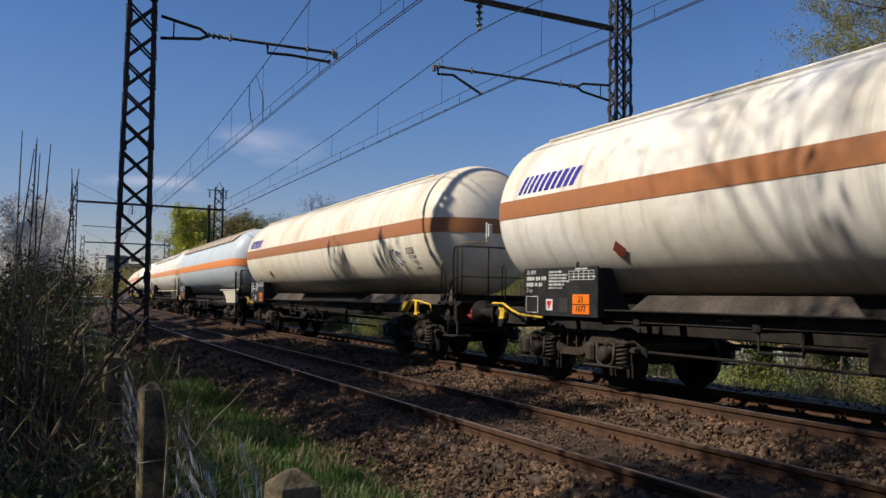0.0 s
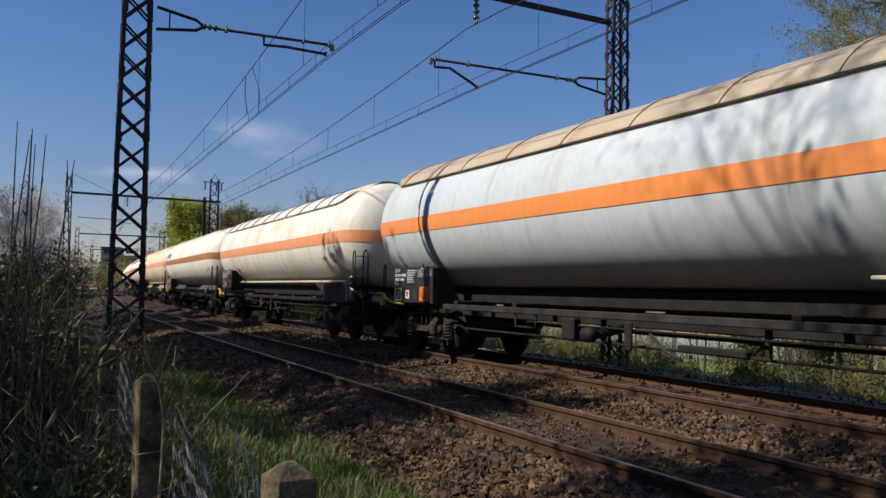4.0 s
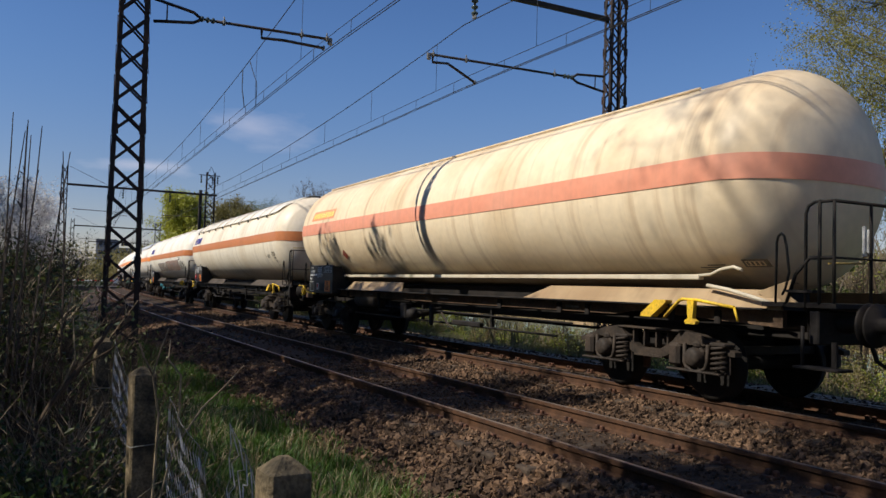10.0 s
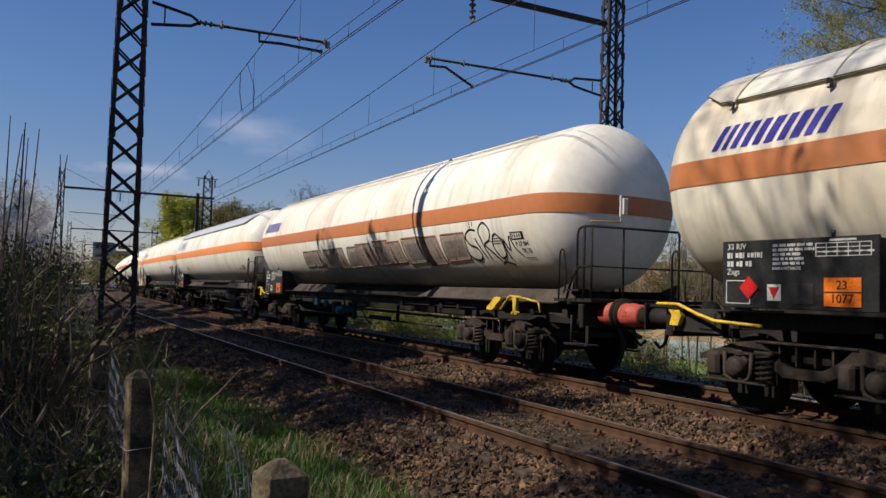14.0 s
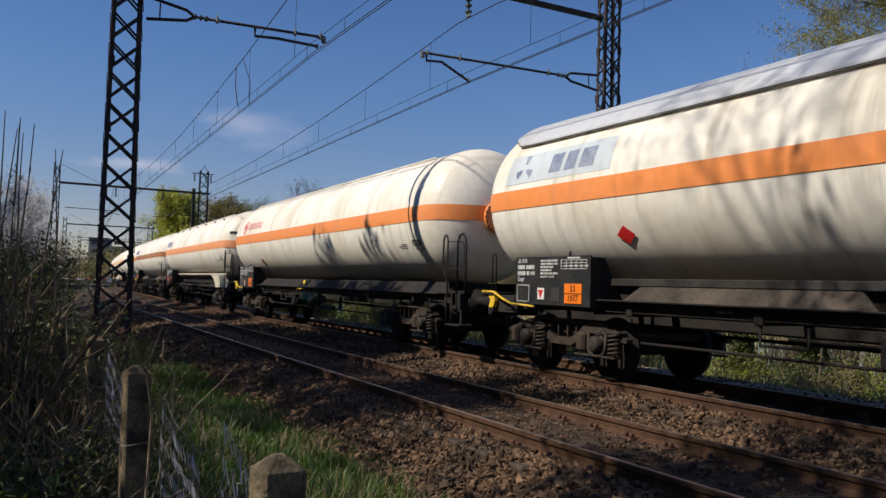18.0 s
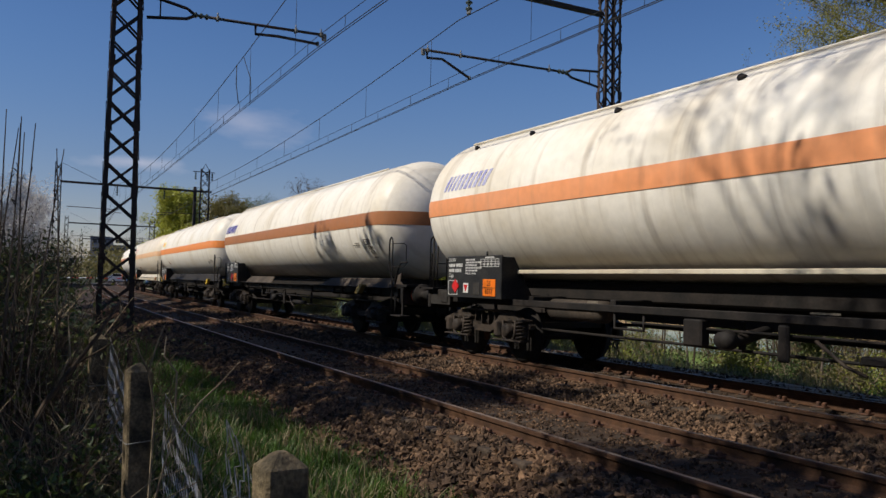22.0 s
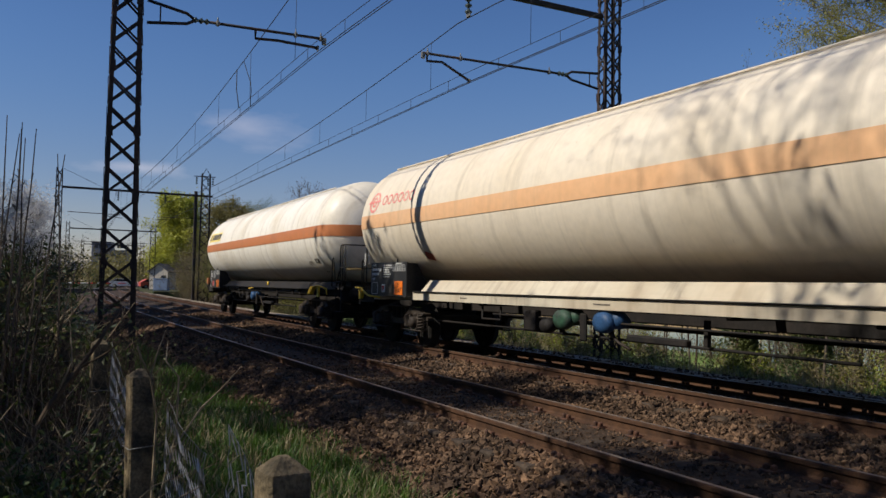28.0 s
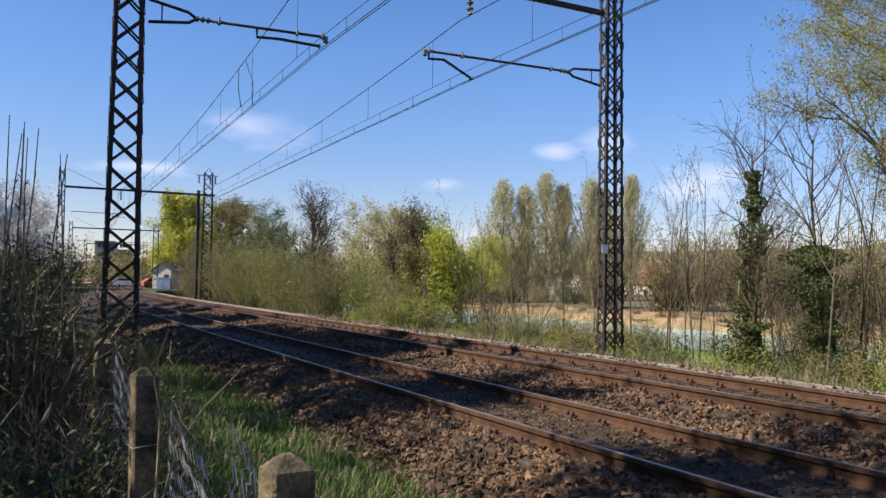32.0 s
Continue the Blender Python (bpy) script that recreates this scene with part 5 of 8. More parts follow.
    for x, z, ln, hh in ((0.6, 1.12, 0.30, 0.022), (4.2, 1.11, 0.34, 0.03), (-2.6, 1.12, 0.2, 0.025), (4.62, 1.11, 0.12, 0.05)):
        fl.box((x, -1.113 if cfg.get("skirt") != "full" else -1.228, z), (ln, 0.006, hh))
    part("frame_print", shared(f"frame_print{cfg.get('skirt') == 'full'}", lambda: fl, M["mark_grey"]), None, w)["kind"] = "stuff"
    for kind in cfg.get("extra", ()):
        EXTRA[kind](w, cfg)
    lengthen(w, FS[0])
    for o in w.children:
        if o.name.split(".")[0] in ("tank", "stripe", "weld_seam", "top_rail") or cfg.get("tank_shift") and o.name.split(".")[0] == "sun_shield":
            k = 1 - cfg.get("tank_cut", 0.0) / (17.91 + FS[0])      # a shorter tank keeps its rear end in place
            o.scale.x = k
            o.location.x = cfg.get("tank_shift", 0.0) - 8.78 * (1 - k)
    board.location.z = cfg.get("board_up", 0.0)
    rail.location = (0 if small else cfg.get("hoop", 0.0) - 0.17, 0, cfg.get("hoop_up", 0.0))
    return w


def scrawl(w, x, h, s, mat, seed, n=5, thick=0.022):
    """Looping spray-can lines on the flank."""
    rnd = random.Random(seed)
    for k in range(n):
        cx, ch_ = x + k * s * 0.75, h + rnd.uniform(-0.05, 0.05)
        ph, rx, ry, turn = rnd.uniform(0, 6), s * rnd.uniform(0.3, 0.5), s * rnd.uniform(0.45, 0.75), rnd.uniform(3.5, 8)
        pts = [on_tank(cx + rx * math.cos(ph + turn * i / 22) + s * 0.5 * i / 22, ch_ + ry * math.sin(ph * 0.7 + turn * 0.8 * i / 22), 0.003) for i in range(23)]
        part("spray_line", Geo().tube(pts, thick, 5), mat, w)


def extra_tag_blue(w, cfg):
    scrawl(w, 5.55, -0.66, 0.26, M["graffiti_blue"], 5, 3, 0.012)


def stroke(w, pts, mat, thick):
    """One spray-can line through points (x, h), smoothed and lying on the flank."""
    fine = []
    n = len(pts)
    for i in range(n - 1):
        p0, p1, p2, p3 = pts[max(i - 1, 0)], pts[i], pts[i + 1], pts[min(i + 2, n - 1)]
        for k in range(6):
            t = k / 6
            fine.append(tuple(0.5 * (2 * b + (c - a) * t + (2 * a - 5 * b + 4 * c - d) * t * t + (3 * b - a - 3 * c + d) * t ** 3) for a, b, c, d in zip(p0, p1, p2, p3)))
    fine.append(pts[-1])
    part("spray_line", Geo().tube([on_tank(x, h, -thick * 0.7) for x, h in fine], thick, 6), mat, w)


def extra_mural(w, cfg):
    rnd = random.Random(8)
    to = lambda xf: xf / 1.29 if xf < 4.9 else xf - 1.4
    x = -3.75
    k = 0
    while x < 5.9:
        wd = rnd.uniform(0.75, 1.05)
        h0, h1 = -1.08 + rnd.uniform(-0.04, 0.06), -0.48 + rnd.uniform(-0.06, 0.06)
        sk = rnd.uniform(-0.1, 0.22)
        mat = M["graffiti_grey" if k < 5 else "graffiti_red"]
        a, b = to(x), to(x + wd)
        part("spray_letter", patch([(a, h0), (b, h0 + 0.04), (b + sk, h1), (a + sk, h1 - 0.04)], 0.0045), M["graffiti_wash"], w)
        m = (a + b) / 2
        for q in ([(a, h0), (a + sk, h1), (b + sk, h1), (b, h0 + 0.04), (a, h0)], [(m - 0.12, h0 + 0.03), (m + sk * 0.5 - 0.1, (h0 + h1) / 2), (m + sk - 0.12, h1 - 0.08)], [(m + 0.12, h0 + 0.16), (m + sk * 0.5 + 0.18, (h0 + h1) / 2), (m + sk + 0.1, h1 - 0.04)]):
            for (x0, y0), (x1, y1) in zip(q, q[1:]):
                part("spray_line", Geo().tube([on_tank(x0 + (x1 - x0) * i / 5, y0 + (y1 - y0) * i / 5, -0.022) for i in range(6)], 0.034, 6), mat, w)
        if k % 2 == 0:
            part("spray_fill", patch([(a + 0.1, h0 + 0.1), (b - 0.1, h0 + 0.12), (b - 0.1 + sk, h1 - 0.12), (a + 0.1 + sk, h1 - 0.14)], 0.006), M["graffiti_grey"], w)
        x += wd + rnd.uniform(0.02, 0.1)
        k += 1
    o = 5.0
    ink = M["letter_black"]
    stroke(w, [(o + 0.62, -0.42), (o + 0.40, -0.40), (o + 0.22, -0.52), (o + 0.30, -0.68), (o + 0.52, -0.76), (o + 0.58, -0.92), (o + 0.40, -1.02), (o + 0.16, -0.92), (o + 0.08, -0.74)], ink, 0.032)
    stroke(w, [(o + 0.55, -0.56), (o + 0.66, -0.80), (o + 0.72, -0.98)], ink, 0.030)
    stroke(w, [(o + 0.44, -0.26), (o + 0.46, -0.36)], ink, 0.022)
    stroke(w, [(o + 0.54, -0.25), (o + 0.55, -0.35)], ink, 0.022)
    stroke(w, [(o + 0.86, -1.02), (o + 0.78, -0.66), (o + 0.74, -0.42), (o + 0.94, -0.30), (o + 1.12, -0.44), (o + 1.04, -0.62), (o + 0.84, -0.70), (o + 1.02, -0.88), (o + 1.16, -1.06)], ink, 0.034)
    stroke(w, [(o + 1.22, -0.52), (o + 1.12, -0.74), (o + 1.22, -0.98), (o + 1.42, -0.92), (o + 1.46, -0.66), (o + 1.30, -0.52), (o + 1.20, -0.56)], ink, 0.030)
    stroke(w, [(o + 1.14, -1.12), (o + 1.30, -1.08), (o + 1.50, -1.16)], ink, 0.040)
    stroke(w, [(o + 1.52, -1.02), (o + 1.50, -0.62), (o + 1.62, -0.84), (o + 1.72, -0.58), (o + 1.80, -0.80), (o + 1.94, -0.98)], ink, 0.030)


def extra_dots(w, cfg):
    for k in range(7):
        p = on_tank(-6.2 + 1.9 * k, 1.28, 0.01)
        part("lifting_lug", Geo().lathe([(-0.03, 0.05), (0.03, 0.05), (0.035, 0.02)], "y", 10, p), M["frame_black"], w)


def extra_teal(w, cfg):
    x = -2.0
    part("teal_valve", Geo().box((x, -1.2, 0.92), (0.24, 0.14, 0.22), bevel=0.04), M["teal_paint"], w)
    part("teal_valve", Geo().box((x + 0.6, -1.2, 0.90), (0.14, 0.12, 0.2), bevel=0.04), M["teal_paint"], w)


def extra_valves(w, cfg):
    """Two bulky outlet valves, green and blue, under the middle of the frame."""
    for x, mat in cfg.get("valve_at", ((-0.15, "valve_green"), (0.62, "graffiti_blue"))):
        part("outlet_valve", Geo().lathe([(-1.28, 0.06), (-1.26, 0.15), (-1.14, 0.16), (-1.10, 0.10), (-0.8, 0.10)], "y", 16, (x, 0, 0.86)).lathe([(-0.24, 0.09), (-0.18, 0.13), (0.16, 0.13), (0.22, 0.08)], "x", 14, (x, -1.05, 0.90)), M[mat], w, "painted outlet valve under the tank")


def extra_spot(w, cfg):
    """A round yellow sign and a short yellow handle on the frame."""
    part("round_sign", Geo().lathe([(-1.13, 0.0), (-1.13, 0.07), (-1.10, 0.07)], "y", 16, (cfg.get("spot_at", -0.25), 0, 1.33)), M["yellow"], w, "round yellow sign")
    part("valve_handle", Geo().tube([(-0.42, -1.27, 1.13), (0.1, -1.27, 1.15)], 0.02, 6), M["yellow"], w, "yellow valve handle")


def extra_curl(w, cfg):
    """A pale drip lip along the front plate that curls up round the tank's end, and a worn placard."""
    part("flange", Geo().tube([(5.9, -1.24, 1.255), (7.0, -1.24, 1.255), (7.5, -1.24, 1.25)], 0.018, 6).prism([(7.15, 1.43), (7.45, 1.46), (7.62, 1.52), (7.74, 1.62), (7.80, 1.61), (7.74, 1.44), (7.60, 1.32), (7.15, 1.30)], -1.2, -1.16), M["skirt_cream"], w, "cream flange under the tank")
    part("worn_placard", patch([(-3.96, -1.03), (-3.70, -1.10), (-3.66, -0.92), (-3.92, -0.84)], 0.02), M["red_dark"], w, "worn red-brown placard")


def extra_patch(w, cfg):
    part("repaint_patch", patch([(0.4, 0.42), (1.7, 0.42), (1.9, 0.78), (0.7, 0.80)], 0.003), M["tank_beige"], w)


def extra_lip(w, cfg):
    """A pale flange along the foot of the tank."""
    y = -1.0
    part("main_reservoir", Geo().lathe([(-3.6, 0.05), (-3.55, 0.17), (-2.5, 0.17), (-2.45, 0.05)], "x", 18, (0, -0.95, 0.97)), M["plate_dusty"], w)
    part("flange", Geo().box((1.0, y, 1.575), (11.6, 0.10, 0.07), bevel=0.012).tube([(6.7, y, 1.59), (7.0, y - 0.04, 1.61), (7.2, y - 0.08, 1.67), (7.42, y - 0.1, 1.70), (7.55, y - 0.1, 1.66)], 0.022, 8).tube([(7.0, y - 0.1, 1.47), (7.4, y - 0.16, 1.42), (7.8, y - 0.2, 1.34), (8.05, y - 0.2, 1.28)], 0.025, 8), M["skirt_cream"], w, "cream flange under the tank")


def extra_short_lip(w, cfg):
    """A pale turned-up flange over the front plate."""
    part("flange", Geo().box((5.15, -1.0, 1.575), (4.2, 0.10, 0.05), bevel=0.012).tube([(7.2, -1.0, 1.575), (7.45, -1.04, 1.60), (7.62, -1.08, 1.65), (7.78, -1.1, 1.66)], 0.03, 8), M["skirt_cream"], w, "cream flange under the tank")


def extra_strip(w, cfg):
    """A grey side strip along the foot of the tank with two long gaps under it."""
    part("foot_strip", Geo().box((0.4, -1.0, 1.47), (11.4, 0.06, 0.11), bevel=0.012), M["frame_grey"], w)
    part("side_beam", Geo().box((2.6, -1.1, 1.05), (2.6, 0.08, 0.14), bevel=0.012), M["frame_grey"], w)
    part("main_reservoir", Geo().lathe([(3.2, 0.05), (3.25, 0.17), (4.6, 0.17), (4.65, 0.05)], "x", 18, (0, -0.95, 0.82)), M["plate_dusty"], w)


def extra_word(w, cfg):
    lettering("CALORIFUGATO", 0.075, None, M["red_dark"], "painted_word", w, wrap=lambda p: on_tank(6.35 + p.x, -0.98 + p.y, 0.004 + p.z * 0.5))


def extra_plate(w, cfg):
    """A black plate on the end with pale bars for its writing, and a yellow cap on the flange."""
    g = Geo()
    vs, fs = [], []
    for i in range(9):
        y = -1.16 + 1.02 * i / 8
        for z in (0.34 + MID, 0.46 + MID):
            x = X1 - DOME + dome_x(math.hypot(y, z)) + 0.012
            vs.append(Vector((x, y * 1.004, Z_TANK + z)))
    for i in range(8):
        fs.append((2 * i, 2 * i + 2, 2 * i + 3, 2 * i + 1))
    part("end_plate", g.add(vs, fs, True), M["letter_black"], w, "black number plate with pale bars")


EXTRA = dict(word=extra_word, short_lip=extra_short_lip, strip=extra_strip, plate=extra_plate, lip=extra_lip, tag=extra_tag_blue, mural=extra_mural, dots=extra_dots, teal=extra_teal, valves=extra_valves, curl=extra_curl, spot=extra_spot, patch=extra_patch)

TRAIN = [
    (129.12, dict(label="white gas tank wagon with a brown stripe and blue lettering blocks", paint="tank_white", stripe="stripe_brown", logo="blue", wedge="both", skirt="none", diamond_on=-0.26, diamond_up=-0.05)),
    (109.4, dict(label="white gas tank wagon, brown stripe, small blue scrawl near its end", paint="tank_cream", stripe="stripe_brown", logo="blue", platform=True, wedge="both", red_end=True, skirt="none", extra=("tag",), code=("P 27 BH", "TE 22"), mark=(7.62, 2.39), end_box=2.72)),
    (89.6, dict(label="pale grey gas tank wagon under a rusty tan sun shield", paint="tank_grey", stripe="stripe_orange", low=0.12, tank_cut=0.2, logo="none", shield="shield_tan", ribs="shield_tan", sole="frame_grey", skirt="front", skirt_mat="skirt_cream", red_end=True, diamond=False, platform=True, tall_hoop=True, longer=0.24, mark=(8.15, 1.96), dark_mark=True, extra=("short_lip",))),
    (70.38, dict(label="white ribbed-shield tank wagon with salmon stripe and round end cover", paint="tank_white", stripe="stripe_salmon", low=0.12, tank_shift=0.26, tank_cut=0.26, board_up=0.22, diamond_up=-0.1, logo="none", shield="tank_white", ribs="frame_grey", skirt="front", sole="frame_black", manhole="frame_grey", manhole_at=(0.12, -0.64), extra=("patch", "lip"), code=("P25BH",), dark_mark=True, mark=(7.35, 2.28), diamond_board=(-5.42, 1.60, 0.09))),
    (51.19, dict(label="white gas tank wagon, brown stripe, framed blue blocks, bolted end cover", paint="tank_white", stripe="stripe_brown", logo="blue_framed", diamond_mat="rust_brown", manhole="frame_grey", manhole_at=(0.12, -0.06), wedge="chock", low=0.05, mark=(7.88, 2.22), diamond_board=(-5.72, 1.63, 0.07))),
    (31.76, dict(label="yellowed beige gas tank wagon with a faded pink stripe", paint="tank_beige", stripe="stripe_pink", logo="yellow_smudge", platform=True, sole="rust_brown", skirt="none", wedge="both", extra=("lip",), longer=-0.2, end_box=1.98, plate="skirt_rust", mark=(8.4, 1.75))),
    (12.38, dict(board_up=0.17, label="cream gas tank wagon with strapped sun shield and rust stripe", paint="tank_cream", stripe="stripe_rust", logo="blue", shield="tank_white", clamps=True, platform=True, skirt="none", red_end=True, code=("25 BH", "TE 22"), mark=(7.74, 2.31), end_box=2.72, longer=-0.1, red_rear=True, diamond_board=(-6.0, 1.32, 0.13), diamond=False, wedge="both")),
    (-7.9, dict(tank_shift=0.14, label="white gas tank wagon with grey and maroon spray-painted flank", paint="tank_white", stripe="stripe_rust", low=0.07, logo="blue", platform=True, wedge="both", red_end=True, skirt="none", code=("P 27 BH", "TE 22"), dark_mark=True, mark=(8.38, 2.32), end_box=2.72, longer=0.42, red_rear=True, extra=("mural", "teal"), outlet="teal_paint", diamond=False)),
    (-27.4, dict(label="white gas tank wagon with smooth grey sun shield and orange stripe", paint="tank_white", stripe="stripe_orange", low=0.07, logo="steel", shield="shield_grey", manhole="letter_white", manhole_at=(-0.28, -0.74), sole="frame_black", skirt="none", diamond_mat="red", hoop=-0.18, extra=("strip", "word"), platform=True, tall_hoop=True, longer=0.46, mark=(8.02, 2.05), dark_mark=True)),
    (-46.55, dict(label="white gas tank wagon with orange stripe and red ring emblem", paint="tank_white", stripe="stripe_orange", low=0.05, logo="red_ring", manhole="stripe_orange", manhole_at=(-0.12, -0.12), skirt="long", skirt_top=1.43, sole="frame_black", code=("P 27 BH",), dark_mark=True, mark=(7.84, 2.24), valve_at=((0.05, "valve_bright"), (0.55, "valve_green")), diamond_up=-0.14, extra=("valves", "spot"))),
    (-65.6, dict(label="white gas tank wagon with dark lifting lugs and salmon stripe", paint="tank_white", stripe="stripe_salmon", low=0.07, logo="blue_faded", manhole="frame_grey", hoop=-0.18, hoop_up=0.2, manhole_at=(-0.17, -0.72), sole="frame_black", skirt="front", skirt_mat="skirt_cream", extra=("dots", "lip", "plate"), diamond_board=(-6.05, 1.30, 0.13), diamond=False, lever=False, longer=-0.15, mark=(7.70, 2.22), dark_mark=True)),
    (-84.95, dict(tank_shift=0.32, tank_cut=0.34, low=0.06, platform=True, tall_hoop=True, rail_y=-0.5, board_up=0.09, diamond_board=(-5.36, 1.29, 0.145), tri=False, label="white gas tank wagon with brown stripe and hooped end rails", paint="tank_white", stripe="stripe_brown", logo="blue", code=("P 27 BH", "TE 22"), mark=(7.70, 2.30), wedge="chock", chock_mat="yellow_dull", red_end=True, diamond=False)),
    (-104.5, dict(label="white gas tank wagon with bright orange stripe and round end cover", paint="tank_white", stripe="stripe_orange", low=0.07, logo="small_yellow", platform=True, rail_y=-0.6, manhole="tank_white", manhole_at=(-0.17, -0.06), manhole_band="stripe_orange", skirt="long", sole="frame_black", red_end=True, wedge="chock", tall_hoop=True, longer=0.42, mark=(8.13, 2.09))),
    (-123.74, dict(label="yellowed gas tank wagon with pale stripe and pink ring emblem", paint="tank_blush", stripe="stripe_faded", tank_shift=0.18, tank_cut=0.6, low=0.06, logo="pink_ring", sole="skirt_cream", skirt="full", wedge="chock", chock_mat="stripe_faded", plate="skirt_cream", longer=0.36, code=("P 27 BH",), dark_mark=True, mark=(7.76, 2.07), diamond=False, extra=("valves", "curl"))),
    (-142.86, dict(label="last white gas tank wagon, rust stripe, yellow emblem panel", paint="tank_white", stripe="stripe_rust", low=0.07, logo="yellow_panel", platform=True, skirt="long", skirt_top=1.40, sole="frame_black", diamond_board=(-5.72, 1.28, 0.13), diamond=False, wedge="both", lever=False, longer=-0.23, end_box=2.0, dark_mark=True, mark=(7.15, 2.01), valve_at=((-0.07, "graffiti_blue"),), spot_at=1.34, extra=("valves", "spot"))),
]
WAGONS = []
for (pa, ca), (pb, cb) in zip(TRAIN, TRAIN[1:]):
    meet = (pa + REAR + pb + FRONT + cb.get("longer", 0.0)) / 2
    ca["rear"], cb["front"] = meet - pa, meet - pb
TRAIN[0][1]["front"], TRAIN[-1][1]["rear"] = FRONT, REAR
for k, (place, cfg) in enumerate(TRAIN):
    cfg["seed"] = k
    WAGONS.append((place + 5.81, wagon(cfg)))
part("tail_lamp", Geo().box((-8.98, -1.15, 1.38), (0.16, 0.14, 0.28), bevel=0.02).lathe([(-9.08, 0.06), (-9.05, 0.07)], "x", 14, (0, -1.15, 1.41)), M["stripe_rust"], WAGONS[-1][1], "dull orange tail marker lamp")


def travelled(t):
    return 8.8512 * (t - 16) + 0.010396 * (t - 16) ** 2


def motions():
    """The train rolls by towards the near end, a little faster all the time."""
    for place, w in WAGONS:
        rows = []
        for i in range(33):
            s = place + travelled(i)
            rows.append((i, pose(s, Y_FAR + bend(s), FAR_LEVEL, 0, 0, heading(s))))
        walk(w, rows)
    for sx in (-1, 1):
        first, *others = WHEELSETS[sx]
        rows = [(i / 15, pose(sx * 0.9, 0, 0.46, 0, math.degrees((travelled(i / 15) - travelled(0)) / 0.46) % 360, 0)) for i in range(481)]
        walk(first, rows)
        for o in others:
            o.rotation_mode = "QUATERNION"
            keys = o.animation_data_create()
            keys.action = first.animation_data.action
            keys.action_slot = first.animation_data.action_slot
# ---- masts, arms and wires ----
def lattice_mast(name, label, x, y, z0, h, w0, w1, depth=0.30, pitch=0.56, group="catenary masts", detail=True):
    """Four angle-iron legs laced with crossed flats on every face."""
    t = thing(name, label, "catenary mast", group, m=pose(x, y, z0, 0, 0, heading(x)))
    e, f = depth / 2, 0.07
    for sx in (-1, 1):
        for sd in (-1, 1):
            sec = [(0, 0), (-f, 0), (-f, -0.01), (-0.01, -0.01), (-0.01, -f), (0, -f)]
            vs = [Vector((sx * (e + px), sd * (ww + py), zz)) for ww, zz in ((w0 / 2, 0), (w1 / 2, h)) for px, py in sec]
            part("leg", Geo().add(vs, [(i, (i + 1) % 6, 6 + (i + 1) % 6, 6 + i) for i in range(6)] + [tuple(range(6, 12)), tuple(reversed(range(6)))]), M["steel_dark"], t)
    n = int(h / pitch)
    ww = lambda z: (w0 + (w1 - w0) * z / h) / 2
    for i in range(n):
        za, zb = i * h / n, (i + 1) * h / n
        pairs = []
        for fx in (-e - 0.006, e + 0.006):
            for k, sd in enumerate((-1, 1)):
                pairs.append((Vector((fx + k * 0.011, sd * ww(za), za + 0.03)), Vector((fx + k * 0.011, -sd * ww(zb), zb - 0.03)), Vector((1, 0, 0))))
        for sy in (-1, 1):
            if i < 40 and detail:
                for k, sd in enumerate((-1, 1)):
                    pairs.append((Vector((sd * e, sy * (ww(za) + 0.004 + k * 0.011), za + 0.03)), Vector((-sd * e, sy * (ww(zb) + 0.004 + k * 0.011), zb - 0.03)), Vector((0, 1, 0))))
        for pa, pb, nrm in pairs:
            d = (pb - pa).normalized()
            sv, ox = nrm.cross(d) * 0.021, nrm * 0.005
            vs = [pa - sv - ox, pa + sv - ox, pb + sv - ox, pb - sv - ox, pa - sv + ox, pa + sv + ox, pb + sv + ox, pb - sv + ox]
            part("lacing_bar", Geo().add(vs, [(0, 1, 2, 3), (7, 6, 5, 4), (0, 4, 5, 1), (1, 5, 6, 2), (2, 6, 7, 3), (3, 7, 4, 0)]), M["steel_dark"], t)
    for k in range(int(h / 1.24)):
        z = 0.9 + k * 1.24
        if z < h - 0.1:
            wz = w0 + (w1 - w0) * z / h
            for sd in (-1, 1):
                part("tie_plate", Geo().box((sd * (depth / 2 + 0.022), sd * (wz / 2 - 0.05), z), (0.012, 0.12, 0.2)), M["steel_dark"], t)
    return t


def insulator(parent, p, q, n=4, r=0.065):
    p, q = Vector(p), Vector(q)
    prof = []
    L = (q - p).length
    for i in range(n):
        s = L * i / n
        e = L / n
        prof += [(s, 0.025), (s + e * 0.3, r), (s + e * 0.55, r * 0.9), (s + e * 0.7, 0.03)]
    prof.append((L, 0.025))
    g = Geo().lathe(prof, "z", 12)
    m = (q - p).to_track_quat("Z", "Y").to_matrix()
    g.v = [m @ Vector(v) + p for v in g.v]
    return part("insulator", g, M["porcelain"], parent, "ribbed glass insulator")


XM = -15.93
mast_a = lattice_mast("lattice_mast", "dark riveted lattice mast beside the near track", XM, 1.75, -0.35, 9.6, 0.64, 0.47, 0.19)
mast_b = lattice_mast("lattice_mast", "dark rusty lattice mast beyond the far track with a white tag", XM, 13.26, -0.75, 10.6, 0.62, 0.46)
part("tag_plate", Geo().box((0.16, -0.30, 3.15), (0.012, 0.20, 0.22), bevel=0.004), M["sign_white"], mast_b, "small white number tag")


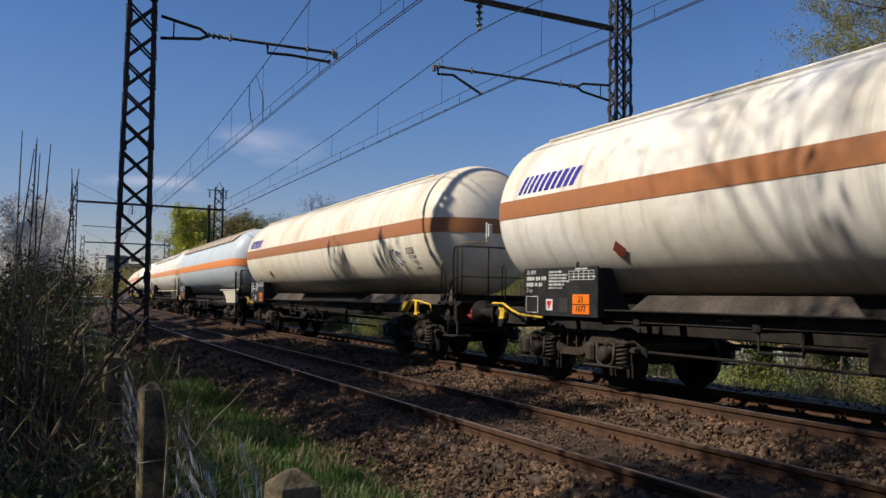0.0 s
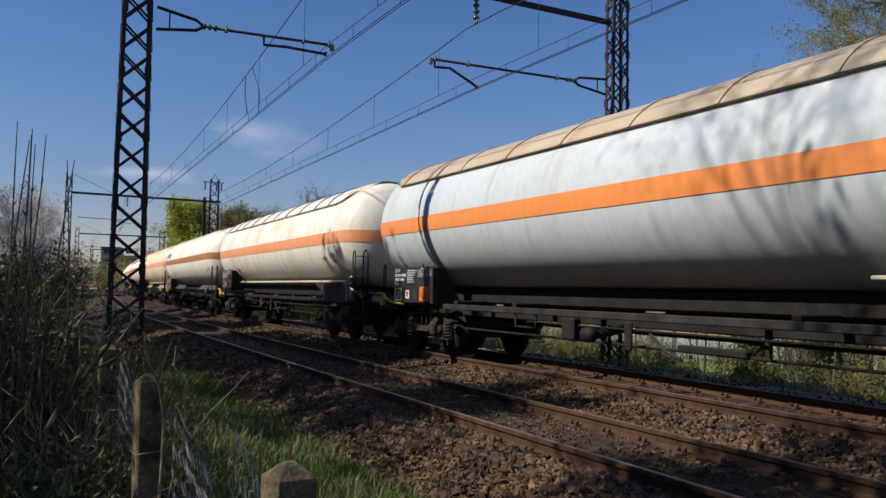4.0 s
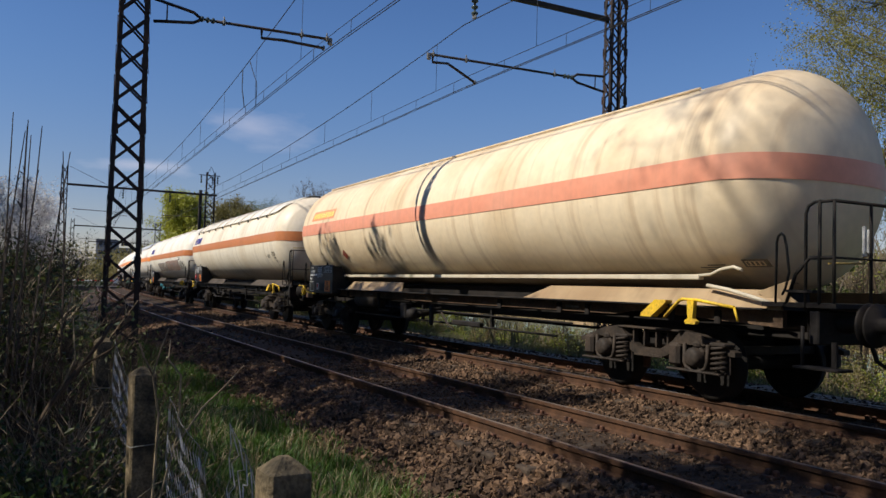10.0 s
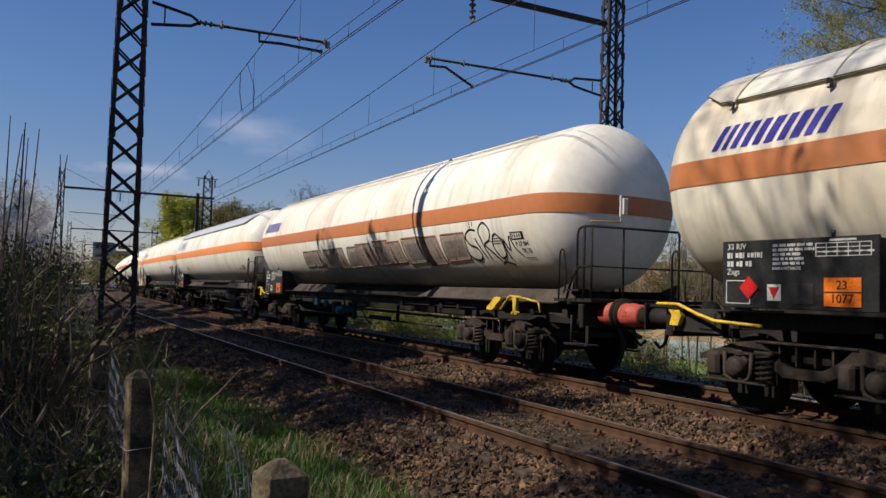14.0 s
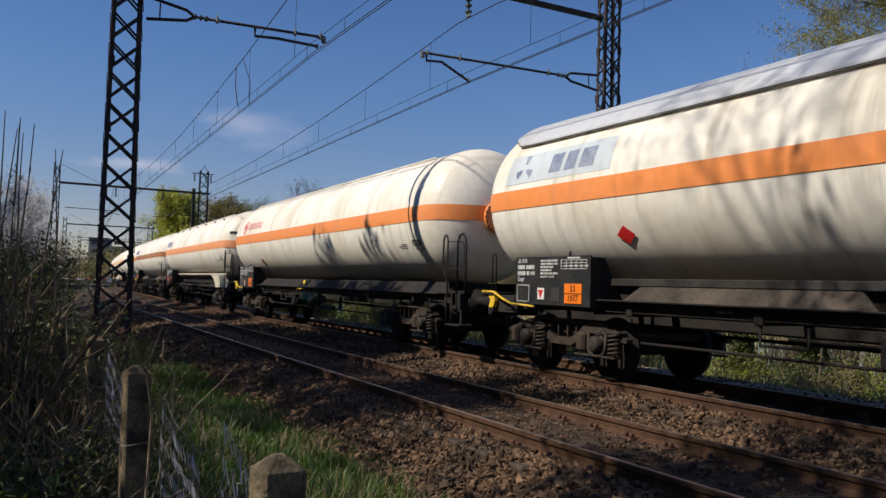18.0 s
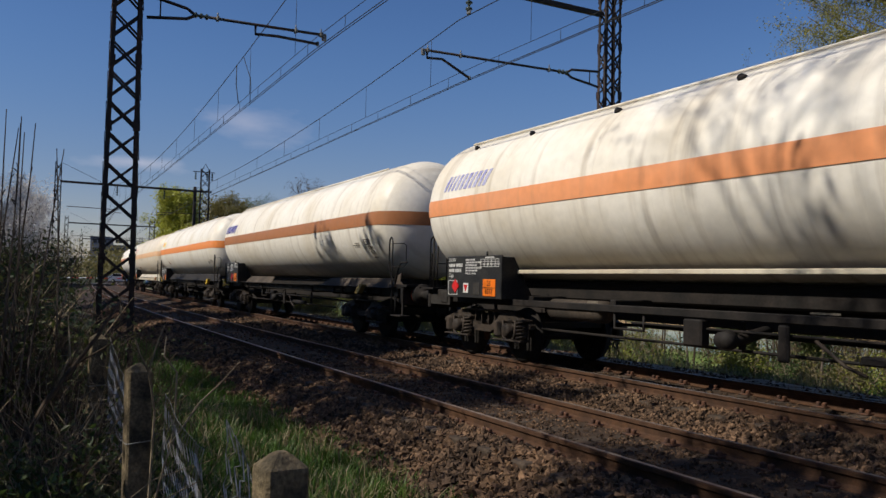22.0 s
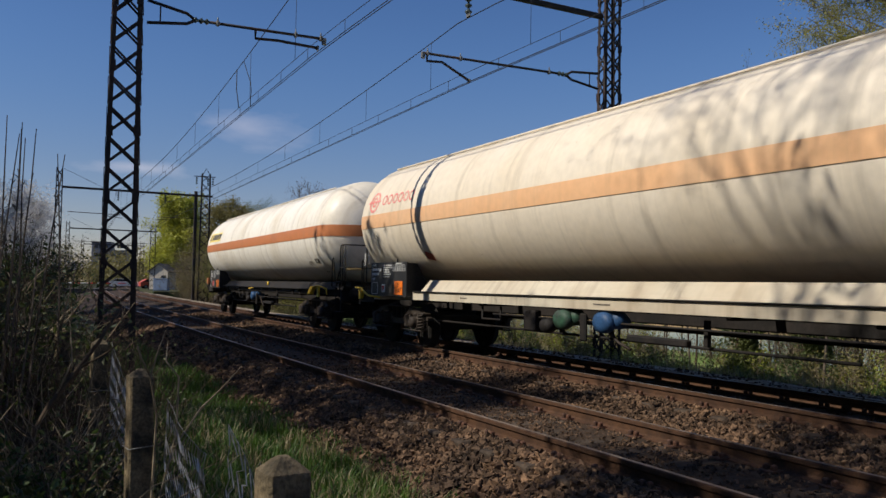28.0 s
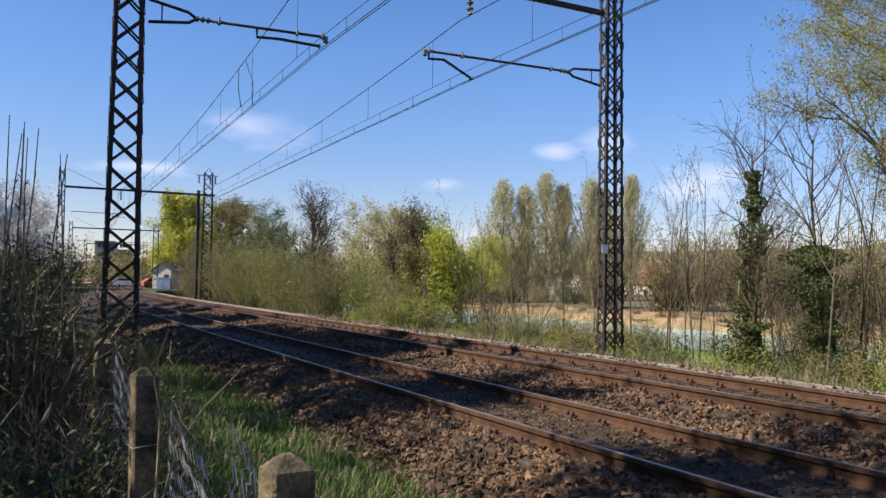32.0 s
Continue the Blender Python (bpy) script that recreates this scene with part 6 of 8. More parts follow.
def cantilever(name, label, mast_y, top, low, tip, arm_y, far_y, arm_z, reg, wire, beam_z, messenger, x=XM):
    """Bracket, insulator, long tube, steady arm and the beam that carries the main wire."""
    t = thing(name, label, "cantilever arm", "catenary arms", m=Matrix.Translation((x, 0, 0)))
    part("bracket", Geo().tube([(0, mast_y, top), (0, tip[0] - 0.12 * (1 if tip[0] > mast_y else -1), tip[1] + 0.10), (0, tip[0], tip[1] + 0.02), (0, tip[0], tip[1] - 0.03),
                                (0, tip[0] - 0.12 * (1 if tip[0] > mast_y else -1), tip[1] - 0.10), (0, mast_y, low)], 0.032, 8)
         .tube([(0, mast_y + (tip[0] - mast_y) * 0.28, top - (top - tip[1]) * 0.2), (0, mast_y + (tip[0] - mast_y) * 0.28, low + (tip[1] - low) * 0.25)], 0.014, 6), M["steel_dark"], t)
    sg = 1 if arm_y > mast_y else -1
    insulator(t, (0, tip[0], tip[1]), (0, tip[0] + sg * 0.32, tip[1]), 3, 0.06)
    part("tube_arm", Geo().tube([(0, tip[0] + sg * 0.3, tip[1]), (0, far_y, arm_z)], 0.03, 8), M["steel_dark"], t)
    part("clamp", Geo().box((0, far_y, arm_z - 0.05), (0.06, 0.10, 0.16), bevel=0.02), M["zinc"], t)
    part("steady_arm", Geo().tube([(0, reg[0], arm_z - 0.02), (0, reg[0], reg[1]), (0, reg[0] + (wire[0] - reg[0]) * 0.35, reg[1] + 0.03), (0, wire[0], wire[1] + 0.02)], 0.031, 8), M["steel_dark"], t)
    for k, u in enumerate((0.03, 0.26, 0.93)):
        yy = far_y + (tip[0] + sg * 0.3 - far_y) * u
        zz = arm_z + (tip[1] - arm_z) * u
        part("arm_fitting", Geo().box((0, yy, zz), (0.09, 0.07, 0.11), bevel=0.02).tube([(0, yy, zz + 0.05), (0, yy, zz + 0.12)], 0.014, 6), M["zinc"], t)
    part("wire_clamp", Geo().box((0, wire[0], wire[1] + 0.02), (0.08, 0.06, 0.10), bevel=0.02), M["zinc"], t)
    part("cross_beam", Geo().box((0, (mast_y + messenger[0]) / 2 - sg * -0.15, beam_z), (0.12, abs(messenger[0] - mast_y) + 0.5, 0.12), bevel=0.01), M["steel_dark"], t)
    part("wire_clamp", Geo().box((0, messenger[0], messenger[1] + 0.03), (0.16, 0.05, 0.12), bevel=0.02), M["zinc"], t)
    insulator(t, (0, messenger[0], messenger[1] + 0.05), (0, messenger[0], beam_z - 0.05), 4, 0.085)
    return t


cantilever("catenary_arm", "dark tubular catenary arm over the near track", 2.1, 6.80, 6.37, (2.95, 6.57), 5.5, 5.62, 6.62, (4.17, 6.40), (5.48, 6.39), 9.15, (5.55, 8.52))
cantilever("catenary_arm", "dark tubular catenary arm over the far track", 12.9, 6.92, 6.53, (11.95, 6.75), 8.9, 7.95, 6.69, (8.05, 6.52), (9.15, 6.20), 8.40, (9.1, 7.72))

SPANS = [35.0, XM, -67.0, -118.0, -169.0]


def wire_set(yc, stagger, mess_z, aux_dz, contact_z, sag, label):
    """One track's wires over all spans: main wire, auxiliary, two contact wires and droppers."""
    t = thing("overhead_line", label, "overhead wires", "overhead lines")

    def y_at(x):
        for (a, b), k in zip(zip(SPANS, SPANS[1:]), range(9)):
            if b <= x <= a:
                s0, s1 = stagger * (1 if k % 2 else -1), stagger * (-1 if k % 2 else 1)
                u = (a - x) / (a - b)
                ya, yb = yc + bend(a) + s0, yc + bend(b) + s1
                return ya + (yb - ya) * u
        return yc + bend(x)

    def z_main(x):
        for a, b in zip(SPANS, SPANS[1:]):
            if b <= x <= a:
                u = (a - x) / (a - b)
                return mess_z - 4 * sag * u * (1 - u)
        return mess_z

    def run(name, zf, dy, r):
        xs = np.linspace(SPANS[0], SPANS[-1], 120)
        part(name, Geo().tube([(x, y_at(x) + dy, zf(x)) for x in xs], r, 5), M["wire"], t)

    run("main_wire", z_main, 0, 0.012)
    run("auxiliary_wire", lambda x: contact_z + aux_dz, 0, 0.007)
    run("contact_wire", lambda x: contact_z, -0.03, 0.009)
    run("contact_wire", lambda x: contact_z, 0.03, 0.009)
    for i in range(44):
        x = 31.6 - 4.5 * i
        part("dropper", Geo().tube([(x, y_at(x), z_main(x)), (x, y_at(x), contact_z + aux_dz)], 0.006, 4), M["wire"], t)
        for dx in (1.2, 3.5):
            part("short_dropper", Geo().tube([(x - dx, y_at(x - dx), contact_z + aux_dz), (x - dx, y_at(x - dx), contact_z)], 0.006, 4), M["wire"], t)
    return t, y_at, z_main


line_a, ya, za = wire_set(5.42, 0.05, 8.52, 0.27, 6.39, 1.16, "sagging main wire, auxiliary and twin contact wires, near track")
wire_set(8.95, 0.06, 7.74, 0.25, 6.17, 0.85, "sagging main wire, auxiliary and twin contact wires, far track")
part("jumper", Geo().tube([(-23.3, ya(-23.3), za(-23.3)), (-22.75, ya(-22.75), 7.45), (-22.35, ya(-22.35), 7.12), (-22.25, ya(-22.25), 6.85), (-22.3, ya(-22.3), 6.66), (-22.3, ya(-22.3), 6.39)], 0.011, 5), M["wire"], line_a)
part("jumper", Geo().tube([(-24.2, ya(-24.2), za(-24.2)), (-24.2, ya(-24.2), 7.3), (-24.0, ya(-24.0), 7.0), (-23.8, ya(-23.8), 6.66)], 0.014, 5), M["wire"], line_a)


def portal(x, beam_z, ha, hb, y_a=-2.72, y_b=4.0, detail=True):
    """Two lattice masts joined by a beam over both tracks."""
    mid = 7.2 + bend(x)
    a = lattice_mast("lattice_mast", "slim dark lattice mast at the trackside in the distance", x, mid - 5.88, -0.4, ha, 0.60, 0.46, 0.30, 0.75, "distant catenary masts", False)
    b = lattice_mast("lattice_mast", "dark lattice mast with insulators on its head, in the distance", x, mid + 4.95, -0.4, hb, 0.85, 0.70, 0.40, 0.75, "distant catenary masts", False)
    p = thing("portal_beam", "thin dark steel beam spanning both tracks", "catenary beam", "portal beams", m=Matrix.Translation((x, mid, 0)))
    part("beam", Geo().box((0, -0.1, beam_z), (0.16, 11.2, 0.16), bevel=0.01), M["steel_dark"], p)
    part("stay", Geo().tube([(0, -5.6, beam_z + 1.4), (0, -2.6, beam_z + 0.05)], 0.015, 5), M["wire"], p)
    for yy, tip in ((-3.6, -1.5), (3.6, 1.2)):
        part("tube_arm", Geo().tube([(0, yy * 1.45, 6.6), (0, tip, 6.55)], 0.03, 6), M["steel_dark"], p)
        part("steady_arm", Geo().tube([(0, tip * 1.6, 6.5), (0, tip * 1.6, 6.4), (0, tip * 0.9, 6.3)], 0.025, 6), M["steel_dark"], p)
    for yy in (-1.7, 1.8):
        insulator(p, (0, yy, beam_z - 0.8), (0, yy, beam_z - 0.08), 4, 0.08)
    if detail:
        for yy in (-0.75, 0.15, 0.55):
            insulator(b, (0, yy, hb - 0.9), (0, yy, hb - 0.3), 3, 0.09)
        part("head_arm", Geo().box((0, -0.1, hb - 0.25), (0.08, 1.7, 0.06)).tube([(0, -0.3, hb - 0.2), (0, 0.0, hb + 0.45), (0, 0.35, hb - 0.2)], 0.03, 6), M["steel_dark"], b)


portal(-67.0, 8.45, 10.3, 10.7)
portal(-118.0, 8.3, 9.6, 9.6, detail=False)
portal(-169.0, 8.3, 9.6, 9.6, detail=False)
side_mast = thing("steel_post", "plain dark steel post beside the lattice mast", "post", m=Matrix.Translation((-67.0, 11.38 + bend(-67), -0.4)))
part("post", Geo().box((0, 0, 4.6), (0.22, 0.22, 9.2), bevel=0.01), M["steel_dark"], side_mast)

# ---- fence ----
def fence_post(x, y, top, h, w, lean):
    t = thing("fence_post", "weathered square concrete fence post with a pointed cap", "fence post", "fence posts", m=pose(x, y, top - h, lean[0], lean[1], 4))
    a = w / 2
    g = Geo()
    rings = [(0, a), (h - 0.05, a), (h - 0.038, a * 0.97), (h - 0.008, a * 0.42), (h, a * 0.22)]
    vs, fs = [], []
    for z, r in rings:
        c = r * 0.16
        vs += [Vector((sx, sy, z)) for sx, sy in ((-r + c, -r), (r - c, -r), (r, -r + c), (r, r - c), (r - c, r), (-r + c, r), (-r, r - c), (-r, -r + c))]
    for i in range(len(rings) - 1):
        for k in range(8):
            fs.append((i * 8 + k, i * 8 + (k + 1) % 8, (i + 1) * 8 + (k + 1) % 8, (i + 1) * 8 + k))
    fs.append(tuple((len(rings) - 1) * 8 + k for k in range(8)))
    part("shaft", g.add(vs, fs), M["concrete"], t)
    for z in (0.25, 0.62, 0.95):
        part("wire_tie", Geo().tube([(-a - 0.01, -a - 0.006, z), (a + 0.01, -a - 0.006, z), (a + 0.012, a, z + 0.01)], 0.003, 4), M["zinc"], t)
    return t


POSTS = [(-2.11, 0.66), (-4.45, 0.63), (-6.84, 0.62)]
for (px, py), ln in zip(POSTS, ((0, 0), (0.5, -0.6), (-0.8, 0.8))):
    fence_post(px, py, 1.03, 1.35, 0.12, ln)
fence_post(-9.3, 0.55, 0.98, 1.3, 0.135, (2, -2))


def mesh_panel(x0, x1, y, z0, z1, bulge, seed, droop):
    """Slack diamond wire netting between two posts."""
    t = thing("wire_netting", "slack rusty diamond wire netting between fence posts", "wire fence", "fence netting")
    rnd = random.Random(seed)
    n = int(abs(x1 - x0) / 0.052)
    rows = int((z1 - z0) / 0.062)

    def at(i, j):
        u, v = i / n, j / rows
        x = x0 + (x1 - x0) * u
        sag = bulge * math.sin(math.pi * u) * (0.5 + 0.5 * math.sin(3.1 * v + seed))
        return Vector((x, y + sag + 0.015 * noise.noise((u * 6, v * 6, seed)), z0 + (z1 - z0) * v - (droop * (1 - u) ** 1.5 + 0.06 * math.sin(math.pi * u)) * (0.4 + 0.6 * v) + 0.02 * noise.noise((u * 5, v * 4, seed + 5))))
    vs, fs = [], []
    r = 0.0024
    for i in range(n + 1):
        pts = [at(min(n, max(0, i + (0.5 if j % 2 else -0.5))), j) for j in range(rows + 1)]
        for p, q in zip(pts, pts[1:]):
            d = (q - p).normalized()
            s = d.cross(Vector((0, 1, 0))).normalized() * r
            u = d.cross(s).normalized() * r
            k = len(vs)
            vs += [p + s, p - s * 0.5 + u, p - s * 0.5 - u, q + s, q - s * 0.5 + u, q - s * 0.5 - u]
            fs += [(k, k + 1, k + 4, k + 3), (k + 1, k + 2, k + 5, k + 4), (k + 2, k, k + 3, k + 5)]
    net = bulk("netting", vs, fs, M["netting"], t)
    net["kind"] = "stuff"
    part("strand", Geo().tube([at(n * k / 8, rows) for k in range(9)], 0.0018, 4), M["zinc"], t)
    return t


mesh_panel(-3.42, -4.38, 0.74, -0.25, 0.88, 0.06, 1, 0.10)
mesh_panel(-2.66, -3.22, 0.78, -0.25, 0.93, 0.10, 3, 0.42)
mesh_panel(-5.5, -6.80, 0.72, -0.15, 1.0, 0.14, 2, 0.30)

# ---- level crossing in the distance ----
def slab(name, label, x0, x1, y0, y1, z, mat, cat):
    g = Geo()
    xs = [x0 + (x1 - x0) * i / 8 for i in range(9)]
    for a, b in zip(xs, xs[1:]):
        k = [(a, y0 + bend(a)), (b, y0 + bend(b)), (b, y1 + bend(b)), (a, y1 + bend(a))]
        vs = [Vector((*p, zz)) for zz in (z - 0.9, z) for p in k]
        g.add(vs, [(4, 5, 6, 7), (0, 1, 5, 4), (1, 2, 6, 5), (2, 3, 7, 6), (3, 0, 4, 7)])
    return tagged(part(name, g, mat), label, cat, kind="structure")


slab("crossing_yard", "worn earth and gravel yard by the level crossing", -150, -96, 10.9, 30, 0.25, M["soil"], "yard")
slab("crossing_road", "asphalt road over the level crossing", -134, -127, -30, 10.85, 0.13, M["asphalt"], "road")


def gabled(name, label, x, y, z, w, d, h, roof, wall, roofmat, turn=0, cat="house", windows=(), group=""):
    t = thing(name, label, cat, group, m=pose(x, y, z, 0, 0, turn))
    part("wall", Geo().prism([(-w / 2, 0), (w / 2, 0), (w / 2, h), (0, h + roof), (-w / 2, h)], -d / 2, d / 2), wall, t)
    k = 0.25
    sl = math.hypot(w / 2, roof)
    for sd in (-1, 1):
        nx, nz = sd * roof / sl, (w / 2) / sl
        a, b = Vector((sd * (w / 2 + k), 0, h - k * roof / (w / 2))), Vector((0, 0, h + roof))
        n = Vector((nx, 0, nz))
        vs = [p + Vector((0, yy, 0)) + n * o for o in (0.02, 0.14) for p, yy in ((a, -d / 2 - k), (b, -d / 2 - k), (b, d / 2 + k), (a, d / 2 + k))]
        part("roof", Geo().add(vs, [(0, 1, 2, 3), (7, 6, 5, 4), (0, 4, 5, 1), (1, 5, 6, 2), (2, 6, 7, 3), (3, 7, 4, 0)]), roofmat, t)
    for face, u, zz, ww, hh in windows:
        if face == "gable":
            c, s = (u, -d / 2 - 0.01, zz), (ww, 0.05, hh)
        else:
            c, s = (-w / 2 - 0.01 if face == "left" else w / 2 + 0.01, u, zz), (0.05, ww, hh)
        win = part("window", Geo().box(c, s), M["window_dark"], t)
        part("frame", Geo().box((c[0], c[1], c[2] - hh / 2 - 0.04), (s[0] + 0.08, s[1] + 0.08, 0.08)), M["render_white"], win)
    return t


gabled("signal_hut", "small pale rendered trackside hut with a low gable", -122, 19.5, 0.25, 2.6, 3.6, 2.6, 1.0, M["render_cream"], M["roof_slate"], 62, "hut", (("gable", 0.7, 1.6, 0.7, 0.8),))
cab = thing("relay_cabinet", "blue-grey sheet-metal relay cabinet on a plinth", "cabinet", m=pose(-101, 16.0, 0.25, 0, 0, 62))
part("body", Geo().box((0, 0, 0.75), (1.7, 0.8, 1.4), bevel=0.03), M["cabinet_blue"], cab)
part("lid", Geo().box((0, 0, 1.49), (1.8, 0.9, 0.08), bevel=0.02), M["cabinet_blue"], cab)
part("door", Geo().box((-0.42, -0.41, 0.75), (0.78, 0.03, 1.2), bevel=0.01), M["cabinet_blue"], cab)
part("door", Geo().box((0.42, -0.41, 0.75), (0.78, 0.03, 1.2), bevel=0.01), M["cabinet_blue"], cab)


def car(x, y, z, turn, mat, label):
    t = thing("car", label, "car", "cars at the crossing", m=pose(x, y, z, 0, 0, turn))
    out = [(-2.05, 0.35), (2.05, 0.35), (2.1, 0.7), (1.95, 0.92), (1.1, 1.02), (0.55, 1.42), (-1.2, 1.45), (-1.85, 1.05), (-2.08, 0.9)]
    part("body", Geo().prism(out, -0.85, 0.85), mat, t)
    for sd in (-1, 1):
        part("window", Geo().prism([(-1.6, 1.05), (0.9, 1.05), (0.45, 1.36), (-1.15, 1.38)], sd * 0.855, sd * 0.87), M["window_dark"], t)
        for xx in (-1.3, 1.3):
            wh = part("wheel", Geo().lathe([(-0.1, 0.2), (-0.1, 0.31), (0.1, 0.31), (0.1, 0.2)], "y", 18, (xx, sd * 0.78, 0.31)), M["rubber"], t)
            part("rim", Geo().lathe([(-0.02, 0.19), (0.02, 0.19)], "y", 14, (xx, sd * 0.88, 0.31)), M["zinc"], wh)
    return t


car(-131.5, 15.4, 0.25, 80, M["car_white"], "small white hatchback waiting at the crossing")
car(-130.0, 19.4, 0.25, 95, M["red_buffer"], "red car partly hidden by the trackside hut")
lamp = thing("street_lamp", "tall slim grey lamp post with a white head", "street lamp", m=pose(-84, 21.3, -0.5))
part("pole", Geo().tube([(0, 0, 0), (0, 0, 7.0)], [0.09, 0.05], 8), M["zinc"], lamp)
part("head", Geo().lathe([(6.95, 0.06), (7.0, 0.2), (7.2, 0.24), (7.4, 0.1)], "z", 12), M["sign_white"], lamp)
sig = thing("signal_post", "short trackside signal with a dark backboard", "signal", m=pose(-100, 2.6 + bend(-100), -0.45))
part("pole", Geo().tube([(0, 0, 0), (0, 0, 3.6)], 0.07, 8), M["steel_dark"], sig)
part("board", Geo().box((0, 0, 3.3), (0.1, 0.8, 1.0), bevel=0.03), M["board"], sig)
part("lamp_glass", Geo().lathe([(0.05, 0.1), (0.08, 0.11)], "x", 12, (0, 0, 3.1)), M["sign_white"], sig)
barrier = thing("crossing_barrier", "long pale crossing barrier lying low over the road", "barrier", m=pose(-124.5, 1.0 + bend(-124), 0.0))
part("post", Geo().box((0, 0, 0.5), (0.35, 0.35, 1.0), bevel=0.03), M["frame_grey"], barrier)
part("boom", Geo().tube([(0, 0, 0.95), (0, 9, 1.0)], [0.07, 0.04], 8), M["sign_white"], barrier)
for k in range(4):
    part("red_band", Geo().tube([(0, 1 + 2 * k, 0.955 + 0.01 * k), (0, 2 + 2 * k, 0.96 + 0.01 * k)], 0.075 - 0.006 * k, 8), M["red"], barrier)

# ---- buildings in the distance ----
gabled("house", "white rendered house with a steep tiled gable behind trees", -107, 82.5, -0.6, 7.0, 9, 3.0, 3.4, M["render_white"], M["roof_tile"], 20, "house", (("gable", -1.2, 1.0, 0.8, 0.9), ("gable", 1.3, 1.0, 0.8, 0.9)), "houses beyond the canal")
gabled("house", "cream cottage with a red-brown tiled roof beyond the canal", -101, 92.5, -0.6, 6.5, 9, 2.6, 3.8, M["render_cream"], M["roof_tile"], 100, "house", (("left", -1.6, 0.9, 0.8, 0.9), ("left", 1.2, 0.9, 0.8, 0.9)), "houses beyond the canal")
gabled("house", "low tiled outbuilding half hidden by shrubs", -83.0, 98.0, -0.6, 6, 8, 1.6, 1.6, M["render_cream"], M["roof_tile"], 100, "house", (), "houses beyond the canal")
fl = thing("apartment_block", "grey blocks of flats far behind the crossing", "apartment block", m=pose(-322, 30, -2, 0, 0, 75))
for k, (bx, w, h) in enumerate(((0, 6.5, 17), (7, 5, 14))):
    wall = part("wall", Geo().box((bx, 0, h / 2), (w, 9, h), bevel=0.1), M["flat_grey"], fl)
    part("roof", Geo().box((bx, 0, h + 0.2), (w + 0.3, 9.3, 0.4)), M["roof_slate"], fl)
    for i in range(5):
        for j in range(3):
            part("window", Geo().box((bx - w / 2 + 1.6 + j * (w - 3.2) / 2, -4.52, 3 + i * 3.2), (1.3, 0.1, 1.4)), M["window_dark"], wall)
# ---- vegetation ----
def twigs(paths, radii, sides=3):
    """Thin tapering bars along many lines at once. paths: (n, m, 3); radii: (n, m)."""
    P, Rr = np.asarray(paths, float), np.asarray(radii, float)
    n, m, _ = P.shape
    d = P[:, -1] - P[:, 0]
    d /= np.linalg.norm(d, axis=1, keepdims=True) + 1e-9
    ref = np.where(np.abs(d[:, 2:3]) < 0.9, [[0, 0, 1.0]], [[1.0, 0, 0]])
    s = np.cross(d, ref)
    s /= np.linalg.norm(s, axis=1, keepdims=True) + 1e-9
    u = np.cross(d, s)
    a = 2 * np.pi * np.arange(sides) / sides
    ring = np.cos(a)[None, :, None] * s[:, None, :] + np.sin(a)[None, :, None] * u[:, None, :]
    V = P[:, :, None, :] + ring[:, None, :, :] * Rr[:, :, None, None]
    idx = np.arange(n * m * sides).reshape(n, m, sides)
    nx = np.roll(idx, -1, axis=2)
    F = np.stack([idx[:, :-1], idx[:, 1:], nx[:, 1:], nx[:, :-1]], -1).reshape(-1, 4)
    return V.reshape(-1, 3), F


def leaf_quads(rng, pts, size, squash=0.55, up=None, tri=False):
    """Small pointed leaves, one at each point, turned at random."""
    pts = np.asarray(pts)
    n = len(pts)
    d = rng.normal(size=(n, 3))
    if up is not None:
        d = d * (1 - up) + np.array([0, 0, 1.0]) * up * 1.6
    d /= np.linalg.norm(d, axis=1, keepdims=True) + 1e-9
    e = np.cross(d, rng.normal(size=(n, 3)))
    e /= np.linalg.norm(e, axis=1, keepdims=True) + 1e-9
    nrm = np.cross(d, e)
    s = (size * rng.uniform(0.6, 1.4, n))[:, None]
    fold = nrm * s * 0.12
    if tri:
        V = np.stack([pts - d * s * 0.55 - e * s * squash * 0.35, pts + e * s * squash * 0.75, pts + d * s * 0.6], 1)
        return V.reshape(-1, 3), np.arange(3 * n).reshape(n, 3)
    V = np.stack([pts - d * s * 0.5, pts + e * s * squash * 0.5 + fold, pts + d * s * 0.5, pts - e * s * squash * 0.5 + fold], 1)
    return V.reshape(-1, 3), np.arange(4 * n).reshape(n, 4)


def branch(rng, p, d, length, wiggle=0.16, rise=0.0, m=5):
    pts = [np.array(p, float)]
    d = np.array(d, float)
    for _ in range(m - 1):
        d = d + rng.normal(size=3) * wiggle + np.array([0, 0, rise])
        d /= np.linalg.norm(d)
        pts.append(pts[-1] + d * length / (m - 1))
    return np.array(pts)


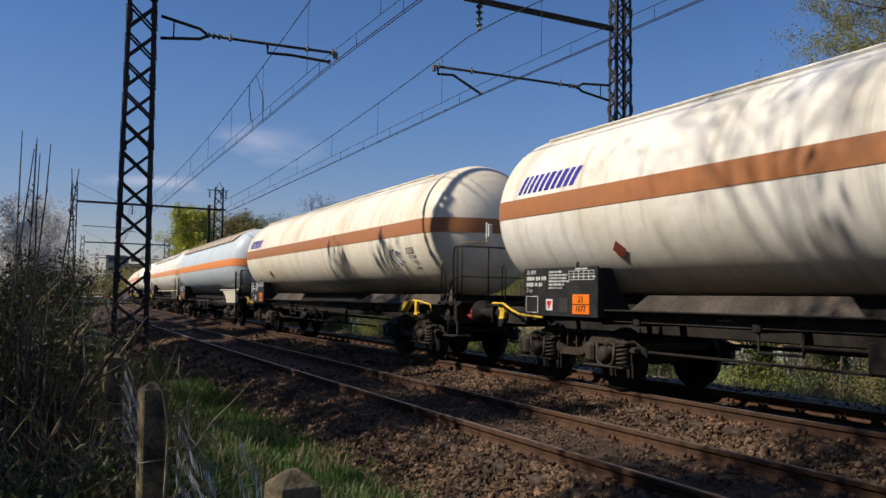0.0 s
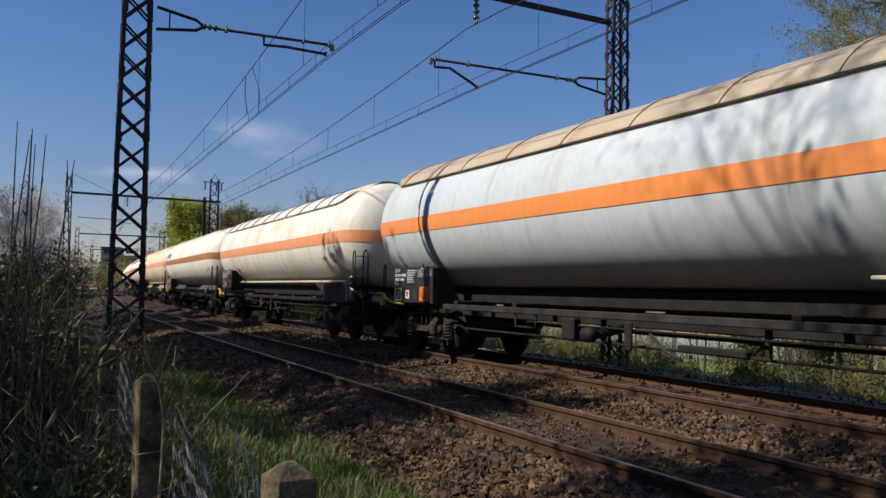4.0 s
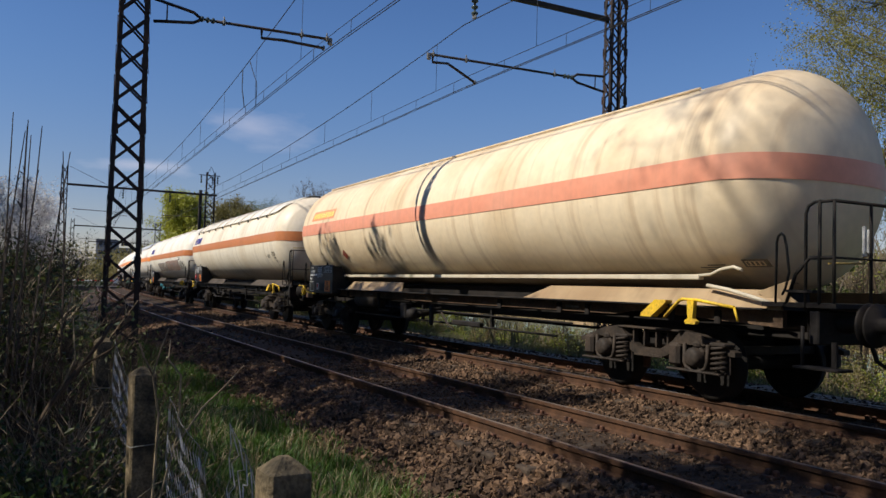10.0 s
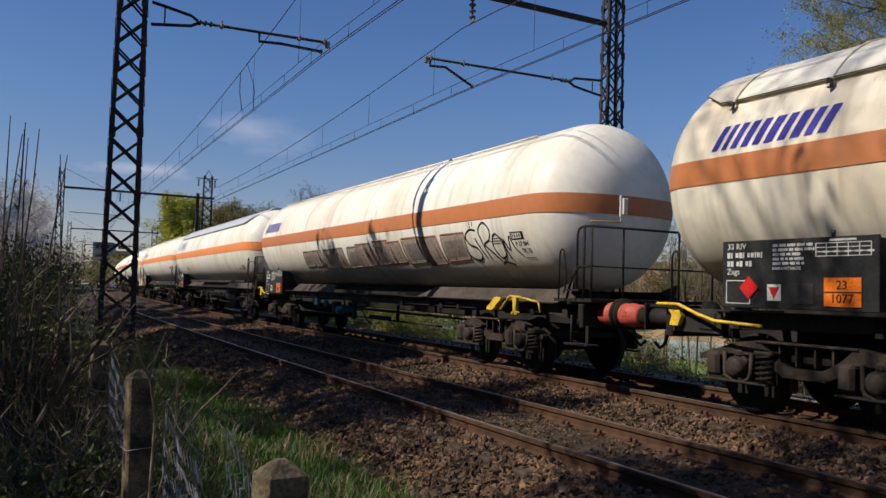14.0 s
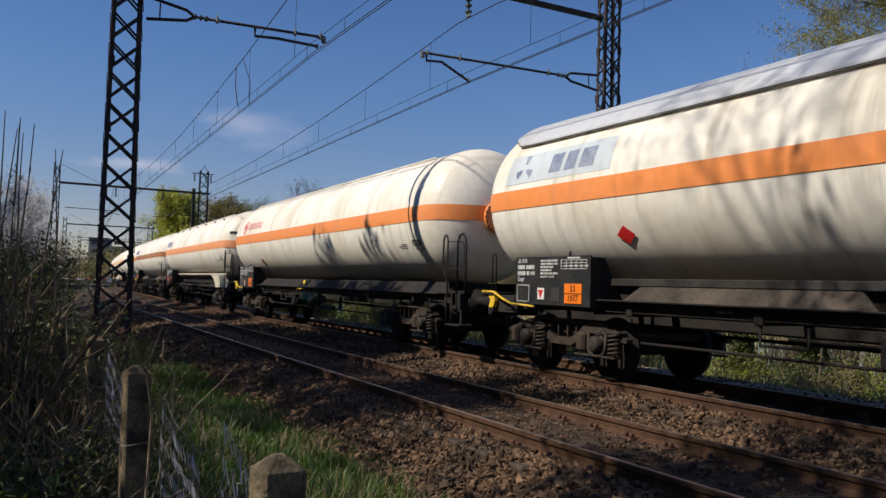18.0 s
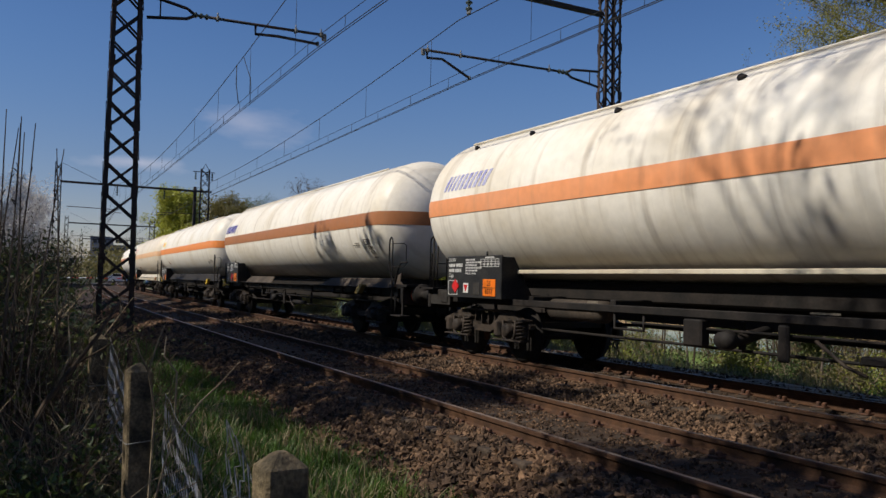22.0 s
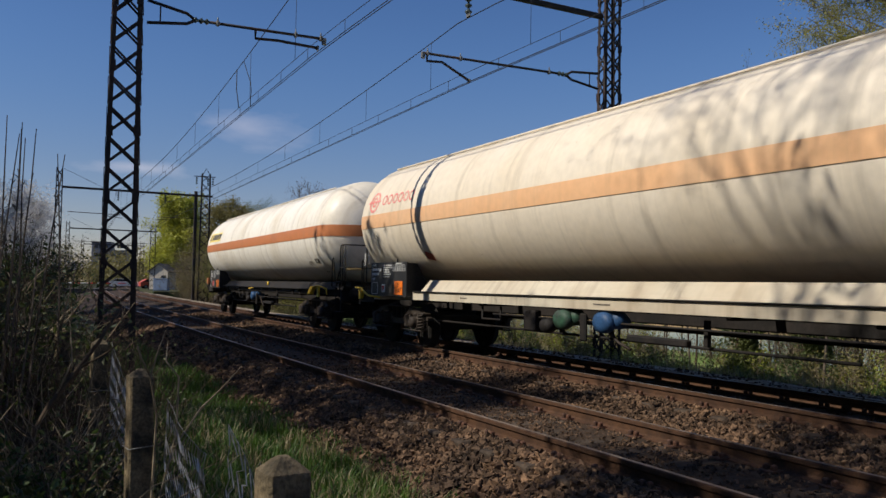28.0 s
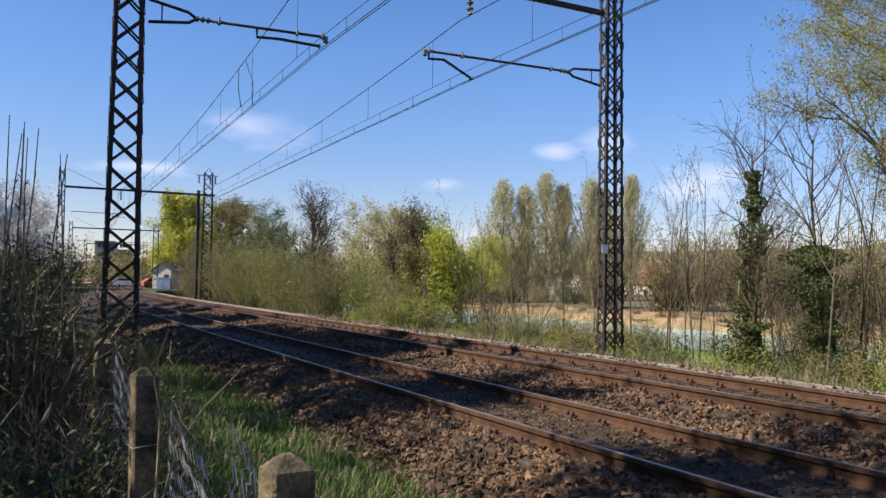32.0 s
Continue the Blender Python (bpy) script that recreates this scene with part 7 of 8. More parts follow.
def grow(rng, base, h, lean=(0, 0, 1), trunk=0.12, counts=(9, 6, 4), ratios=(0.5, 0.5, 0.5), angle=0.75, start=0.25, rise=0.05, wiggle=0.12):
    """Trunk, limbs and twigs of one tree; returns lines, radii and the points of the finest twigs."""
    d0 = np.array(lean, float)
    d0 /= np.linalg.norm(d0)
    cur = [(branch(rng, base, d0, h, wiggle * 0.5, 0.03), trunk)]
    lines, rads, tips = [], [], []
    for lv in range(len(counts) + 1):
        nxt = []
        for pts, r in cur:
            taper = np.linspace(1, 0.35 if lv < len(counts) else 0.3, 5) if lv else np.array([1.15, 0.9, 0.7, 0.5, 0.25])
            lines.append(pts)
            rads.append(r * taper)
            if lv == len(counts):
                tips.append(pts)
                continue
            L = np.linalg.norm(pts[-1] - pts[0])
            c = counts[lv]
            for k in range(c):
                u = (start if lv == 0 else 0.2) + (1 - (start if lv == 0 else 0.2)) * (k + rng.uniform(0, 1)) / c
                f = u * 4
                i = min(int(f), 3)
                p = pts[i] + (pts[i + 1] - pts[i]) * (f - i)
                ax = pts[min(i + 1, 4)] - pts[i]
                ax = ax / (np.linalg.norm(ax) + 1e-9)
                side = np.cross(ax, rng.normal(size=3))
                side /= np.linalg.norm(side) + 1e-9
                an = angle * rng.uniform(0.6, 1.3)
                dd = ax * math.cos(an) + side * math.sin(an)
                ln = L * ratios[lv] * rng.uniform(0.65, 1.2) * (1.15 - 0.55 * u if lv == 0 else 1)
                nxt.append((branch(rng, p, dd, ln, wiggle, rise), max(r * (0.42 if lv == 0 else 0.5) * (1.1 - 0.5 * u), 0.004)))
        cur = nxt
    return np.array(lines), np.array(rads), np.array(tips)


def along(rng, tips, n, spread):
    """Points strewn round the finest twigs."""
    k = rng.integers(0, len(tips), n)
    f = rng.uniform(0.25, 1, n) * (tips.shape[1] - 1)
    i = np.minimum(f.astype(int), tips.shape[1] - 2)
    w = (f - i)[:, None]
    return tips[k, i] * (1 - w) + tips[k, i + 1] * w + rng.normal(size=(n, 3)) * spread


def tree(name, label, cat, seed, x, y, z, h, bark, leaf=None, leaves=0, size=0.1, spread=0.12, group="", cut=5, **kw):
    rng = np.random.default_rng(seed)
    t = thing(name, label, cat, group, m=Matrix.Translation((x, y, z)))
    L, Rr, tips = grow(rng, (0, 0, -0.1), h, **kw)
    big = Rr[:, 0] > 0.03
    if big.any():
        part_trunk = bulk("trunk", *twigs(L[big], Rr[big], 6), M[bark], t, True)
    if (~big).any():
        bulk("fine_twigwork", *twigs(L[~big][:, ::2], Rr[~big][:, ::2], 3), M[bark], t)["kind"] = "stuff"
    if leaves:
        bulk("crown", *leaf_quads(rng, along(rng, tips, leaves, spread), size, tri=True), M[leaf], t)
    return t


def thicket(name, label, seed, x, y, z, h, r, stems, twig, leaf, leaves, size, rx=None, group="", cat="shrub", fan=0.35, low=0.15, thick=0.012):
    """A shrub of many stems from one stool, with side twigs and leaves."""
    rng = np.random.default_rng(seed)
    t = thing(name, label, cat, group, m=Matrix.Translation((x, y, z)))
    rx = rx or r
    L, Rr, tips = [], [], []
    for _ in range(stems):
        b = np.array([rng.normal() * rx * 0.35, rng.normal() * r * 0.35, -0.08])
        d = np.array([rng.normal() * fan, rng.normal() * fan, 1.0])
        hh = h * rng.uniform(0.45, 1.05)
        s = branch(rng, b, d / np.linalg.norm(d), hh, 0.10)
        L.append(s)
        rr = thick * rng.uniform(0.6, 1.4)
        Rr.append(rr * np.array([1, 0.85, 0.65, 0.45, 0.2]))
        for k in range(5):
            i = rng.integers(1, 4)
            sd = rng.normal(size=3) * 0.6 + np.array([0, 0, 0.8])
            q = branch(rng, s[i] + (s[i + 1] - s[i]) * rng.uniform(), sd / np.linalg.norm(sd), hh * rng.uniform(0.15, 0.4), 0.2)
            L.append(q)
            Rr.append(rr * 0.45 * np.array([1, 0.85, 0.65, 0.45, 0.2]))
            tips.append(q)
        tips.append(s)
    L, Rr, tips = np.array(L), np.array(Rr), np.array(tips)
    if h > 1.6:
        L, Rr = L[:, ::2], Rr[:, ::2]
    bulk("stem_tangle", *twigs(L, Rr, 3), M[twig], t)["kind"] = "stuff"
    if leaves:
        p = along(rng, tips, leaves, size * 1.2)
        p = p[p[:, 2] > low * h * rng.uniform(0, 1, len(p))]
        bulk("foliage", *leaf_quads(rng, p, size, tri=h > 1.6 and x < -9), M[leaf], t)
    return t


def surf(x, y):
    return near_ground(y - bend(x))


# hedge of young trees and shrubs behind the far track
rg = np.random.default_rng(3)
n_h = 0
for x in np.arange(-84, -27, 1.5):
    y = 13.6 + bend(x) + rg.uniform(-0.9, 1.9)
    far = max(0, (-30 - x) / 50)
    h = (3.1 + 1.7 * min(1, far * 1.4) + rg.uniform(-0.9, 1.0)) * (1.0 if x < -34.5 else 0.5)
    if x < -66:
        leaf, twig = [("leaf_brown", "twig_dry"), ("leaf_brown", "twig_brown"), ("leaf_olive", "twig_dry"), ("leaf_dark", "twig_brown")][n_h % 4]
    elif x < -48:
        leaf, twig = [("leaf_spring", "twig_green"), ("leaf_olive", "twig_green"), ("leaf_spring", "twig_dry"), ("leaf_green", "twig_green")][n_h % 4]
    else:
        leaf, twig = [("leaf_olive", "twig_green"), ("leaf_spring", "twig_green"), ("leaf_spring", "twig_dry"), ("leaf_olive", "twig_green"), ("leaf_green", "twig_green")][n_h % 5]
    lab = {"leaf_spring": "fresh green hedge shrub full of thin twigs", "leaf_olive": "olive hedge shrub of tangled twigs, coming into leaf", "leaf_brown": "brown half-bare hedge shrub with dry twigs", "leaf_green": "dark green leafy hedge shrub", "leaf_dark": "dark evergreen hedge shrub"}[leaf]
    thicket("hedge_shrub", lab, 100 + n_h, x, y, surf(x, y), h, 1.1, 80, twig, leaf, (5200 if x < -48 else 4200), 0.07, 1.25, "hedge shrubs beyond the tracks", thick=0.014)
    n_h += 1
for x in np.arange(-33.5, -7.5, 1.15):
    y = 14.3 + rg.uniform(-0.7, 1.6)
    h = rg.uniform(0.7, 1.5)
    leaf, lab = [("leaf_green", "low green bramble clump behind the rails"), ("leaf_olive", "low olive scrub with thin stems"), ("leaf_spring", "low fresh green scrub behind the rails")][n_h % 3]
    thicket("scrub_clump", lab, 100 + n_h, x, y, surf(x, y), h, 0.8, 26, "twig_dry", leaf, 1500, 0.06, 0.9, "scrub beyond the tracks", fan=0.6)
    n_h += 1
thicket("arching_shrub", "loose shrub of long thin arching stems beside the rails", 690, -21.4, 13.9, surf(-21.4, 13.9), 4.4, 0.7, 22, "twig_green", "leaf_olive", 300, 0.05, 0.9, thick=0.016, fan=0.28)
thicket("arching_shrub", "loose shrub of long thin arching stems beside the rails", 691, -24.0, 14.6, surf(-24.0, 14.6), 4.0, 0.7, 16, "twig_brown", "leaf_olive", 260, 0.05, 0.9, thick=0.014, fan=0.28)
# bare saplings standing up out of the scrub
for k, (x, y, h) in enumerate(((-29, 14.8, 4.6), (-27.2, 15.4, 4.9), (-25.0, 15.0, 4.2), (-23.5, 16, 4.4), (-18.5, 15.6, 4.0), (-16.6, 17, 5.4), (-15.2, 15.4, 4.6), (-14.2, 16.6, 6.8), (-11.5, 15.5, 5.2), (-10.6, 16.4, 5.8), (-33, 15.2, 5.2), (-12.6, 18.2, 6.2), (-20.0, 17.5, 5.0), (-14.4, 21, 5.4), (-16.8, 22.5, 5.0), (-13.2, 20.4, 5.8), (-18.6, 22, 4.6), (-11.2, 19.5, 5.2), (-15.6, 19.0, 4.8), (-12.0, 22.4, 5.6))):
    tree("bare_sapling", "thin bare sapling with upright grey-brown twigs", "sapling", 300 + k, x, y, surf(x, y), h, "twig_brown" if k % 2 else "bark", "leaf_spring", 250, 0.05, 0.05, "bare saplings",
         trunk=0.028, counts=(9, 4), ratios=(0.42, 0.45), angle=0.5, start=0.2, rise=0.10)
for k in range(16):
    x, y = rg.uniform(-27, -7.5), rg.uniform(17.5, 25)
    tree("bare_sapling", "thin bare sapling with upright grey-brown twigs", "sapling", 620 + k, x, y, surf(x, y), rg.uniform(4.2, 6.4), "twig_brown" if k % 2 else "twig_dry", "leaf_olive", 500, 0.05, 0.05, "bare saplings",
         trunk=0.03, counts=(11, 5), ratios=(0.45, 0.45), angle=0.45, start=0.12, rise=0.10)
# tall scrub between the rails and the canal, seen through
for k in range(46):
    x, y = -40 + 0.92 * k + rg.uniform(-0.8, 0.8), 19.5 + rg.uniform(-2.0, 5.5)
    thicket("bank_shrub", "sparse brown twiggy shrub on the canal bank", 340 + k, x, y + bend(x), surf(x, y + bend(x)), rg.uniform(1.8, 4.4) * (0.9 if x > -19 else 0.42 if x > -37 else 1.0), 1.0, 46 if x < -37 else 32, "twig_dry" if k % 3 and x < -19 or not k % 4 else "twig_brown", "leaf_olive" if x < -19 else ("leaf_brown", "leaf_olive", "leaf_green")[k % 3], 420 if x < -19 else 1100, 0.055, 1.2, "shrubs on the canal bank", thick=0.014)

# a second, taller line of thin bare growth along the water
for k in range(20):
    x, y = -34 + 1.7 * k + rg.uniform(-0.5, 0.5), 24.5 + rg.uniform(-1.5, 2.2)
    thicket("bank_shrub", "tall thin bare growth along the canal edge", 700 + k, x, y + bend(x), surf(x, y + bend(x)), rg.uniform(2.4, 4.4) * (0.9 if x > -19 else 0.45), 0.9, 40 if x > -19 else 20, "twig_dry" if k % 2 and x < -19 else "twig_brown", ("leaf_olive", "leaf_spring", "leaf_brown")[k % 3] if x < -19 else "leaf_brown", 380 if x < -19 else 900, 0.06, 1.1, "shrubs on the canal bank", fan=0.22, thick=0.013)


def ivy_trunk(label, seed, x, y, h, r0, r1, n, bare, lean=(0, 0, 1)):
    """A trunk wrapped in ivy, bare limbs above."""
    rng = np.random.default_rng(seed)
    t = thing("ivy_clad_tree", label, "tree", "ivy-clad trees", m=Matrix.Translation((x, y, surf(x, y))))
    L, Rr, tips = grow(rng, (0, 0, -0.1), h + bare, lean, trunk=0.06, counts=(14, 6, 3), ratios=(0.40, 0.5, 0.5), angle=0.8, start=0.45, rise=0.03)
    bulk("trunk", *twigs(L, Rr, 5), M["twig_brown"], t)
    trunk = L[0]
    f = rng.uniform(0, 1, n) ** 0.9
    zi = f * h
    cx = np.interp(zi, trunk[:, 2], trunk[:, 0])
    cy = np.interp(zi, trunk[:, 2], trunk[:, 1])
    lump = 0.6 + 0.5 * np.sin(zi * 5.1 + seed) * np.sin(zi * 2.3) + 0.25 * np.sin(zi * 11)
    rr = (r0 + (r1 - r0) * f) * np.clip(lump, 0.35, 1.3) * np.sqrt(rng.uniform(0.1, 1, n))
    a = rng.uniform(0, 2 * np.pi, n)
    p = np.stack([cx + rr * np.cos(a), cy + rr * np.sin(a), zi], 1)
    bulk("ivy", *leaf_quads(rng, p, 0.06, 0.8), M["leaf_ivy"], t)
    return t


ivy_trunk("slim tree wrapped in dark ivy with bare branches above", 41, -13.7, 15.2, 4.9, 0.62, 0.36, 6600, 0.6, (0.15, 0.12, 1))
ivy_trunk("leaning trunk under a thick coat of ivy", 43, -12.55, 16.7, 3.3, 0.95, 0.75, 9000, 2.6)
ivy_trunk("low ivy-covered stump beside the rails", 44, -12.9, 14.7, 1.3, 0.8, 0.5, 3800, 1.6)

# the big tree in pale new leaf beyond the tracks
tree("tall_tree", "tall spreading tree in thin yellow-green spring leaf", "tree", 51, -11.5, 25.8, -1.3, 17.5, "bark", "leaf_willow", 300000, 0.066, 0.19,
     trunk=0.27, counts=(19, 9, 6), ratios=(0.58, 0.5, 0.42), angle=0.7, start=0.14, rise=0.06, lean=(-0.18, 0.02, 1))
tree("tall_tree", "open tree with arching limbs in thin yellowish leaf", "tree", 52, -9.0, 22.6, -1.1, 12.0, "bark", "leaf_willow", 80000, 0.062, 0.14,
     trunk=0.14, counts=(13, 7, 5), ratios=(0.6, 0.5, 0.42), angle=0.7, start=0.2, rise=0.05, lean=(-0.30, 0.05, 1))
mist = thing("mistletoe_ball", "dark round mistletoe clump hanging in a tree", "mistletoe", m=Matrix.Translation((-14.9, 23.5, 5.7)))
rm = np.random.default_rng(5)
bulk("foliage", *leaf_quads(rm, rm.normal(size=(1500, 3)) * 0.28, 0.09), M["leaf_ivy"], mist)
tree("bare_tree", "bare tree with dense dark twigs and small round nests", "tree", 53, -56.5, 19.6, -0.9, 7.6, "twig_brown", "leaf_brown", 7000, 0.09, 0.12,
     trunk=0.18, counts=(20, 9, 6), ratios=(0.52, 0.5, 0.45), angle=0.8, start=0.25, rise=0.05)
tree("bare_tree", "bare dark tree behind the hedge", "tree", 54, -63, 17.5, -0.9, 5.9, "twig_brown", "leaf_brown", 1500, 0.09, 0.12,
     trunk=0.16, counts=(12, 7, 5), ratios=(0.5, 0.5, 0.45), angle=0.85, start=0.2, rise=0.05)
for k, (x, y, h, lf, lab) in enumerate(((-44, 21, 5.4, "leaf_brown", "brown half-bare tree behind the hedge"), (-39.6, 22.2, 4.6, "leaf_yellow", "fresh yellow-green bush behind the hedge"), (-40.5, 21, 3.6, "leaf_olive", "olive tree behind the hedge"), (-82, 46.8, 6.6, "leaf_yellow", "bright yellow-green shrub beyond the hedge"), (-53, 22, 6.4, "leaf_poplar", "pale green willow behind the hedge"), (-50, 23, 6.6, "leaf_poplar", "pale feathery willow behind the hedge"), (-47, 24, 6.0, "leaf_spring", "pale green willow behind the hedge"),
                                        (-85, 46.2, 6.0, "leaf_yellow", "bright yellow-green shrub beyond the hedge"), (-79, 47.2, 6.2, "leaf_yellow", "bright yellow-green shrub beyond the hedge"), (-68, 24, 5.2, "leaf_dark", "dark evergreen shrub behind the hedge"),
                                        (-76, 22, 6.0, "leaf_green", "dense green tree behind the trackside"), (-84, 24, 8.0, "leaf_green", "dense green tree behind the trackside"), (-92, 27, 9.0, "leaf_olive", "broad olive tree behind the trackside"), (-104, 28, 10.5, "leaf_green", "broad green tree behind the trackside"))):
    tree("hedgerow_tree", lab, "tree", 60 + k, x, y, surf(x, y) - 0.1, h, "bark", lf, 12000, 0.12, 0.25, "trees behind the hedge",
         trunk=0.13, counts=(16, 6, 3), ratios=(0.48, 0.5, 0.5), angle=0.7, start=0.08, rise=0.05)
tree("yellow_willow", "large willow in bright yellow spring leaf", "tree", 75, -126, 21.6, 0.0, 12.6, "bark", "leaf_yellow", 46000, 0.27, 0.5,
     trunk=0.4, counts=(30, 8, 4), ratios=(0.34, 0.5, 0.5), angle=0.75, start=0.08, rise=-0.02)
tree("yellow_willow", "green tree beside the yellow willow", "tree", 76, -116, 25.4, 0.0, 10.6, "bark", "leaf_olive", 24000, 0.24, 0.45,
     trunk=0.35, counts=(20, 7, 4), ratios=(0.44, 0.5, 0.5), angle=0.75, start=0.08)
for k, (x, y, h) in enumerate(((-89, 45.2, 8.6), (-87, 46.4, 8.0), (-91.5, 45, 7.2))):
    rng = np.random.default_rng(80 + k)
    t = thing("conifer", "dark pointed conifer beyond the canal", "conifer", "conifers", m=Matrix.Translation((x, y, -0.6)))
    part("trunk", Geo().tube([(0, 0, 0), (0, 0, h)], [0.14, 0.02], 6), M["bark"], t)
    f = rng.uniform(0, 1, 2600)
    a, rr = rng.uniform(0, 6.28, 2600), (1 - f) * 1.6 * np.sqrt(rng.uniform(0, 1, 2600)) + 0.1
    bulk("crown", *leaf_quads(rng, np.stack([rr * np.cos(a), rr * np.sin(a), 0.8 + f * (h - 0.8) - rr * 0.35], 1), 0.28), M["leaf_dark"], t)


def poplar(k, x, y, h, r):
    rng = np.random.default_rng(200 + k)
    t = thing("poplar", "tall narrow poplar with upright bare twigs in early leaf", "poplar", "row of poplars", m=Matrix.Translation((x, y, -0.8)))
    L, Rr, tips = [], [], []
    for i in range(190):
        z0 = h * rng.uniform(0.05, 0.80)
        a = rng.uniform(0, 6.28)
        d = np.array([math.cos(a) * 0.28, math.sin(a) * 0.28, 1.0])
        ln = min(h - z0, h * rng.uniform(0.18, 0.34))
        q = branch(rng, (0, 0, z0), d / np.linalg.norm(d), ln * 1.05, 0.05, 0.06)
        q[:, :2] *= r / 1.1 * np.clip(1.25 - (q[:, 2:3] / h) ** 3 * 1.05, 0.2, 1.1)
        L.append(q)
        Rr.append(0.024 * np.array([1, 0.8, 0.6, 0.4, 0.25]))
        tips.append(q)
    tr = np.array([[0, 0, h * u] for u in (0, 0.25, 0.5, 0.75, 0.98)])
    L.append(tr)
    Rr.append(0.22 * np.array([1.1, 0.8, 0.6, 0.35, 0.1]))
    bulk("trunk", *twigs(np.array(L), np.array(Rr), 4), M["bark_pale"], t)
    bulk("crown", *leaf_quads(rng, along(rng, np.array(tips), 14000, 0.16), 0.20, 0.35, 0.6, True), M["leaf_poplar"], t)


for k, (x, y, h, r) in enumerate(((-80.6, 51.0, 14.6, 2.7), (-79.4, 53.2, 13.9, 2.3), (-78.0, 55.3, 15.4, 2.9), (-77.2, 57.2, 14.2, 2.2), (-75.4, 59.9, 14.8, 2.7), (-74.6, 61.2, 13.8, 2.1), (-73.0, 64.0, 15.2, 2.3))):
    poplar(k, x, y, h, r)

for k in range(48):
    x = -118 + 3.3 * k + rg.uniform(-1, 1) if k < 18 else -58 + 2.1 * (k - 18) + rg.uniform(-0.8, 0.8)
    y = 46.5 + rg.uniform(0, 9) + bend(x)
    tall = k >= 18
    thicket("towpath_shrub", "tall brown twiggy shrub beyond the canal" if tall else "brown twiggy shrub beyond the canal", 380 + k * 7, x, y, -0.7, rg.uniform(4.4, 7.0) if tall else rg.uniform(1.6, 3.6), 1.6, 50, ("twig_brown", "twig_dry", "twig_green")[k % 3], ("leaf_brown", "leaf_olive", "leaf_brown", "leaf_green")[k % 4], 5200 if tall else 2000, 0.13, 1.8, "shrubs beyond the canal", thick=0.03)
# dry tufts and low earth heaps on the bare bank
for k in range(26):
    x = -92 + 2.9 * k + rg.uniform(-1, 1)
    y = 43.2 + rg.uniform(-0.6, 1.2) + bend(x)
    thicket("dry_tuft", "tuft of dry reddish-brown stems on the bare bank", 860 + k, x, y, -0.95, rg.uniform(0.5, 1.1), 0.5, 40, "twig_rust", "leaf_brown", 160, 0.08, 0.6, "dry tufts on the bank", cat="grass tuft", fan=0.4, thick=0.016)

# far woods: one mass of crowns on the skyline
rw = np.random.default_rng(9)
pts, tw = [], []
for k in range(330):
    x = rw.uniform(-210, 10)
    y = 68 + rw.uniform(0, 55) + 0.15 * (x + 100)
    h = rw.uniform(6.5, 10.5)
    c = np.clip(rw.normal(size=(480, 3)), -1.7, 1.7) * np.array([2.4, 2.4, h * 0.25]) + np.array([x, y, h * 0.52])
    pts.append(c)
    b = np.array([x, y, -1.0])
    for i in range(6):
        tw.append(branch(rw, b, np.array([rw.normal() * 0.25, rw.normal() * 0.25, 1]), h * rw.uniform(0.8, 1.15), 0.08))
woods = tagged(bulk("far_woods", *leaf_quads(rw, np.concatenate(pts), 0.24, tri=True), M["leaf_woods"]), "brownish wooded slope on the skyline", "woods", kind="stuff")
tagged(bulk("far_wood_trunks", *twigs(np.array(tw), np.full((len(tw), 5), 0.07), 3), M["twig_dry"]), "bare trunks and branches of the distant woods", "woods", kind="stuff")
rw = np.random.default_rng(10)
pts = []
for k in range(150):
    x, y = rw.uniform(-330, -175), rw.uniform(-40, 75)
    h = rw.uniform(6, 11)
    pts.append(np.clip(rw.normal(size=(300, 3)), -1.7, 1.7) * np.array([2.6, 2.6, h * 0.24]) + np.array([x, y, h * 0.5]))
tagged(bulk("far_town_trees", *leaf_quads(rw, np.concatenate(pts), 0.55, tri=True), M["leaf_olive"]), "mixed trees of the town beyond the crossing", "woods", kind="stuff")

# a low wooded rise closing the view beyond the canal
rise, faces = [], []
for i in range(60):
    x = -330 + 7.5 * i
    for j in range(8):
        y = 122 + 0.12 * (x + 100) + 9 * j
        rise.append((x, y, -1 + (11.6 + 2.2 * noise.noise((x * 0.03, 0, 4)) + 1.2 * noise.noise((x * 0.15, 0, 9))) * math.sin(math.pi * min(1, (j + 0.2) / 4) / 2) + (noise.noise((x * 0.3, y * 0.3, 2)) * 0.8)))
for i in range(59):
    for j in range(7):
        k = i * 8 + j
        faces.append((k, k + 8, k + 9, k + 1))
tagged(bulk("wooded_rise", rise, faces, M["far_land"], smooth=True), "low brownish wooded rise on the horizon", "hill", kind="structure")

# ---- the overgrown near side ----
for k, (x, y, h, r) in enumerate(((-8.5, 0.0, 1.5, 0.45), (-10.3, 0.1, 1.75, 0.5), (-12.5, 0.1, 1.95, 0.6), (-15.5, 0.0, 2.2, 0.7), (-19, -0.1, 2.5, 0.9), (-23.5, 0.0, 2.6, 1.0), (-29, 0.2, 2.9, 1.1), (-36, 0.4, 3.2, 1.3), (-44, 1.2, 3.6, 1.4), (-53, 1.6, 4.0, 1.5))):
    thicket("bramble_bush", "dark evergreen bush tangled with brambles by the fence", 400 + k, x, y, surf(x, y), h, r, 90, "twig_dry" if k % 4 == 1 else "twig_brown", "leaf_dark" if k % 3 else "leaf_ivy", (1500 if x > -13 else 4000), 0.06, r * 1.2, "bushes along the fence")
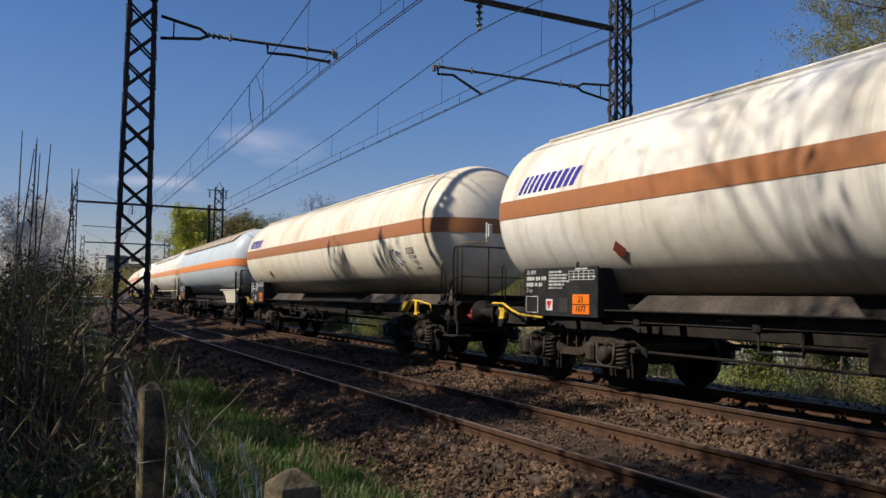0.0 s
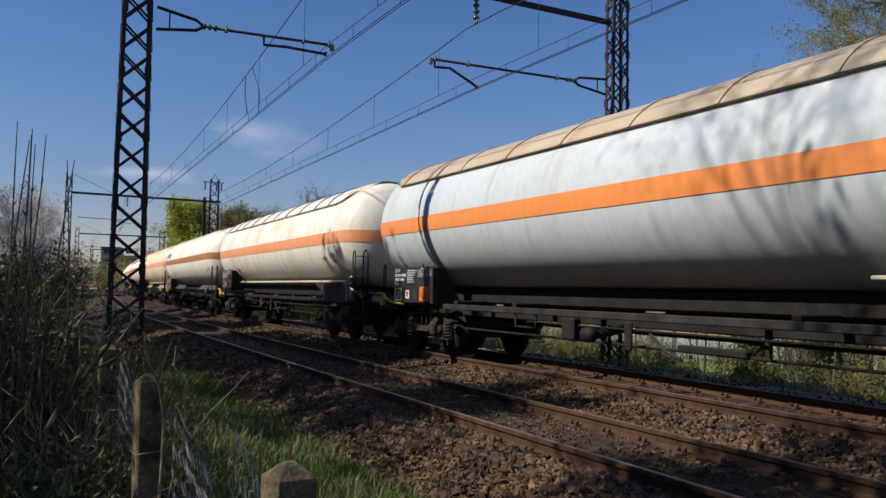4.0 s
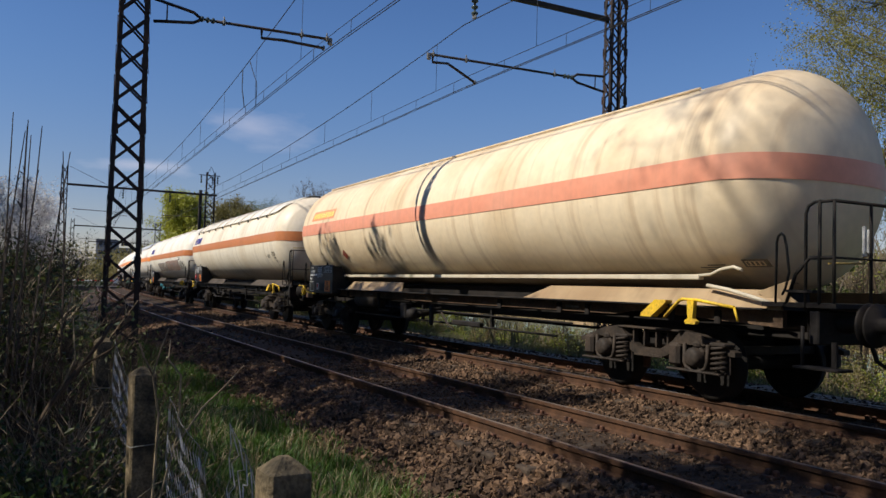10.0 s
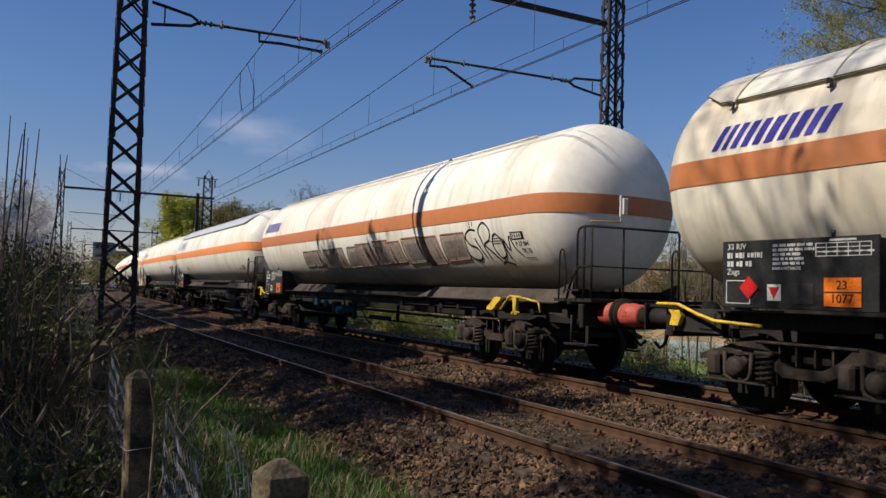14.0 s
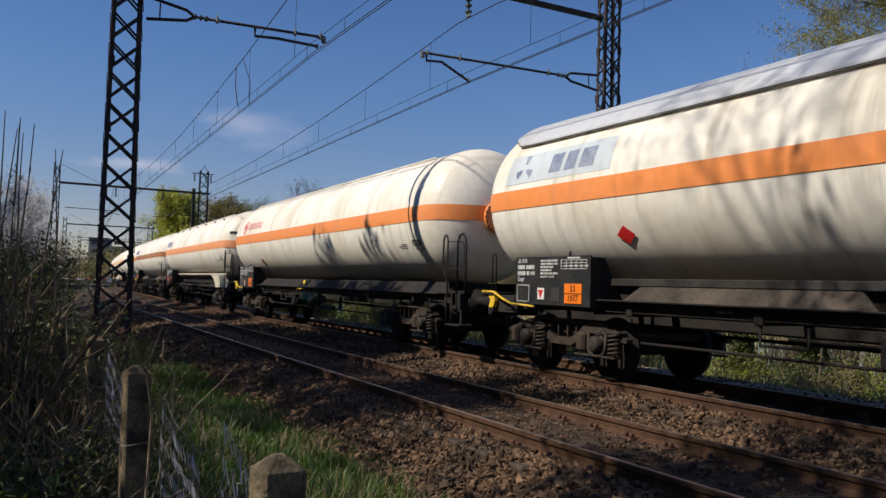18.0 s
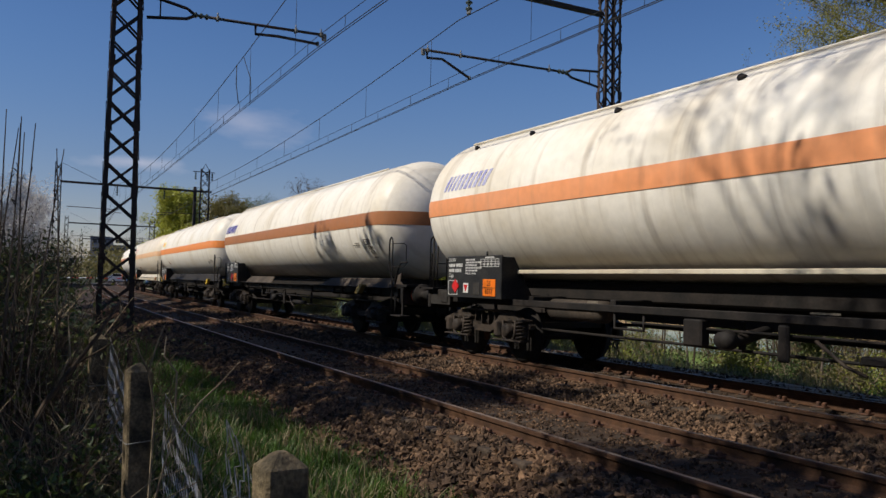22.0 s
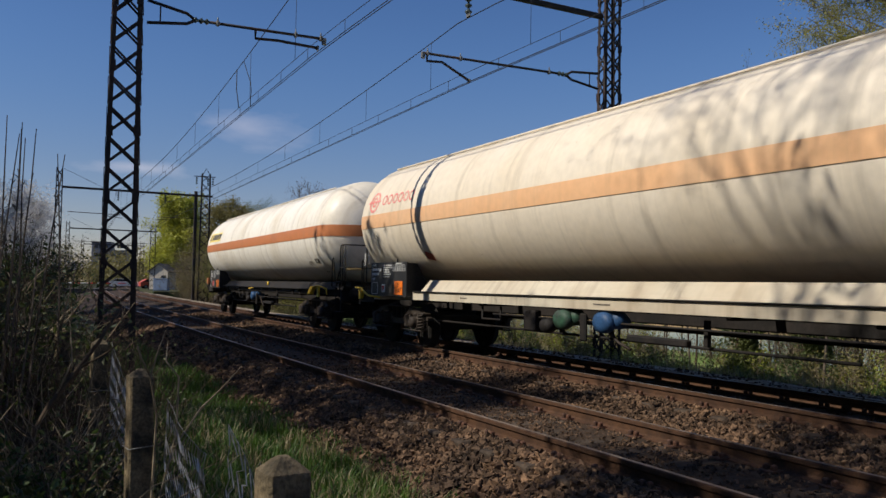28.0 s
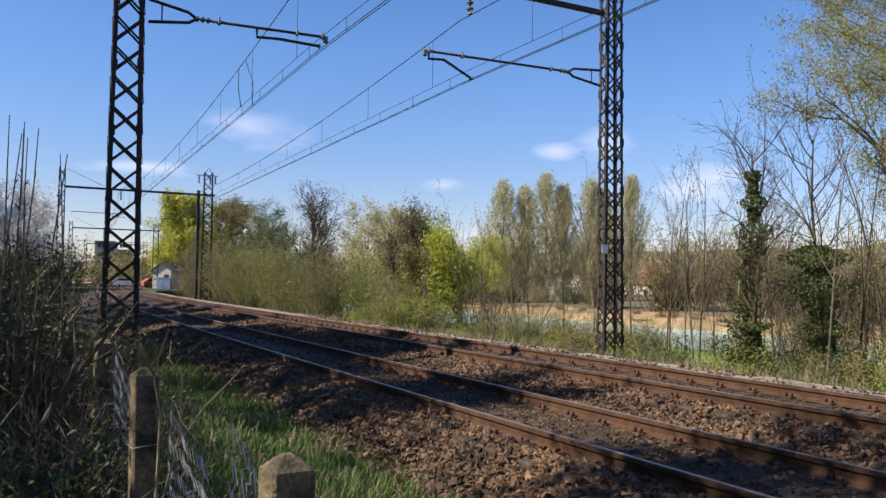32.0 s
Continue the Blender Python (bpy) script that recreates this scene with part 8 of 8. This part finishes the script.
for k, (x, y, h) in enumerate(((-57, 0.6, 6.2), (-64, 0.6, 6.6), (-72, 1.0, 6.4), (-80, 1.6, 6.8))):
    tree("blossom_tree", "small tree in white blossom along the line", "tree", 420 + k, x, y - 0.6, -0.2, h, "bark", "blossom", 9000, 0.12, 0.25, "blossom trees", trunk=0.12, counts=(14, 6, 4), ratios=(0.5, 0.5, 0.5), angle=0.8, start=0.15)
# more bushes, added out of view only to shade the fence and grass
for k, (x, y, h) in enumerate(((-9.0, -3.5, 5.2), (-11.2, -4.0, 5.8), (-13.6, -4.4, 6.3), (-16, -4.8, 6.6), (-18.5, -5.1, 6.8), (-21, -5.2, 6.8), (-24, -5.4, 6.8), (-27, -5.6, 6.8), (-30.5, -4.8, 6.2), (-34, -5.2, 6.4), (-38, -5.6, 6.6), (-2.6, -3.5, 2.8), (-4.2, -3.6, 3.6), (-5.8, -3.6, 4.6), (-7.3, -3.6, 5.0))):
    thicket("bramble_bush", "unseen dark bush added out of view to shade the fence", 430 + k, x, y, surf(x, y), h, 0.8, 24, "twig_brown", "leaf_dark", 4200, 0.16, 1.5, "bushes along the fence", fan=0.22)
# tall dry stalks
for k, (x, y, h, lean) in enumerate(((-8.0, -0.12, 3.1, 0.005), (-8.1, -0.06, 3.0, 0.03), (-7.9, 0.02, 2.95, 0.03), (-8.0, -0.20, 2.9, 0.06), (-8.2, 0.42, 2.85, 0.0), (-7.8, 0.10, 2.75, 0.09), (-8.0, -0.08, 3.0, 0.04), (-8.05, 0.05, 2.9, 0.005), (-7.6, 0.05, 2.0, 0.10), (-8.6, 0.2, 1.9, 0.15))):
    rng = np.random.default_rng(440 + k)
    t = thing("dry_stalk", "tall thin bare stalk with small side buds", "plant stalk", "dry stalks", m=Matrix.Translation((x, y, surf(x, y))))
    d = np.array([rng.normal() * 0.03, lean, 1.0])
    s = branch(rng, (0, 0, -0.05), d / np.linalg.norm(d), h, 0.02, 0, 7)
    L = [s[:5], s[2:]]
    Rr = [np.array([0.011, 0.0105, 0.010, 0.009, 0.008]), np.array([0.010, 0.009, 0.008, 0.0065, 0.004])]
    for i in range(7):
        f = 1.5 + i * 0.6
        j = min(int(f), 5)
        p = s[j] + (s[j + 1] - s[j]) * (f - j)
        L.append(branch(rng, p, np.array([rng.normal() * 0.5, rng.normal() * 0.5, 0.9]), 0.06, 0.05))
        Rr.append(np.array([0.006, 0.006, 0.005, 0.004, 0.003]))
    bulk("stalk", *twigs(np.array(L), np.array(Rr), 5), M["bark"], t)
# brambles, dead stems and leaves round the fence
for k, (x, y, h, r, st) in enumerate(((-4.9, 0.22, 1.0, 0.35, 26), (-5.7, 0.25, 1.3, 0.4, 56), (-6.4, 0.35, 1.3, 0.45, 60), (-7.3, 0.5, 1.4, 0.5, 60), (-8.3, 0.75, 1.4, 0.6, 56), (-5.3, 0.62, 0.7, 0.3, 24), (-6.2, 0.85, 0.9, 0.4, 30), (-9.6, 1.1, 1.2, 0.7, 40), (-11.5, 1.4, 1.1, 0.7, 36), (-13.5, 1.3, 1.0, 0.7, 36), (-3.9, 0.22, 0.75, 0.25, 20), (-17.5, 1.6, 1.2, 0.9, 36), (-21, 1.8, 1.5, 1.0, 36))):
    thicket("bramble", "tangle of dead bramble stems with a few dark leaves", 460 + k, x, y, surf(x, y), h, r, st, "twig_dry" if k % 4 == 1 else "twig_brown", "leaf_ivy", 240 if k not in (10,) else 150, 0.045, r, "dead brambles", fan=0.55, thick=0.006)
bough = thing("leaning_bough", "dark dead bough leaning across the brambles", "bough", m=Matrix.Translation((-6.2, 0.0, 0.0)))
part("limb", Geo().tube([(0.25, -0.08, -0.2), (0.12, 0.05, 0.20), (0.0, 0.27, 0.62), (0.0, 0.44, 0.86), (-0.02, 0.58, 1.06), (-0.05, 0.72, 1.30)], [0.022, 0.02, 0.018, 0.016, 0.012, 0.006], 8), M["twig_brown"], bough)
part("side_twig", Geo().tube([(0.0, 0.44, 0.86), (0.08, 0.62, 0.98), (0.1, 0.82, 1.16)], [0.009, 0.006, 0.003], 5), M["twig_brown"], bough)
part("side_twig", Geo().tube([(0.0, 0.30, 0.66), (0.04, 0.40, 0.92), (-0.04, 0.38, 1.2)], [0.008, 0.006, 0.003], 5), M["twig_dry"], bough)
vine = thing("bare_shoot", "two pale knobbly bare shoots beside the post", "plant shoot", m=Matrix.Translation((-4.35, 0.62, -0.2)))
part("stem", Geo().tube([(0, 0.02, 0), (0.05, 0.04, 0.35), (0.0, 0.06, 0.75), (0.04, 0.06, 1.0), (0.0, 0.03, 1.2), (0.03, 0.06, 1.34), (0.05, 0.09, 1.44)], [0.008, 0.007, 0.0065, 0.006, 0.005, 0.004, 0.002], 6), M["twig_dry"], vine)
part("stem", Geo().tube([(0.1, 0.04, 0.1), (0.02, 0.07, 0.5), (0.1, 0.15, 0.92), (0.05, 0.16, 1.2), (0.02, 0.10, 1.28), (0.0, 0.11, 1.38)], [0.007, 0.006, 0.0055, 0.005, 0.004, 0.002], 6), M["twig_dry"], vine)
part("twig", Geo().tube([(0.1, 0.14, 0.85), (-0.05, 0.30, 1.02), (-0.2, 0.44, 1.10), (-0.4, 0.6, 1.2)], [0.006, 0.005, 0.004, 0.002], 5), M["twig_dry"], vine)
part("twig", Geo().tube([(0.0, 0.03, 1.2), (0.0, -0.02, 1.3), (0.01, -0.04, 1.36)], 0.005, 5), M["twig_dry"], vine)

for k, (x, y, h) in enumerate(((-2.9, 0.12, 0.45), (-3.5, 0.2, 0.6), (-4.2, 0.15, 0.7), (-4.9, 0.2, 0.75), (-5.6, 0.1, 0.8), (-3.2, 0.35, 0.4), (-4.0, 0.42, 0.45), (-5.2, 0.45, 0.5))):
    thicket("ivy_clump", "low dark ivy and nettles at the foot of the fence", 480 + k, x, y, surf(x, y), h, 0.35, 22, "twig_dry" if k % 2 else "twig_brown", "leaf_ivy" if k % 2 else "leaf_green", 1300, 0.055, 0.45, "ivy along the fence", fan=0.7, thick=0.005, low=0.0)
rd = np.random.default_rng(91)
for k in range(58):
    x, y = rd.uniform(-8.6, -3.0), rd.uniform(0.0, 0.72)
    t = thing("dead_stem", "pale dead bramble stem arching by the fence", "plant stalk", "dead stems", m=Matrix.Translation((x, y, surf(x, y))))
    d = np.array([rd.normal() * 0.6, rd.normal() * 0.45, 1.0])
    s0 = branch(rd, (0, 0, -0.03), d / np.linalg.norm(d), rd.uniform(0.6, 1.25), 0.22, -0.10, 7)
    bulk("stem", *twigs(s0[None], np.array([[0.006, 0.0055, 0.005, 0.005, 0.004, 0.003, 0.002]]), 5), M["twig_dry"], t)

# grass: one mass of blades by the fence and at the foot of the ballast
def grass(name, label, seed, n, xr, yr, h, mat, patch=0.9, lean=0.5):
    rng = np.random.default_rng(seed)
    x, y = rng.uniform(*xr, n), rng.uniform(*yr, n)
    keep = np.array([noise.noise((a * patch, b * patch, seed)) for a, b in zip(x, y)]) > -0.15
    x, y = x[keep], y[keep]
    n = len(x)
    z = np.array([near_ground(b) for b in y]) - 0.07
    hh = h * rng.uniform(0.4, 1.2, n)
    a = rng.uniform(0, 6.28, n)
    w = 0.0045 + 0.003 * rng.uniform(size=n)
    dx, dy = np.cos(a), np.sin(a)
    ln = lean * rng.uniform(0.2, 1, n)
    b0 = np.stack([x, y + bend(0) * 0, z], 1)
    side = np.stack([-dy * w, dx * w, np.zeros(n)], 1)
    mid = b0 + np.stack([dx * hh * ln * 0.3, dy * hh * ln * 0.3, hh * 0.6], 1)
    tip = b0 + np.stack([dx * hh * ln, dy * hh * ln, hh * (1 - 0.25 * ln)], 1)
    V = np.stack([b0 - side, b0 + side, mid + side * 0.8, mid - side * 0.8, tip - side * 0.1, tip + side * 0.1], 1).reshape(-1, 3)
    k = np.arange(n)[:, None] * 6
    F = np.concatenate([k + np.array([[0, 1, 2, 3]]), k + np.array([[3, 2, 5, 4]])])
    return tagged(bulk(name, V, F, M[mat]), label, "grass", kind="stuff")


grass("grass_tufts", "long fresh grass between fence and ballast", 21, 46000, (-13, -1.6), (0.9, 3.4), 0.20, "grass", 1.1)
grass("grass_tufts", "low fresh grass creeping up the foot of the ballast", 29, 12000, (-20, -2), (3.0, 3.65), 0.16, "grass", 1.4)
grass("tall_grass", "taller ragged grass tufts between fence and ballast", 27, 5600, (-12, -1.6), (0.9, 3.4), 0.36, "grass", 1.6, 0.8)
grass("dead_grass", "dry blades among the fresh grass by the ballast", 28, 7000, (-12, -1.6), (0.9, 3.4), 0.30, "grass_dry", 1.3, 0.9)
grass("grass_tufts", "fresh grass thinning out under the lattice mast", 22, 18000, (-26, -13), (0.6, 3.5), 0.30, "grass", 0.6)
grass("dry_grass", "dry straw and dead grass under the brambles", 23, 5000, (-12, -2.2), (0.0, 1.3), 0.30, "grass_dry", 1.2, 0.9)
grass("verge_grass", "ragged grass on the verge behind the far track", 24, 36000, (-45, -2), (12.4, 18.5), 0.30, "grass", 0.5)
grass("verge_straw", "dry straw among the grass behind the far track", 25, 15000, (-45, -2), (12.2, 15.5), 0.42, "grass_dry", 0.7)

# unseen trees added behind the camera to shade the fence, ballast and passing tanks
for k, (x, y, h, leaves) in enumerate(((-21.0, -7.6, 13.8, 18000), (-23.0, -7.8, 14.0, 22000), (-26.5, -7.6, 14.2, 24000), (-30, -7.6, 14.2, 24000), (-34.5, -7.6, 14.3, 24000), (-39, -7.6, 14.4, 22000), (-44, -7.6, 14.4, 22000), (-50, -7.6, 14.4, 20000), (-57, -7.6, 14.4, 18000))):
    tree("lane_tree", "unseen leafy tree added behind the camera to shade the near track", "tree", 500 + k, x, y, -0.05, h, "bark", "leaf_green", leaves // 2, 0.32, 0.30, "trees along the path", trunk=0.12, counts=(20, 7, 3), ratios=(0.20, 0.5, 0.5), angle=1.15, start=0.80, rise=0.0)
for k, (x, y, h, leaves) in enumerate(((-13.4, -3.4, 8.8, 3600), (-10.9, -3.3, 8.8, 3200), (-5.9, -4.5, 11.0, 3400), (-3.8, -5.3, 10.8, 3600), (-1.4, -5.0, 10.6, 3000), (1.6, -5.0, 10.6, 2600), (5.0, -5.2, 10.6, 2600), (-18.6, -4.1, 8.6, 4200), (-16.0, -3.9, 8.6, 3800))):
    tree("lane_tree", "unseen slim tree added behind the camera to dapple the ballast", "tree", 540 + k, x, y, -0.05, h, "bark", "leaf_green", leaves, 0.17, 0.24, "trees along the path", trunk=0.10, counts=(12, 6, 3), ratios=(0.30, 0.5, 0.5), angle=0.85, start=0.66)
for k, (x, y, h) in enumerate(((-7.6, -8.4, 18.6), (-4.0, -8.8, 19.0), (1.0, -8.8, 19.0), (6.5, -8.8, 18))):
    tree("lane_tree", "unseen tall bare tree added to streak the tanks with branch shade", "tree", 520 + k, x, y, 0.0, h, "bark", "leaf_spring", 2600, 0.09, 0.12, "trees along the path", trunk=0.075, counts=(23, 8, 3), ratios=(0.28, 0.5, 0.5), angle=0.7, start=0.62, rise=0.05)

# a lower unseen belt further back, added to block low sky light behind the camera
for k in range(9):
    x = -46 + 7.5 * k
    tree("belt_tree", "unseen dense tree added behind the camera to block low sky light", "tree", 580 + k, x, -15.0 - 1.5 * (k % 2), 0.1, 12.0 + 0.6 * (k % 3), "bark", "leaf_green", 4200, 0.55, 0.45, "belt of trees", trunk=0.2, counts=(16, 5), ratios=(0.34, 0.5), angle=0.9, start=0.12)

# ---- ballast stones ----
LUMP = np.array([(1, 0.35, 0.2), (-1, -0.3, 0.1), (0.25, 1, -0.3), (-0.2, -1, 0.3), (0.3, 0.2, 1), (-0.2, 0.3, -1)]) * 1.2
CFACE = np.array([(0, 2, 4), (2, 1, 4), (1, 3, 4), (3, 0, 4), (2, 0, 5), (1, 2, 5), (3, 1, 5), (0, 3, 5)])


def stones(rng, n, xr, yr, size, lift=0.0):
    x, y = rng.uniform(*xr, n), rng.uniform(*yr, n)
    z = np.array([near_ground(b) for b in y]) + lift + rng.uniform(-0.02, 0.022, n)
    s = size * rng.uniform(0.6, 1.35, (n, 1, 1)) * rng.uniform(0.55, 1.1, (n, 1, 3)) * 0.5
    V = (LUMP[None] + rng.normal(size=(n, 6, 3)) * 0.26) * s
    q = rng.normal(size=(n, 4))
    q /= np.linalg.norm(q, axis=1, keepdims=True)
    w, a, b, c = q.T
    Rm = np.stack([np.stack([1 - 2 * (b * b + c * c), 2 * (a * b - c * w), 2 * (a * c + b * w)], -1),
                   np.stack([2 * (a * b + c * w), 1 - 2 * (a * a + c * c), 2 * (b * c - a * w)], -1),
                   np.stack([2 * (a * c - b * w), 2 * (b * c + a * w), 1 - 2 * (a * a + b * b)], -1)], 1)
    V = np.einsum("nij,nkj->nki", Rm, V) + np.stack([x, y + CURVE * x * x / 2, z], 1)[:, None]
    return V


rs = np.random.default_rng(77)
beds = [stones(rs, 21000, (-17, 0.8), (3.35, 4.72), 0.07), stones(rs, 14500, (-17, 1), (6.45, 7.95), 0.062, 0.0), stones(rs, 9500, (-17, 1), (4.9, 6.25), 0.036, -0.022),
        stones(rs, 4500, (-17, 1), (8.2, 9.4), 0.038, -0.02), stones(rs, 7000, (-34, 1), (9.75, 11.9), 0.055, 0.0),
        stones(rs, 8000, (-46, -17), (3.1, 4.72), 0.11), stones(rs, 6000, (-46, -17), (6.45, 7.95), 0.105), stones(rs, 3000, (-46, -17), (4.9, 9.4), 0.07, -0.02)]
V = np.concatenate(beds)
F = (np.arange(len(V))[:, None, None] * 6 + CFACE[None]).reshape(-1, 3)
loose = bulk("loose_stones", V.reshape(-1, 3), F, M["stone"], ballast)
loose["kind"] = "stuff"
for i in range(300):
    Vi = stones(rs, 1, (-7.0, -2.0), (3.2, 4.5), 0.082, 0.025)[0]
    me = bpy.data.meshes.new("ballast_stone")
    me.from_pydata([tuple(p) for p in Vi], [], [tuple(f) for f in CFACE.tolist()])
    me.materials.append(M["stone"])
    o = new("ballast_stone", me)
    o.parent = ballast
motions()
